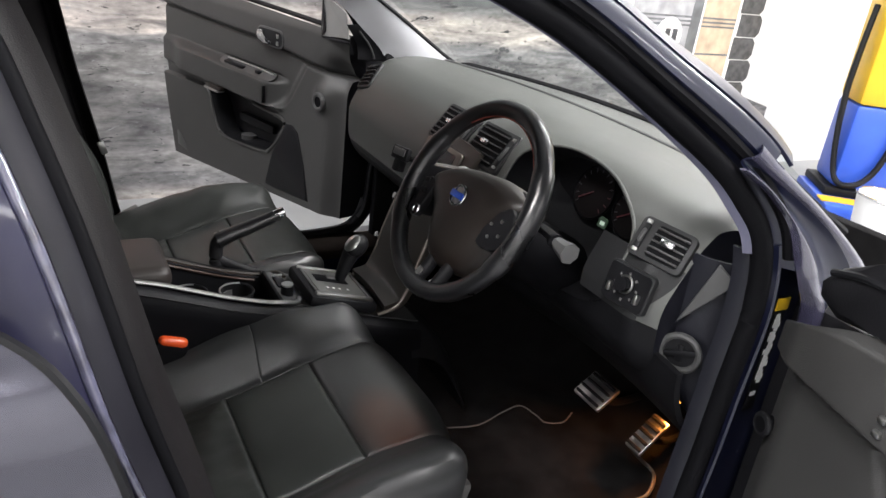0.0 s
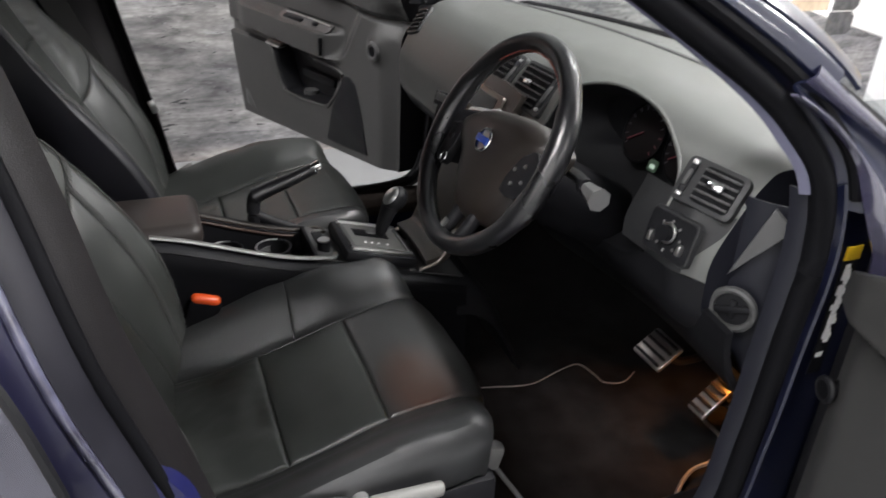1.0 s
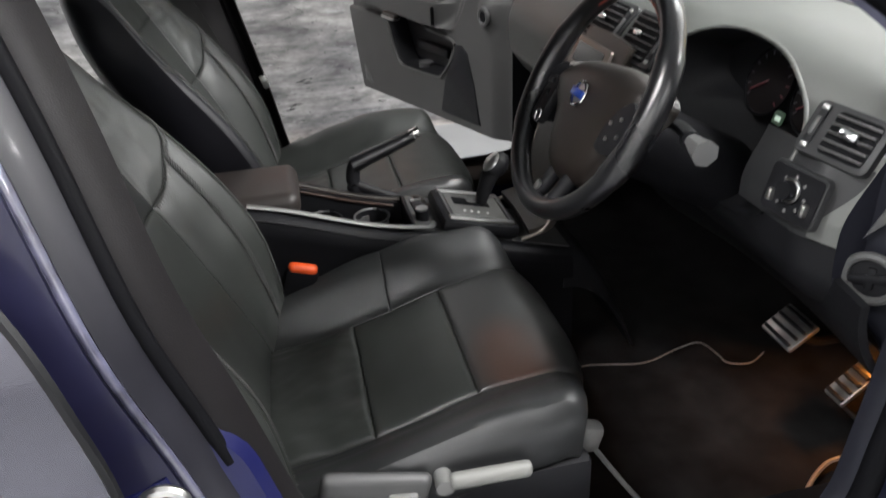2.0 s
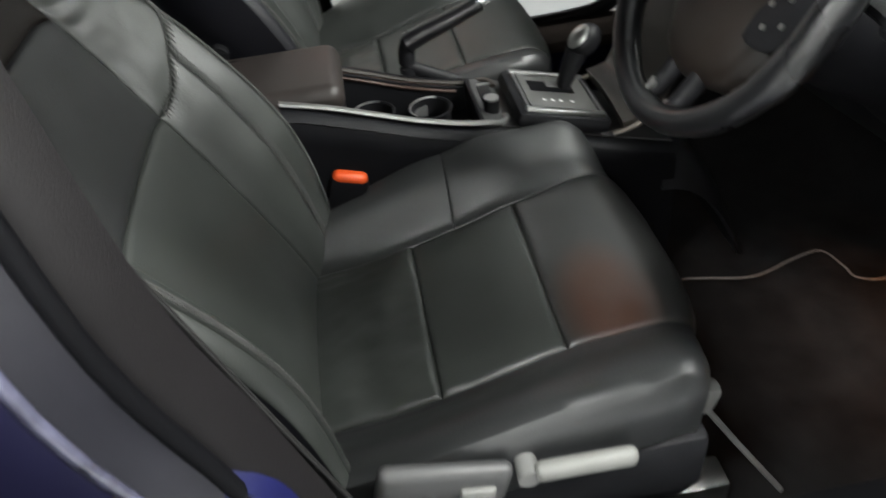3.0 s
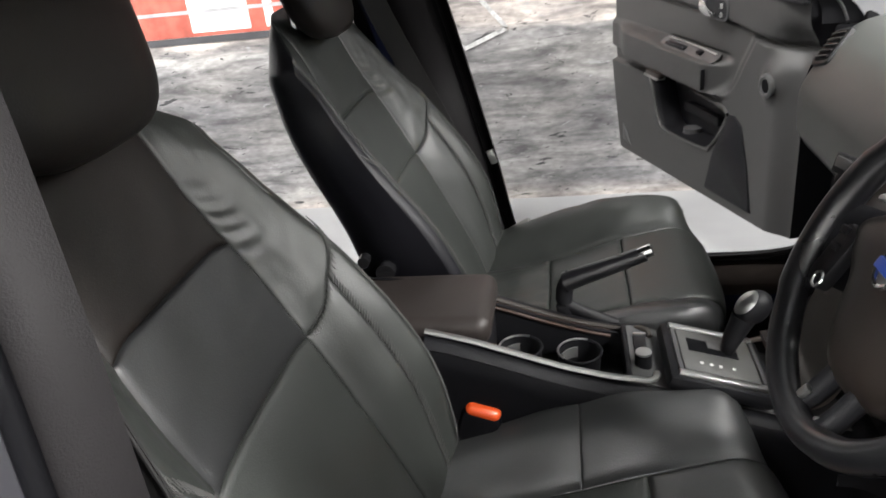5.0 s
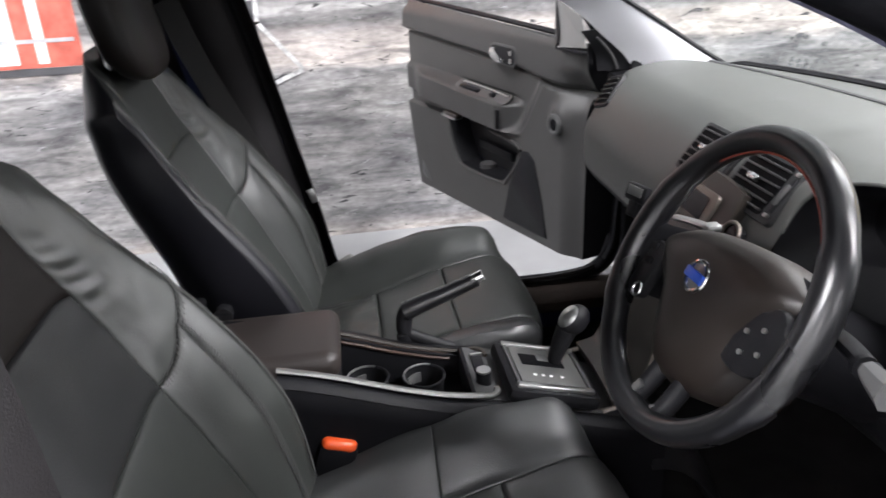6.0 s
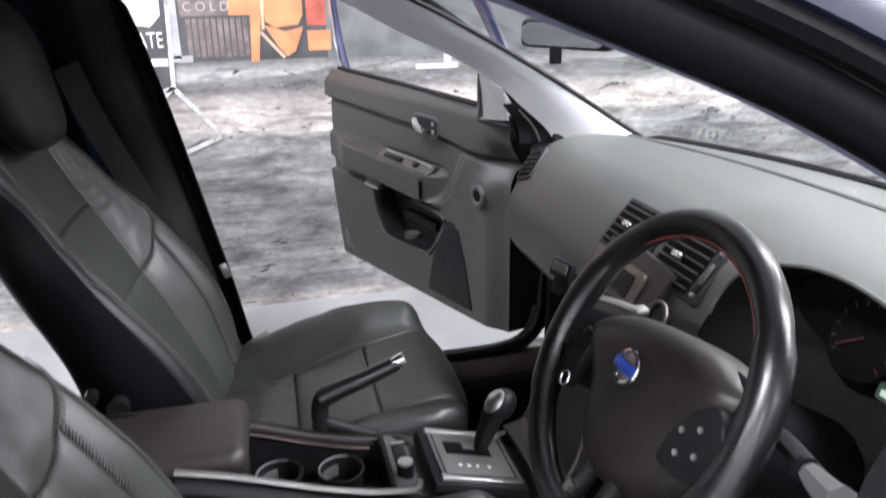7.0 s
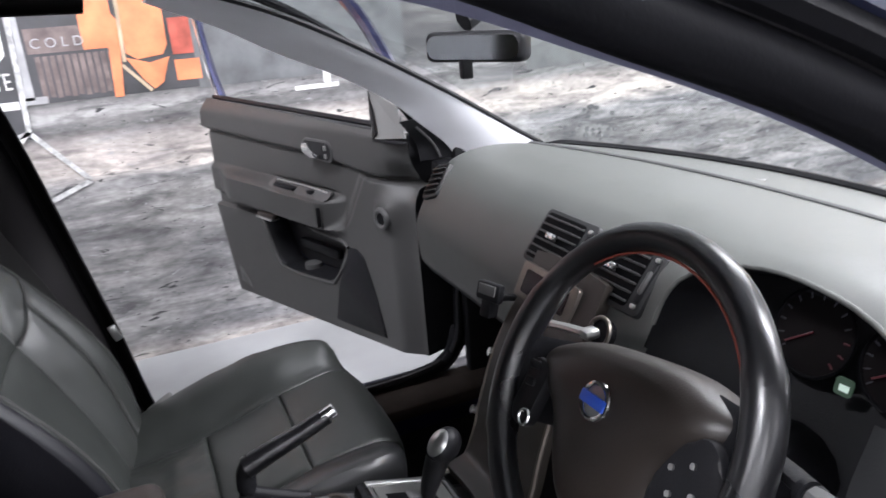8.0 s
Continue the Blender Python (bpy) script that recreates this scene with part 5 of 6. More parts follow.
        part("back_bolster", panel(side_back, 0.5 * k, 0.82 * k, 0.50, 1.0, 0.004, 0.003, 0.014, 60, 120, 0.0010, -1, creases), LEATHER, ob)
        part("back_side", panel(side_back, 0.82 * k, 0.905 * k, 0.03, 1.0, 0.001, 0.003, 0.010, 14, 60, 0.0004, -1), SIDELEATHER if plain else LEATHER, ob, "black side of the bolster")
        if k < 0 and not plain:
            part("stitching", ticks([(side_back(-0.892, v), side_back(-0.912, v + 0.003)) for v in (0.30 + 0.34 * i / 60 for i in range(61))]), STITCH, ob)
        # ticks of thread across the seams
        part("stitching", ticks([(side_back(0.688 * k, v), side_back(0.712 * k, v + 0.004)) for v in (0.05 + 0.44 * i / 60 for i in range(61))]), STITCH, ob)
        part("stitching", ticks([(side_back((0.52 + 0.36 * i / 26) * k, 0.488), side_back((0.528 + 0.36 * i / 26) * k, 0.512)) for i in range(27)]), STITCH, ob)
        part("stitching", ticks([(side_back(0.795 * k, v), side_back(0.820 * k, v + 0.003)) for v in (0.06 + 0.60 * i / 90 for i in range(91))]), STITCH, ob)

    # wrapped sides and rear cover, closed over the shoulder
    def cover(u, v):
        c, q = math.cos(math.pi * u), math.sin(math.pi * u)
        h = 0.03 + 0.97 * min(v / 0.86, 1)
        a, b = backrest(0.90, h), backrest(-0.90, h)
        mid, half = (a + b) / 2, (a - b) / 2
        ring_at = mid + half * math.copysign(abs(c) ** 0.55, c) - Vector(((0.245 - (0.125 if plain else 0.155) * h) * math.sqrt(1 - (0.6 if plain else 0.8) * h ** 8) * q ** 0.8, 0, 0.012 * q))
        if v <= 0.86:
            return ring_at
        t = (v - 0.86) / 0.14
        return ring_at.lerp(backrest(0.90 * c, 1.0), t) + Vector((0, 0, 0.014 * math.sin(math.pi * t) * q))
    part("back_cover", grid(cover, 40, 50), SIDELEATHER, ob, "black wrapped sides and rear cover")
    part("base", box((0.14, y0, 0.405), (0.48, 0.46, 0.12), 0.03), DARK, ob)
    for k in (-1, 1):
        part("side_cover", box((0.11, y0 + k * 0.240, 0.475), (0.50, 0.035, 0.10), 0.014), DARK, ob, "dark plastic side cover")
        part("slide_rail", box((0.12, y0 + k * 0.19, 0.315), (0.62, 0.045, 0.05), 0.006), SILVER, ob)
        part("foot", box((0.15, y0 + k * 0.19, 0.36), (0.40, 0.05, 0.06), 0.01), RUBBER, ob)

    # head rest
    def head(u, v):
        th, ph = 2 * math.pi * u, math.pi * (v - 0.5)
        ex = lambda c, p: math.copysign(abs(c) ** p, c)
        return Vector((-0.325 + (0.025 if plain else 0.0) + (0.042 if plain else 0.064) * ex(math.cos(ph), 0.6) * ex(math.cos(th), 0.7) - 0.03 * math.sin(ph), y0 + (0.122 if plain else 0.135) * ex(math.cos(ph), 0.5) * ex(math.sin(th), 0.65), (1.178 if plain else 1.198) + 0.116 * ex(math.sin(ph), 0.75)))
    hr = grid(head, 36, 20)
    bmesh.ops.remove_doubles(hr, verts=hr.verts, dist=1e-5)
    part("headrest", hr, SHADELEATHER, ob, "brown-black headrest, darkened for the roof's shade")
    for k in (-1, 1):
        part("headrest_post", tube([(-0.325, y0 + 0.05 * k, 1.07), (-0.33, y0 + 0.05 * k, 1.15)], 0.007, 1, 8), CHROME, ob)
    return ob


driver = seat(SEAT_Y)
passenger = seat(0.362, True)
passenger.location.x += 0.015
for q, r in (((-0.17, 0.112, 0.715), 0.016), ((-0.205, 0.114, 0.735), 0.010)):
    part("recline_knob", tube([q, (q[0], q[1] - 0.02, q[2])], r, 1, 12), GLOSSBLACK, passenger, "glossy black recline knob")
tagged(passenger, "black leather passenger seat with smooth creased cushion", "car seat", "front seats")
part("height_lever", box(None, (0.105, 0.018, 0.022), 0.008, Matrix.Translation((0.213, SEAT_Y - 0.278, 0.558)) @ Matrix.Rotation(radians(2), 4, "Y"), segs=3), PALEGREY, driver, "pale grey height lever")
part("lever_pivot", tube([(0.155, SEAT_Y - 0.258, 0.554), (0.155, SEAT_Y - 0.282, 0.554)], 0.012, 1, 14), MIDGREY, driver)
part("recliner_cover", box(None, (0.135, 0.020, 0.056), 0.012, Matrix.Translation((0.070, SEAT_Y - 0.272, 0.562)) @ Matrix.Rotation(radians(14), 4, "Y"), segs=3), GREYPLASTIC, driver, "grey recliner cover")
part("recliner_tab", box(None, (0.036, 0.010, 0.016), 0.004, Matrix.Translation((0.102, SEAT_Y - 0.284, 0.553)) @ Matrix.Rotation(radians(10), 4, "Y")), PALEGREY, driver, "pale recliner tab")
part("slide_bar", tube([(0.388, SEAT_Y - 0.180, 0.472), (0.440, SEAT_Y - 0.190, 0.39), (0.50, SEAT_Y - 0.215, 0.305)], 0.004, 4, 6), MIDGREY, driver)
part("slide_lever", box(None, (0.035, 0.028, 0.046), 0.010, Matrix.Translation((0.384, SEAT_Y - 0.178, 0.488)) @ Matrix.Rotation(radians(15), 4, "Y")), MIDGREY, driver, "pale grey slide lever")
part("recline_wheel", ring(0.035, 0.012, Matrix.Translation((0.02, SEAT_Y - 0.278, 0.43)) @ Matrix.Rotation(radians(90), 4, "X")), GREYPLASTIC, driver)
for y, drop in ((-0.112, 0.0), (0.13, 0.07)):
    buckle = thing("belt_buckle", (0.0, y, 0.45), "black belt buckle with a red release button", "belt buckle", "belt buckles")
    mb = Matrix.Translation((0.005, y, 0.56 - drop)) @ Matrix.Rotation(radians(18), 4, "Y")
    part("case", box(None, (0.058, 0.024, 0.075), 0.008, mb), SEAL, buckle)
    part("stalk", box(None, (0.035, 0.012, 0.16), 0.004, mb @ Matrix.Translation((0, 0, -0.10))), RUBBER, buckle)
    part("button", box(None, (0.052, 0.024, 0.020), 0.0095, mb @ Matrix.Translation((0.0, 0, 0.038)), segs=4), REDPLASTIC, buckle, "red release button")

# ---- dashboard ----
PX = spline([0, 1, 2, 3, 4, 5, 6, 7, 8, 9], [1.0, 0.90, 0.80, 0.722, 0.668, 0.628, 0.602, 0.605, 0.645, 0.73])
PZ = spline([0, 1, 2, 3, 4, 5, 6, 7, 8, 9], [0.952, 0.968, 0.978, 0.971, 0.944, 0.895, 0.83, 0.77, 0.71, 0.68])


def dash(y, k):
    """The dashboard's face: y across the car, k from 0 at the screen to 9 under the knee roll."""
    e = step(0.575, 0.640, abs(y))
    x = PX(k) + 0.045 * e * step(1.5, 5, k)
    if k < 2:
        base = 1.115 - 0.17 * (y / 0.66) ** 2
        x = base + (x - 1.0) / 0.20 * (base - 0.80) if k < 2 else x
    z = PZ(k) - 0.014 * e * (1 - step(6, 9, k)) + 0.008 * math.cos(y * 2.2) * (1 - step(2, 4, k))
    z += 0.018 * math.exp(-((y + 0.345) / 0.20) ** 2) * math.exp(-((k - 3.2) / 1.2) ** 2)   # hood over the dials
    x -= 0.025 * math.exp(-((y + 0.345) / 0.19) ** 4) * math.exp(-((k - 3.9) / 0.7) ** 2)
    return Vector((x, y, z))


DIAL_Y, DIAL_K = -0.354, 5.32


def dial_k(y):
    """The opening leans: higher towards the middle of the car."""
    return DIAL_K - 1.2 * (y - DIAL_Y)


def in_dials(y, k):
    return (abs((y - DIAL_Y) / 0.180)) ** 2.6 + (abs((k - dial_k(y)) / (1.55 if k > dial_k(y) else 1.95))) ** 2.6 < 1


board = thing("dashboard", (0.8, 0.0, 0.68), "grey soft-touch dashboard with round-edged vents", "dashboard")
HALF = 0.618


def lower_part(y, k):
    if -0.535 < y < -0.185:
        return k > 5.3
    return k > (6.32 if y <= -0.50 else 7.3)


def half_at(k):
    return HALF + 0.028 * step(3.6, 2.3, k)


def face(u, v):
    return dash(half_at(9 * v) * (2 * u - 1), 9 * v)


part("top", grid(face, 200, 150, skip=lambda u, v: in_dials(HALF * (2 * u - 1), 9 * v) or lower_part(HALF * (2 * u - 1), 9 * v)), DASH, board, "grey grained dashboard skin")
# Dash skin again in a darker tone: its dim angle put into colour.
part("switch_side", grid(lambda u, v: dash(-HALF + 0.024 * step(0.15, 1.0, v) * (1 - u) + 0.150 * u, 4.85 + 1.47 * v) + Vector((-0.0015, 0, 0.0005)), 24, 30), DASHLOW, board, "panel round the lamp switch, painted dimmer than the dash")
part("underside", grid(lambda u, v: face(u, v) + Vector((0.001, 0, 0)), 140, 108, skip=lambda u, v: in_dials(HALF * (2 * u - 1), 9 * v) or not lower_part(HALF * (2 * u - 1), 9 * v)), DARK, board, "black dashboard underside")
for side in (-1, 1):
    cap = bmesh.new()
    ps = [dash(half_at(9 * i / 30) * side, 9 * i / 30) for i in range(31)] + [Vector((0.95, HALF * side, 0.68))]
    cap.faces.new([cap.verts.new(p) for p in ps])
    part("end_cap", cap, ENDPLASTIC, board, "dark dashboard end panel")
rim = []
for i in range(48):
    a = 6.28319 * i / 48
    c, s = math.cos(a), math.sin(a)
    r = (abs(c) ** 2.6 + abs(s) ** 2.6) ** (-1 / 2.6)
    yr = DIAL_Y + 0.180 * r * c
    rim.append((yr, dial_k(yr) + (1.55 if s > 0 else 1.95) * r * s))
part("dial_hood", tube([dash(y, k) + Vector((-0.001, 0, 0)) for y, k in rim[24:] + rim[:1]], 0.003, 0, 8), DASH, board)
tub = bmesh.new()
rows = [[tub.verts.new(Vector((0.0, 0, 0)) + dash(y, k).lerp(Vector((0.742, DIAL_Y + (y - DIAL_Y) * 0.92, 0.900 - (k - DIAL_K) * 0.028)), t)) for y, k in rim] for t in (0, 0.25, 0.5, 0.75, 1)]
for a, b in zip(rows, rows[1:]):
    for i in range(48):
        tub.faces.new((a[i], a[(i + 1) % 48], b[(i + 1) % 48], b[i]))
tub.faces.new(rows[-1])
part("dial_well", tub, RUBBER, board, "black instrument well")
md = frame_at((0.733, -0.360, 0.906), (0, -1, 0), (0.32, 0, 0.95))
for dy, r in ((-0.045, 0.050), (0.062, 0.046)):
    mdial = md @ Matrix.Translation((dy, 0.0, 0.004))
    dial = part("dial", plate(disc(r, 32), 0.004, mdial), DIALFACE, board, "black dial with white marks")
    part("bezel", ring(r, 0.0022, mdial), SEAL, dial)
    for i in range(13):
        a = radians(220 - 260 * i / 12)
        part("mark", box(None, (0.007, 0.0018, 0.0008), 0, mdial @ Matrix.Rotation(a, 4, "Z") @ Matrix.Translation((r * 0.83, 0, 0.001))), DIALWHITE if i < 10 else REDGLOW, dial)
    part("needle", box(None, (r * 0.75, 0.002, 0.002), 0.0005, mdial @ Matrix.Rotation(radians(215), 4, "Z") @ Matrix.Translation((r * 0.35, 0, 0.003))), REDGLOW, dial)
part("display", plate(rounded(0.020, 0.019, 0.004), 0.003, md @ Matrix.Translation((0.010, -0.040, 0.008))), DISPLAY, board, "lit green clock display")
part("display_bar", box(None, (0.011, 0.007, 0.001), 0, md @ Matrix.Translation((0.012, -0.041, 0.0092))), DIGITS, board)


def vent(y, k, w, h, slats, label, tabs=True, roll=0.0, wheel_side=1, face_y=None):
    """A vent set in the dashboard's face."""
    p, e = dash(y, k), 0.3
    yf = y if face_y is None else face_y
    up = dash(yf, k - e) - dash(yf, k + e)
    right = dash(yf - 0.03, k) - dash(yf + 0.03, k)
    m = frame_at(p, right, up) @ Matrix.Rotation(radians(roll), 4, "Z")
    v = part("vent", plate(rounded(w, h, 0.010), 0.014, m @ Matrix.Translation((0, 0, 0.0035)), 0.0025), DASHLOW, board, label)
    shift = wheel_side * (0.010 if tabs else 0.0)
    part("vent_throat", plate(rounded(w - (0.036 if tabs else 0.014), h - 0.014, 0.006), 0.010, m @ Matrix.Translation((-shift, 0, 0.0043))), SEAL, v)
    for i in range(slats):
        yy = (i + 0.5) / slats - 0.5
        part("slat", box(None, (w - (0.038 if tabs else 0.016), 0.0030, 0.006), 0.0011, m @ Matrix.Translation((-shift, yy * (h - 0.016), 0.0060)) @ Matrix.Rotation(radians(8), 4, "X")), SLATGREY, v)
    if tabs:
        part("tab", box(None, (0.024, 0.011, 0.012), 0.004, m @ Matrix.Translation((-shift, 0.002, 0.014))), CHROME, v, "bright vent tab")
        xw = wheel_side * (w / 2 - 0.012)
        part("wheel_slot", box(None, (0.010, h * 0.62, 0.004), 0.003, m @ Matrix.Translation((xw, 0, 0.0045))), RUBBER, v)
        part("thumb_wheel", box(None, (0.007, h * 0.36, 0.012), 0.004, m @ Matrix.Translation((xw, 0.0, 0.005))), GREYPLASTIC, v)
        for yy in (-0.36, 0.36):
            part("wheel_mark", box(None, (0.009, 0.006, 0.004), 0.0015, m @ Matrix.Translation((xw, yy * h, 0.0065))), SILVER, v)
    return v


vent(-0.578, 4.5, 0.090, 0.066, 5, "slatted air vent", True, 0, -1)
vent(-0.080, 4.5, 0.140, 0.092, 6, "slatted air vent")
vent(0.072, 4.5, 0.140, 0.092, 6, "slatted air vent")
vent(0.562, 4.4, 0.058, 0.082, 5, "narrow slatted side vent", False, 20, 1, 0.49)
# lamp switch panel
p = dash(-0.570, 5.62)
ms = frame_at(p + Vector((-0.004, 0, 0)), (0.12, -1, 0), dash(-0.572, 5.2) - dash(-0.572, 6.3))
sw = part("switch_panel", plate(rounded(0.086, 0.064, 0.008), 0.010, ms @ Matrix.Translation((0, 0, 0.004)), 0.003), DASHLOW, board, "lamp switch panel")
part("switch_face", plate(rounded(0.080, 0.058, 0.007), 0.006, ms @ Matrix.Translation((0, 0, 0.0055))), RUBBER, sw)
part("lamp_knob", tube([ms @ Vector((0, 0.004, 0.004)), ms @ Vector((0, 0.004, 0.022))], 0.0115, 1, 18), DARK, sw)
part("knob_ring", ring(0.0130, 0.0020, ms @ Matrix.Translation((0, 0.004, 0.010))), SILVER, sw)
for a in range(0, 360, 45):
    part("symbol", box(None, (0.0042, 0.0034, 0.001), 0, ms @ Matrix.Rotation(radians(a), 4, "Z") @ Matrix.Translation((0.021, 0, 0.0066))), MIDGREY, sw)
for a in (-0.027, 0.027):
    part("small_knob", box(None, (0.008, 0.016, 0.010), 0.003, ms @ Matrix.Translation((a, -0.010, 0.008))), SILVER, sw)
# dash end circle, knee panel, top sensor, screen grille
ENDP, ENDU = Vector((0.6786, -0.6363, 0.0)), Vector((0.494, -0.869, 0.0))
ENDN = Vector((-0.869, -0.494, 0.0))
part("end_panel", thick(grid(lambda u, v: ENDP + ENDU * (-0.055 + 0.075 * step(0.25, 0.0, v) + (0.125 - 0.075 * step(0.25, 0.0, v)) * u) + Vector((0, 0, 0.665 + 0.26 * v)) - ENDN * (0.002 + 0.02 * (2 * u - 1) ** 2), 8, 12), 0.004), ENDPLASTIC, board, "black dashboard end panel")
me_ = frame_at(ENDP + ENDN * 0.006 + Vector((0, 0, 0.768)), ENDU, (0, 0, 1))
outlet = part("round_outlet", plate(disc(0.031, 28), 0.006, me_ @ Matrix.Translation((0, 0, 0.002))), RUBBER, board, "round grey end outlet")
part("outlet_ring", ring(0.029, 0.0055, me_ @ Matrix.Translation((0, 0, 0.003))), GREYPLASTIC, outlet)
part("outlet_bar", box(None, (0.052, 0.011, 0.006), 0.003, me_ @ Matrix.Translation((0, 0, 0.004)) @ Matrix.Rotation(radians(18), 4, "Z")), DARK, outlet)
part("outlet_bar", box(None, (0.010, 0.030, 0.005), 0.003, me_ @ Matrix.Translation((0, 0, 0.003))), DARK, outlet)
# Paler triangle stands for the highlight on the dark end panel.
part("end_highlight", plate([(-0.019, 0.046), (0.020, 0.156), (0.049, 0.134)], 0.006, me_ @ Matrix.Translation((0, 0, 0.004)), 0.002), GREYPLASTIC, board, "grey triangle painting the end panel's highlight")
part("knee_panel", thick(grid(lambda u, v: Vector((0.64 + 0.16 * v * v + 0.03 * math.sin(3.1 * u), -0.10 - 0.58 * u, 0.76 - 0.20 * v)), 16, 12), 0.01), DARK, board, "black knee panel under the column")
part("knee_panel", thick(grid(lambda u, v: Vector((0.66 + 0.2 * v * v, 0.10 + 0.58 * u, 0.74 - 0.16 * v)), 16, 12), 0.01), DARK, board)
part("panel_screw", box((0.645, -0.50, 0.735), (0.008, 0.008, 0.008), 0.002), CHROME, board)
part("light_sensor", plate(disc(0.011), 0.011, Matrix.Translation((0.995, 0.03, 0.974)), 0.004), MIDGREY, board, "pale light sensor dome")
part("screen_grille", tube([dash(y / 20 * 0.58, 1.05) + Vector((0, 0, 0.002)) for y in range(-20, 21)], 0.004, 2, 6, flat=(1.4, 0.6)), GREYPLASTIC, board)
part("front_lip", tube([dash(y / 20 * 0.64, 0.2) + Vector((0, 0, 0.004)) for y in range(-20, 21)], 0.007, 2, 6), RUBBER, board)
# centre stack
stack_line = smooth_line([(0.617, 0, 0.905), (0.590, 0, 0.855), (0.540, 0, 0.775), (0.507, 0, 0.69), (0.490, 0, 0.632), (0.466, 0, 0.588), (0.425, 0, 0.574)], 6)
ks = len(stack_line) - 1
stack = thing("centre_stack", (0.5, 0, 0.62), "slim floating centre panel with bright edges", "centre panel")
part("panel", thick(grid(lambda u, v: stack_line[round(u * ks)] + Vector((0.016, -0.088 + 0.176 * v, 0.008 * math.sin(math.pi * v))), ks, 8), 0.02), STACKTRIM, stack, "brown-black satin panel")
for y in (-0.090, 0.090):
    part("bright_edge", tube([q + Vector((-0.002, y, 0.002)) for q in stack_line[8:]], 0.004, 0, 6), STACKSILVER, stack)
mst = frame_at((0.596, 0.022, 0.870), (0, -1, 0), (0.45, 0, 0.9))
part("display_frame", plate(rounded(0.150, 0.056, 0.006), 0.008, mst @ Matrix.Translation((0, 0, 0.012)), 0.002), STACKSILVER, stack, "satin bronze display frame")
part("display", plate(rounded(0.115, 0.036, 0.004), 0.004, mst @ Matrix.Translation((0, 0, 0.0135))), GLOSSBLACK, stack)
for dx in (0.146,):
    for dz, r in ((-0.008, 0.020),):
        c = mst @ Matrix.Translation((dx, dz, 0.006))
        part("ignition_slot", tube([c @ Vector((0, 0, -0.004)), c @ Vector((0, 0, 0.008))], 0.9 * r, 1, 18), GLOSSBLACK, stack)
        part("slot_ring", ring(r, 0.003, c @ Matrix.Translation((0, 0, 0.010))), STACKSILVER, stack, "bronze ring round the ignition slot")
for i in range(4):
    for j in range(3):
        part("button", box(None, (0.016, 0.012, 0.006), 0.002, mst @ Matrix.Translation((-0.027 + 0.018 * j, -0.052 - 0.022 * i, 0.004 - 0.004 * i))), DARK, stack)
for q in ((0.538, 0.759), (0.502, 0.668)):
    part("edge_screw", tube([(q[0] - 0.004, 0.096, q[1]), (q[0] - 0.012, 0.098, q[1] + 0.004)], 0.007, 1, 10), CHROME, stack)
phone = thing("device_holder", (0.56, 0.118, 0.84), "small black device holder clipped to the dashboard", "device holder")
mp_ = frame_at((0.545, 0.118, 0.852), (0.3, -1, 0), (0.3, 0, 0.95))
part("body", box(None, (0.050, 0.030, 0.014), 0.004, mp_), RUBBER, phone)
part("clip", box(None, (0.022, 0.030, 0.022), 0.004, mp_ @ Matrix.Translation((0.0, -0.026, -0.004))), RUBBER, phone)
part("arm", tube([mp_ @ Vector((0, -0.01, -0.006)), (0.575, 0.110, 0.838), (0.605, 0.096, 0.835)], 0.006, 4, 8), RUBBER, phone)
part("screen", box(None, (0.036, 0.016, 0.003), 0.001, mp_ @ Matrix.Translation((0.0, 0.003, 0.008))), SPEAKERGREY, phone, "grey device screen")

# ---- steering wheel ----
WC = Vector((0.441, -0.361, 0.923))
TILT = radians(29)
mw = frame_at(WC, (0, -1, 0), (math.sin(TILT), 0, math.cos(TILT))) @ Matrix.Rotation(radians(9), 4, "Z")
wheel = thing("steering_wheel", tuple(WC), "black leather steering wheel with bright spoke inserts", "steering wheel")
rimbm = bmesh.new()
NR = 72
for_ring = []
for i in range(NR):
    a = 6.28319 * i / NR
    o = Vector((math.cos(a), math.sin(a), 0))
    rr = 0.0145 + 0.002 * (abs(math.sin(a)) < 0.5)
    for_ring.append([rimbm.verts.new(mw @ (o * (0.158 + rr * math.cos(6.28319 * j / 12)) + Vector((0, 0, 0.018 + 1.1 * rr * math.sin(6.28319 * j / 12))))) for j in range(12)])
for i in range(NR):
    for j in range(12):
        rimbm.faces.new((for_ring[i][j], for_ring[(i + 1) % NR][j], for_ring[(i + 1) % NR][(j + 1) % 12], for_ring[i][(j + 1) % 12]))
part("rim", rimbm, RIMLEATHER, wheel, "black leather rim")
hub_out = [(-0.128, 0.024), (-0.095, 0.042), (-0.045, 0.053), (0.045, 0.053), (0.095, 0.042), (0.128, 0.024), (0.118, -0.002), (0.088, -0.032), (0.066, -0.080), (0.035, -0.112), (-0.035, -0.112), (-0.066, -0.080), (-0.088, -0.032), (-0.118, -0.002)]
hub_line = [(q.x, q.y) for q in smooth_line([(x, y, 0) for x, y in hub_out], 4, True)]
hub = bmesh.new()
rings_ = []
for k, h in ((1.0, -0.035), (1.0, -0.008), (0.965, 0.003), (0.90, 0.011), (0.80, 0.018), (0.66, 0.0222), (0.45, 0.0240), (0.25, 0.0245)):
    rings_.append([hub.verts.new(mw @ Vector((x * k, y * k, h))) for x, y in hub_line])
for a, b in zip(rings_, rings_[1:]):
    for i in range(len(a)):
        hub.faces.new((a[i], a[(i + 1) % len(a)], b[(i + 1) % len(a)], b[i]))
hub.faces.new(rings_[-1])
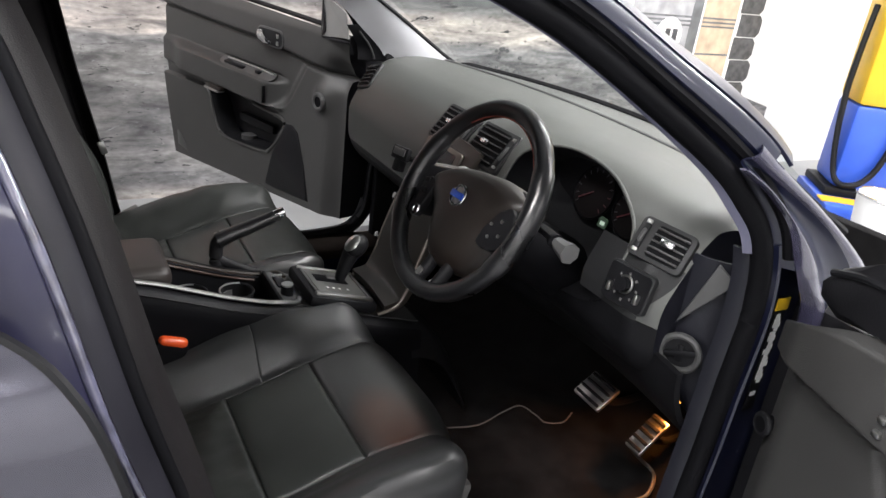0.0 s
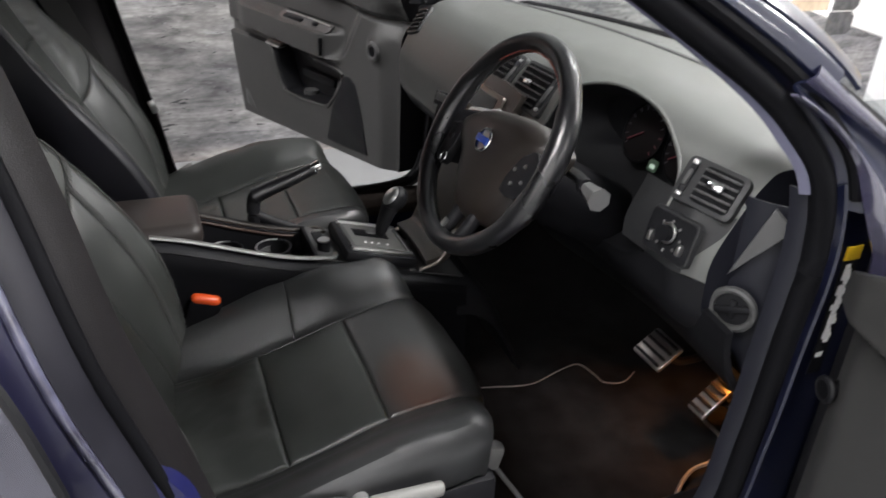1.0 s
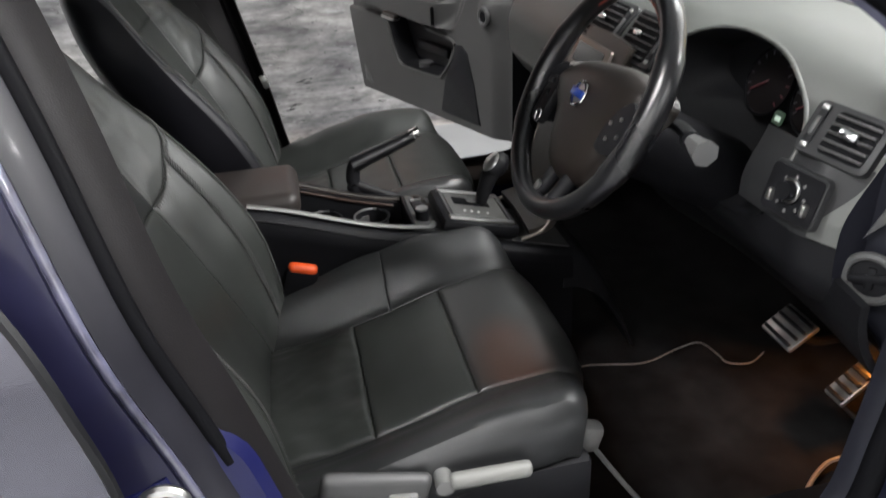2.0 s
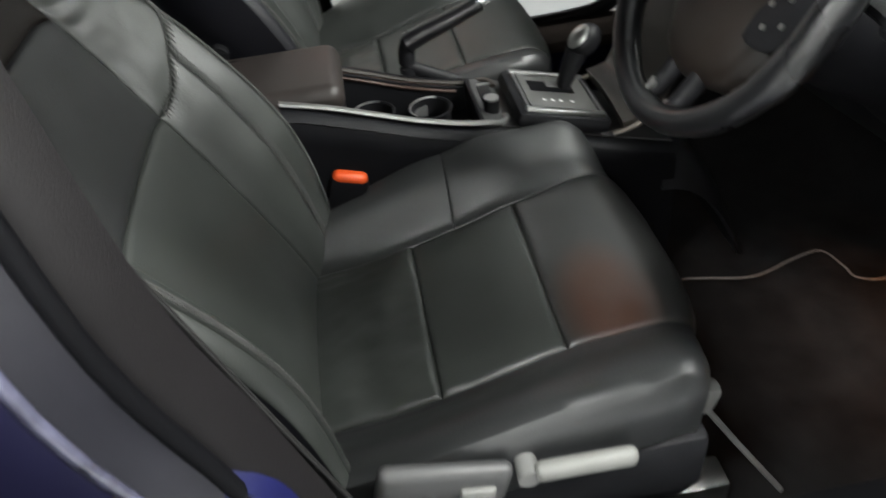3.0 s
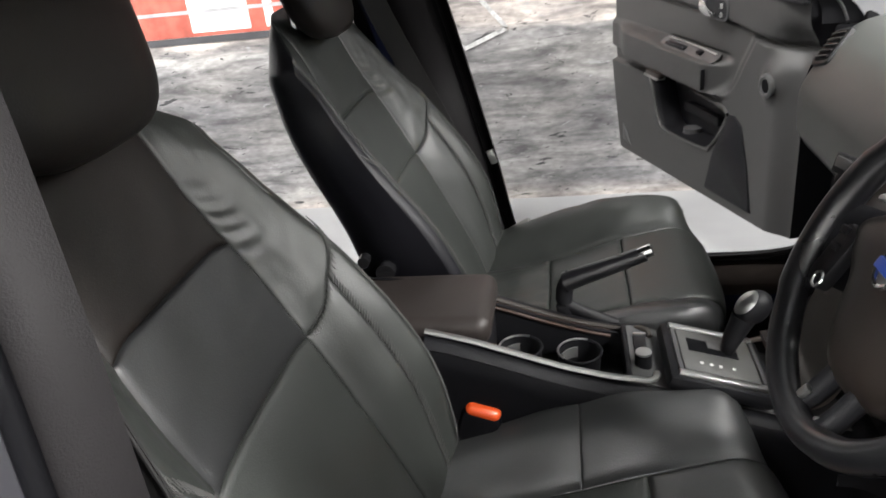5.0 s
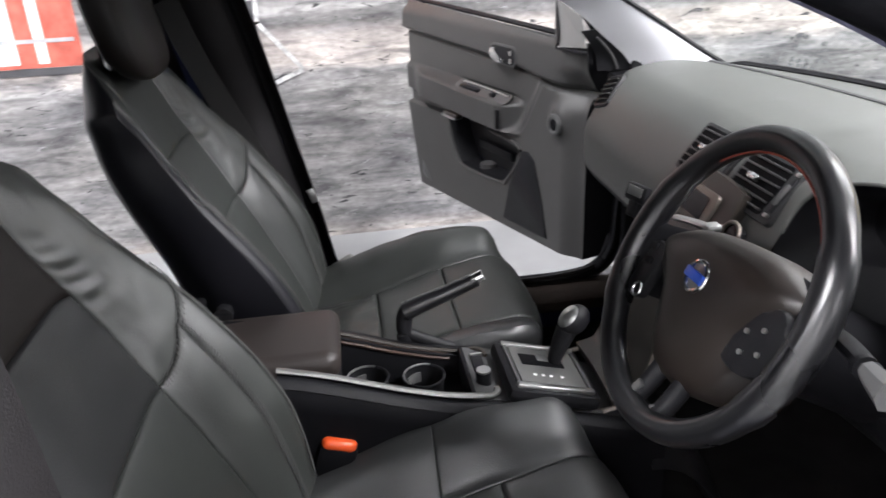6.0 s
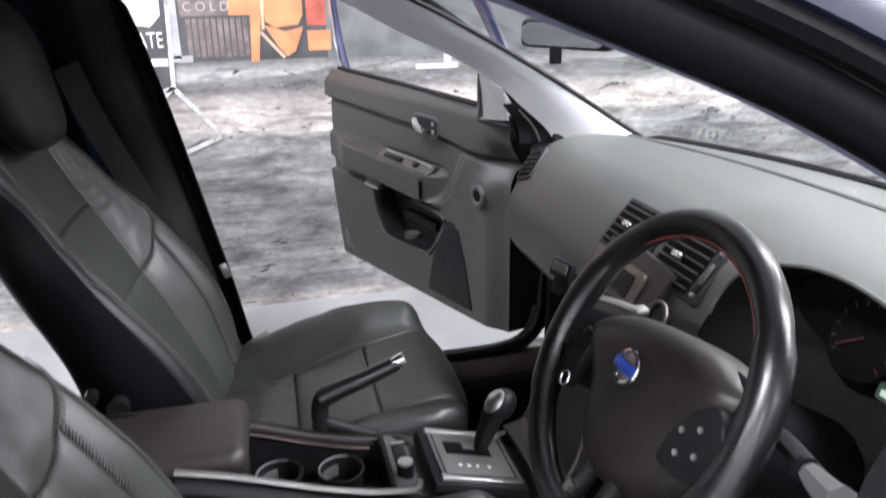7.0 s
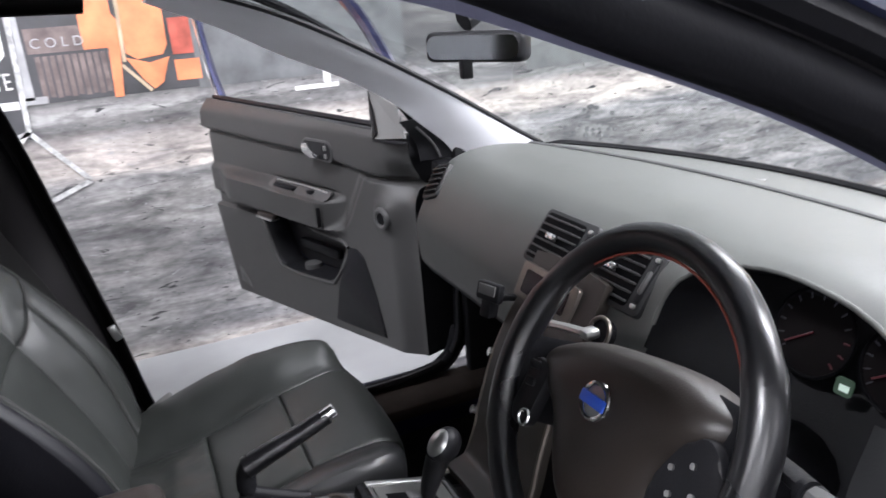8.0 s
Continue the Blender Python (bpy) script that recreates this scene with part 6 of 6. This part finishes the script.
part("airbag_cover", hub, BROWNTRIM, wheel, "black padded cover with a painted brown cast")
for k in (-1, 1):
    part("spoke", tube([mw @ Vector((0.085 * k, 0.0, -0.006)), mw @ Vector((0.125 * k, -0.006, 0.0)), mw @ Vector((0.156 * k, -0.008, 0.016))], 0.044, 6, 12, flat=(0.22, 1.0), up=tuple(mw.to_3x3() @ Vector((0, 1, 0)))), DARK, wheel)
    part("lower_spoke", tube([mw @ Vector((0.024 * k - 0.004, -0.09, -0.004)), mw @ Vector((0.024 * k - 0.006, -0.130, 0.004)), mw @ Vector((0.026 * k - 0.006, -0.152, 0.014))], 0.014, 6, 10, flat=(0.8, 0.8)), DARK, wheel)
    part("spoke_insert", box(None, (0.010, 0.030 if k < 0 else 0.018, 0.006), 0.002, mw @ Matrix.Translation((0.0235 * k - 0.006, -0.142 - 0.005 * (k > 0), 0.017)) @ Matrix.Rotation(radians(24 * k), 4, "Z")), SILVER, wheel, "bright metal insert")
    if k > 0:
        pad_line = [(q.x, q.y) for q in smooth_line([(-0.036, -0.034, 0), (0.018, -0.036, 0), (0.034, -0.016, 0), (0.028, 0.016, 0), (0.008, 0.032, 0), (-0.016, 0.014, 0)], 4, True)]
        pad = part("switch_pad", plate(pad_line, 0.014, mw @ Matrix.Translation((0.106, -0.022, 0.021)), 0.004), RUBBER, wheel, "black switch pad")
        for bx_, by_ in ((-0.016, 0.000), (0.004, 0.008), (-0.012, -0.020), (0.010, -0.014)):
            part("button", tube([mw @ Vector((0.106 + bx_, -0.022 + by_, 0.020)), mw @ Vector((0.106 + bx_, -0.022 + by_, 0.0232))], 0.0028, 1, 8), SILVER, pad)
    else:
        pad = part("switch_pad", plate(rounded(0.034, 0.074, 0.014), 0.014, mw @ Matrix.Translation((-0.116, -0.020, 0.020)) @ Matrix.Rotation(radians(-14), 4, "Z"), 0.004), RUBBER, wheel, "black switch pad")
        for by_ in (0.010, 0.028):
            part("button", box(None, (0.016, 0.009, 0.004), 0.002, mw @ Matrix.Translation((-0.116, -0.020 + by_, 0.0215))), DARK, pad)
        part("button_ring", ring(0.008, 0.0018, mw @ Matrix.Translation((-0.108, -0.046, 0.022)), 16, 6), CHROME, pad)
part("rim_piping", tube([mw @ Vector((0.1425 * math.cos(radians(a)), 0.1425 * math.sin(radians(a)), 0.022)) for a in range(-5, 125, 6)], 0.0014, 0, 5), PIPING, wheel, "dull red piping")
em = mw @ Matrix.Translation((-0.010, 0.0, 0.026))
badge = part("badge", plate(disc(0.018, 24), 0.006, em, 0.001), SILVER, wheel, "round bright badge with a blue bar")
part("badge_ring", ring(0.0165, 0.0028, em), CHROME, badge)
part("badge_bar", box(None, (0.034, 0.011, 0.004), 0.001, em @ Matrix.Rotation(radians(-8), 4, "Z") @ Matrix.Translation((0, 0, 0.003))), BLUE, badge)
part("column", tube([mw @ Vector((0, -0.01, -0.03)), mw @ Vector((0, -0.02, -0.10)), mw @ Vector((0, -0.02, -0.24))], 0.065, 4, 16, flat=(1, 0.85)), SEAL, wheel, "black column shroud")
for k, end in ((-1, 0.165), (1, 0.186)):
    dip = 0.013 if k > 0 else 0.0
    st = part("stalk", tube([mw @ Vector((0.05 * k, 0.0, -0.055)), mw @ Vector((0.11 * k, 0.008, -0.05)), mw @ Vector(((end - 0.016) * k, 0.004 - 0.7 * dip, -0.044))], 0.008, 6, 8, flat=(1.4, 0.8)), DARK, wheel, "control stalk")
    part("stalk_collar", tube([mw @ Vector(((end - 0.030) * k, 0.004 - 0.6 * dip, -0.044)), mw @ Vector(((end - 0.024) * k, 0.004 - 0.7 * dip, -0.043))], 0.0115, 1, 12), DARK, st)
    part("stalk_tip", tube([mw @ Vector(((end - 0.022) * k, 0.004 - 0.7 * dip, -0.043)), mw @ Vector(((end - 0.004) * k, 0.003 - dip, -0.042)), mw @ Vector(((end + 0.014) * k, 0.002 - 1.25 * dip, -0.041))], 0.008, 4, 7, ends=(0.009, 0.0165)), SPEAKERGREY, st, "grey faceted stalk tip")

key = thing("ignition_key", tuple(mw @ Vector((-0.06, 0.05, -0.05))), "bright metal key in the column lock", "key")
part("blade", tube([(0.492, -0.140, 0.912), (0.495, -0.18, 0.921), (0.498, -0.214, 0.927)], 0.0065, 4, 8, flat=(1, 0.7)), SILVER, key)
part("head", box(None, (0.020, 0.018, 0.012), 0.005, Matrix.Translation((0.499, -0.222, 0.929))), SILVER, key)

# ---- centre console ----
console = thing("centre_console", (0.1, 0, 0.30), "black centre console with aluminium rails and two cup holders", "console")
CZ = spline([-0.28, -0.06, 0.046, 0.125, 0.20, 0.245, 0.30, 0.41, 0.52], [0.74, 0.716, 0.684, 0.656, 0.636, 0.629, 0.612, 0.580, 0.55])


def console_side(k):
    """One flank: it swells a little towards the floor and rolls over at the shoulder."""
    def f(u, v):
        x = -0.28 + 0.80 * u
        top = CZ(x) - 0.012
        y = 0.112 - 0.010 * v - 0.016 * step(0.90, 1.0, v) ** 2
        return Vector((x, k * y - 0.008, 0.30 + (top - 0.30) * v ** 0.8))
    return f


for k in (-1, 1):
    part("flank", thick(grid(console_side(k), 24, 24), 0.004), SEAL, console, "black plastic console flank")
    part("shoulder", thick(grid(lambda u, v, k=k: Vector((-0.06 + 0.58 * u, k * (0.076 + 0.020 * v) - 0.008, CZ(-0.06 + 0.58 * u) - 0.010 - 0.010 * v ** 2.5)), 20, 6), 0.003), DARK, console)
    part("rail", tube([(x, k * 0.075 - 0.008, CZ(x) - (0.014 if k > 0 else 0.003)) for x in (-0.06, 0.0, 0.046, 0.085, 0.125, 0.165, 0.20, 0.232)] + [(0.250, k * 0.070 - 0.008, CZ(0.25) - 0.006), (0.261, k * 0.060 - 0.008, CZ(0.26) - 0.004), (0.263, k * 0.048 - 0.008, CZ(0.262) - 0.005)], 0.0055 if k < 0 else 0.0045, 3, 8, flat=(1.0, 0.75)), RAIL if k < 0 else STACKTRIM, console, "brushed aluminium rail" if k < 0 else "dull brown tray edge")
    part("tray_wall", thick(grid(lambda u, v, k=k: Vector((-0.06 + 0.29 * u, k * 0.070 - 0.008, 0.570 + (CZ(-0.06 + 0.29 * u) - 0.575 - (0.012 if k > 0 else 0.0)) * v)), 14, 4), 0.006), DARK, console)
part("top_plate", thick(grid(lambda u, v: Vector((0.222 + 0.30 * u, -0.083 + 0.150 * v, CZ(0.222 + 0.30 * u) - 0.008)), 14, 6), 0.012), GREYPLASTIC, console, "dark grey console top")
part("nose", thick(grid(lambda u, v: Vector((0.50 + 0.16 * u, (v - 0.5) * 0.22 - 0.008, 0.30 + 0.245 * (1 - u ** 2.2) * (1 - (2 * v - 1) ** 8 * 0.3))), 10, 14), 0.006), DARK, console)
arm = part("armrest", box((-0.105, 0.022, 0.688), (0.27, 0.165, 0.048), 0.022, segs=5), ARMLEATHER, console, "brown-black padded armrest lid")
part("armrest_box", box((-0.10, 0.012, 0.635), (0.25, 0.15, 0.075), 0.012), RUBBER, console)
part("cup_tray", box((0.09, -0.008, 0.572), (0.30, 0.135, 0.012), 0.004), RUBBER, console)
part("tray_end", box(None, (0.008, 0.136, 0.060), 0.003, Matrix.Translation((0.224, -0.008, 0.600))), DARK, console)
for xx in (0.066, 0.155):
    zc = 0.630 if xx < 0.1 else 0.622
    cup = part("cup_holder", thick(grid(lambda u, v, xx=xx, zc=zc: Vector((xx + (0.030 + 0.003 * v) * math.cos(6.28319 * u), -0.002 + (0.030 + 0.003 * v) * math.sin(6.28319 * u), 0.5815 + (zc - 0.5815) * v)), 32, 4), 0.003), RUBBER, console, "black cup holder")
    part("cup_ring", ring(0.033, 0.0024, Matrix.Translation((xx, -0.002, zc))), DARK, cup)
    part("cup_floor", plate(disc(0.030), 0.002, Matrix.Translation((xx, -0.002, 0.5835))), BROWNTRIM, cup)
    part("cup_lip", tube([(xx + 0.032 * math.cos(radians(a)), -0.002 + 0.032 * math.sin(radians(a)), zc + 0.0015) for a in range(65, 226, 10)], 0.0018, 2, 8), SILVER, cup, "bright cup holder lip")
    # pale arc paints the lit side of the cup's inner wall
    part("cup_lit_wall", thick(grid(lambda u, v, xx=xx, zc=zc: Vector((xx + 0.028 * math.cos(radians(95 + 85 * u)), -0.002 + 0.028 * math.sin(radians(95 + 85 * u)), 0.594 + (zc - 0.604) * v)), 10, 3), 0.002), SPEAKERGREY, cup, "pale grey arc painting the cup's lit wall")
part("tray_strip", thick(grid(lambda u, v: Vector((-0.055 + 0.26 * u, 0.052 + 0.014 * v, CZ(-0.055 + 0.26 * u) - 0.022 + 0.006 * v)), 14, 3), 0.003), STRIPBROWN, console, "dull brown strip along the tray")
part("coin_slot", box(None, (0.018, 0.045, 0.004), 0.001, Matrix.Translation((0.246, 0.012, CZ(0.246) - 0.005))), RUBBER, console)
part("slot_trim", box(None, (0.020, 0.005, 0.005), 0.001, Matrix.Translation((0.247, 0.037, CZ(0.246) - 0.003))), SILVER, console)
socket = part("socket", tube([(0.246, -0.036, 0.612), (0.246, -0.036, 0.640)], 0.0125, 1, 16), DARK, console, "dark socket with a bright cap")
part("socket_cap", tube([(0.246, -0.036, 0.638), (0.246, -0.036, 0.643)], 0.0115, 1, 16), SILVER, socket)
mg = Matrix.Translation((0.346, -0.022, 0.610)) @ Matrix.Rotation(radians(15), 4, "Y")
gate = part("shift_base", box(None, (0.150, 0.148, 0.026), 0.010, mg), DARK, console, "raised selector surround")
for yy in (0.060, -0.060):
    part("shift_frame", box(None, (0.126, 0.0125, 0.009), 0.003, mg @ Matrix.Translation((0.0, yy, 0.014))), SILVER, gate, "bright aluminium selector bar")
for xx in (-0.058, 0.060):
    part("shift_frame", box(None, (0.0075, 0.120, 0.006), 0.0025, mg @ Matrix.Translation((xx, 0, 0.0135))), GREYPLASTIC, gate)
part("shift_plate", box(None, (0.108, 0.112, 0.006), 0.002, mg @ Matrix.Translation((0.001, 0, 0.0125))), SHIFTMETAL, gate, "satin metal selector plate")
part("shift_slot", box(None, (0.074, 0.034, 0.004), 0.002, mg @ Matrix.Translation((-0.004, 0.016, 0.0145))), SEAL, gate)
part("shift_slide", box(None, (0.030, 0.020, 0.004), 0.002, mg @ Matrix.Translation((0.004, 0.024, 0.0165))), SPEAKERGREY, gate)
for i in range(4):
    part("shift_mark", box(None, (0.0045, 0.0048, 0.0012), 0, mg @ Matrix.Translation((-0.026 + 0.0135 * i + (0.005 if i == 3 else 0), -0.028, 0.0158))), WHITEPRINT, gate)
lever = part("selector", tube([(0.366, -0.004, 0.612), (0.373, -0.006, 0.642), (0.388, -0.009, 0.684)], 0.012, 6, 12, ends=(0.0085, 0.0185)), RUBBER, console, "black gear selector")
part("collar", tube([(0.366, -0.004, 0.614), (0.3685, -0.004, 0.624)], 0.0100, 1, 14), CHROME, lever)


KNOB = Vector((0.398, -0.010, 0.697))


def knob_shape(grow):
    def f(u, v):
        c, q = math.cos(math.pi * (v - 0.5)), math.sin(math.pi * (v - 0.5))
        d = Vector((c * math.cos(6.28319 * u), c * math.sin(6.28319 * u), q))
        return KNOB + grow * Vector((0.025 * d.x, 0.021 * d.y, 0.025 * d.z + 0.006 * d.x))
    bm = grid(f, 28, 20)
    bmesh.ops.remove_doubles(bm, verts=bm.verts, dist=1e-5)
    return bm


part("knob", knob_shape(1.0), RUBBER, lever, "black knob with bright cap")
cap_turn = Vector((0, 0, 1)).rotation_difference(Vector((-0.62, -0.25, 0.74))).to_matrix()


def knob_cap(u, v):
    d = cap_turn @ Vector((math.sin(0.80 * v) * math.cos(6.28319 * u), math.sin(0.80 * v) * math.sin(6.28319 * u), math.cos(0.80 * v)))
    return KNOB + 1.025 * Vector((0.025 * d.x, 0.021 * d.y, 0.025 * d.z + 0.006 * d.x))


part("knob_cap", grid(knob_cap, 32, 10), SILVER, lever, "bright cap")
brake = thing("handbrake", (0.10, 0.078, 0.58), "black handbrake lever pulled up, chrome button", "handbrake")
part("arm", tube([(0.150, 0.083, 0.706), (0.137, 0.083, 0.688), (0.134, 0.083, 0.655), (0.138, 0.084, 0.628)], 0.014, 6, 10, flat=(0.8, 1.0)), RUBBER, brake, "black lever arm")
part("foot", tube([(0.136, 0.084, 0.655), (0.165, 0.085, 0.638), (0.215, 0.088, 0.612)], 0.011, 6, 10, flat=(0.9, 1.0)), RUBBER, brake)
part("grip", tube([(0.138, 0.082, 0.696), (0.165, 0.080, 0.708), (0.21, 0.076, 0.726), (0.258, 0.072, 0.747)], 0.015, 6, 12, ends=(0.0165, 0.0120)), RIMLEATHER, brake)
part("button", tube([(0.250, 0.0715, 0.746), (0.268, 0.070, 0.754)], 0.010, 2, 10), CHROME, brake, "chrome release button")
part("gaiter", box((0.12, 0.088, 0.598), (0.16, 0.05, 0.02), 0.008), DARK, brake)

# ---- pedals, cable, lamp ----
def pedal(name, at, w, h, rows, pitch, yaw, label):
    p = thing(name, at, label, "pedal", "pedals")
    m = Matrix.Translation(at) @ Matrix.Rotation(radians(yaw), 4, "Z") @ Matrix.Rotation(radians(pitch), 4, "Y")
    part("plate", box(None, (h, w, 0.010), 0.004, m), SILVER, p, "brushed aluminium plate")
    for i in range(rows):
        part("rubber_strip", box(None, (h / rows * 0.42, w * 0.86, 0.006), 0.002, m @ Matrix.Translation((h * ((i + 0.5) / rows - 0.5), 0, 0.007))), RUBBER, p)
    part("arm", tube([m @ Vector((0, 0, -0.004)), m @ Vector((h * 0.3, 0, -0.07)), m @ Vector((h * 1.2, 0, -0.12))], 0.009, 4, 8), RUBBER, p)
    return p


pedal("brake_pedal", (0.870, -0.300, 0.427), 0.085, 0.068, 4, -38, 0, "aluminium brake pedal with black rubber strips")
pedal("accelerator_pedal", (0.902, -0.437, 0.402), 0.045, 0.092, 5, -42, 0, "narrow aluminium accelerator pedal with rubber strips")
data = bpy.data.lights.new("footwell_light", "SPOT")
data.spot_size, data.spot_blend = radians(115), 0.6
data.energy, data.color, data.shadow_soft_size = 3.6, (1.0, 0.33, 0.05), 0.015
new("footwell_light", data).matrix_world = look((0.93, -0.455, 0.492), (0.885, -0.43, 0.36))
lamp_case = thing("footwell_lamp", (0.93, -0.47, 0.50), "small amber footwell lamp", "lamp")
part("lens", box((0.93, -0.455, 0.50), (0.02, 0.03, 0.008), 0.002), AMBER, lamp_case)
cable = thing("charging_cable", (0.75, -0.2, 0.31), "thin pale charging cable lying on the carpet", "cable")
part("cord", tube([(0.40, -0.20, 0.308), (0.52, -0.165, 0.309), (0.57, -0.17, 0.309), (0.65, -0.186, 0.309), (0.734, -0.162, 0.309), (0.785, -0.156, 0.309), (0.800, -0.20, 0.309), (0.805, -0.23, 0.309), (0.845, -0.243, 0.309), (0.89, -0.22, 0.309)], 0.0017, 8, 6), CREAM, cable)
part("cord", tube([(0.90, -0.40, 0.345), (0.93, -0.41, 0.312), (0.926, -0.46, 0.310), (0.871, -0.503, 0.310), (0.817, -0.512, 0.310), (0.76, -0.545, 0.310), (0.70, -0.60, 0.310)], 0.004, 8, 6), CREAM, cable)
# ---- mirror and jamb sticker ----
rear_mirror = thing("rear_view_mirror", (0.47, 0.02, 1.22), "black rear-view mirror hung from the screen", "mirror")
mm = frame_at((0.470, -0.004, 1.235), (0.75, -1, -0.03), (0.02, 0, 1))
part("case", box(None, (0.132, 0.036, 0.03), 0.009, mm @ Matrix.Translation((0.020, -0.004, 0)), segs=3), RUBBER, rear_mirror)
part("glass", plate(rounded(0.122, 0.028, 0.012), 0.002, mm @ Matrix.Translation((0.020, -0.004, 0.0165))), MIRROR, rear_mirror)
part("stem", tube([(0.475, 0.0, 1.26), (0.53, 0.01, 1.285), (0.57, 0.02, 1.275)], 0.014, 4, 8), RUBBER, rear_mirror)
part("switch", box((0.466, -0.018, 1.206), (0.014, 0.014, 0.024), 0.003), RUBBER, rear_mirror)
sticker = thing("jamb_sticker", (0.70, -0.76, 0.70), "black tyre pressure strip with a yellow tab and white print", "sticker")
mj = frame_at((0.776, -0.7085, 0.786), (1, 0, 0), (-0.03, 0, 1))
part("strip", box(None, (0.024, 0.20, 0.002), 0.0005, mj), RUBBER, sticker)
part("tab", box(None, (0.026, 0.020, 0.003), 0.0005, mj @ Matrix.Translation((0, 0.088, 0.001))), YELLOW, sticker, "yellow tab")
for i in range(17):
    part("print_bar", box(None, (0.008 + 0.0035 * ((i * 7) % 3), 0.0062 + 0.0012 * (i % 3), 0.001), 0, mj @ Matrix.Translation((0.0012 * ((i * 5) % 4 - 1.5), 0.068 - (0.0076 * i if i < 16 else 0.137), 0.0015))), WHITEPRINT, sticker)
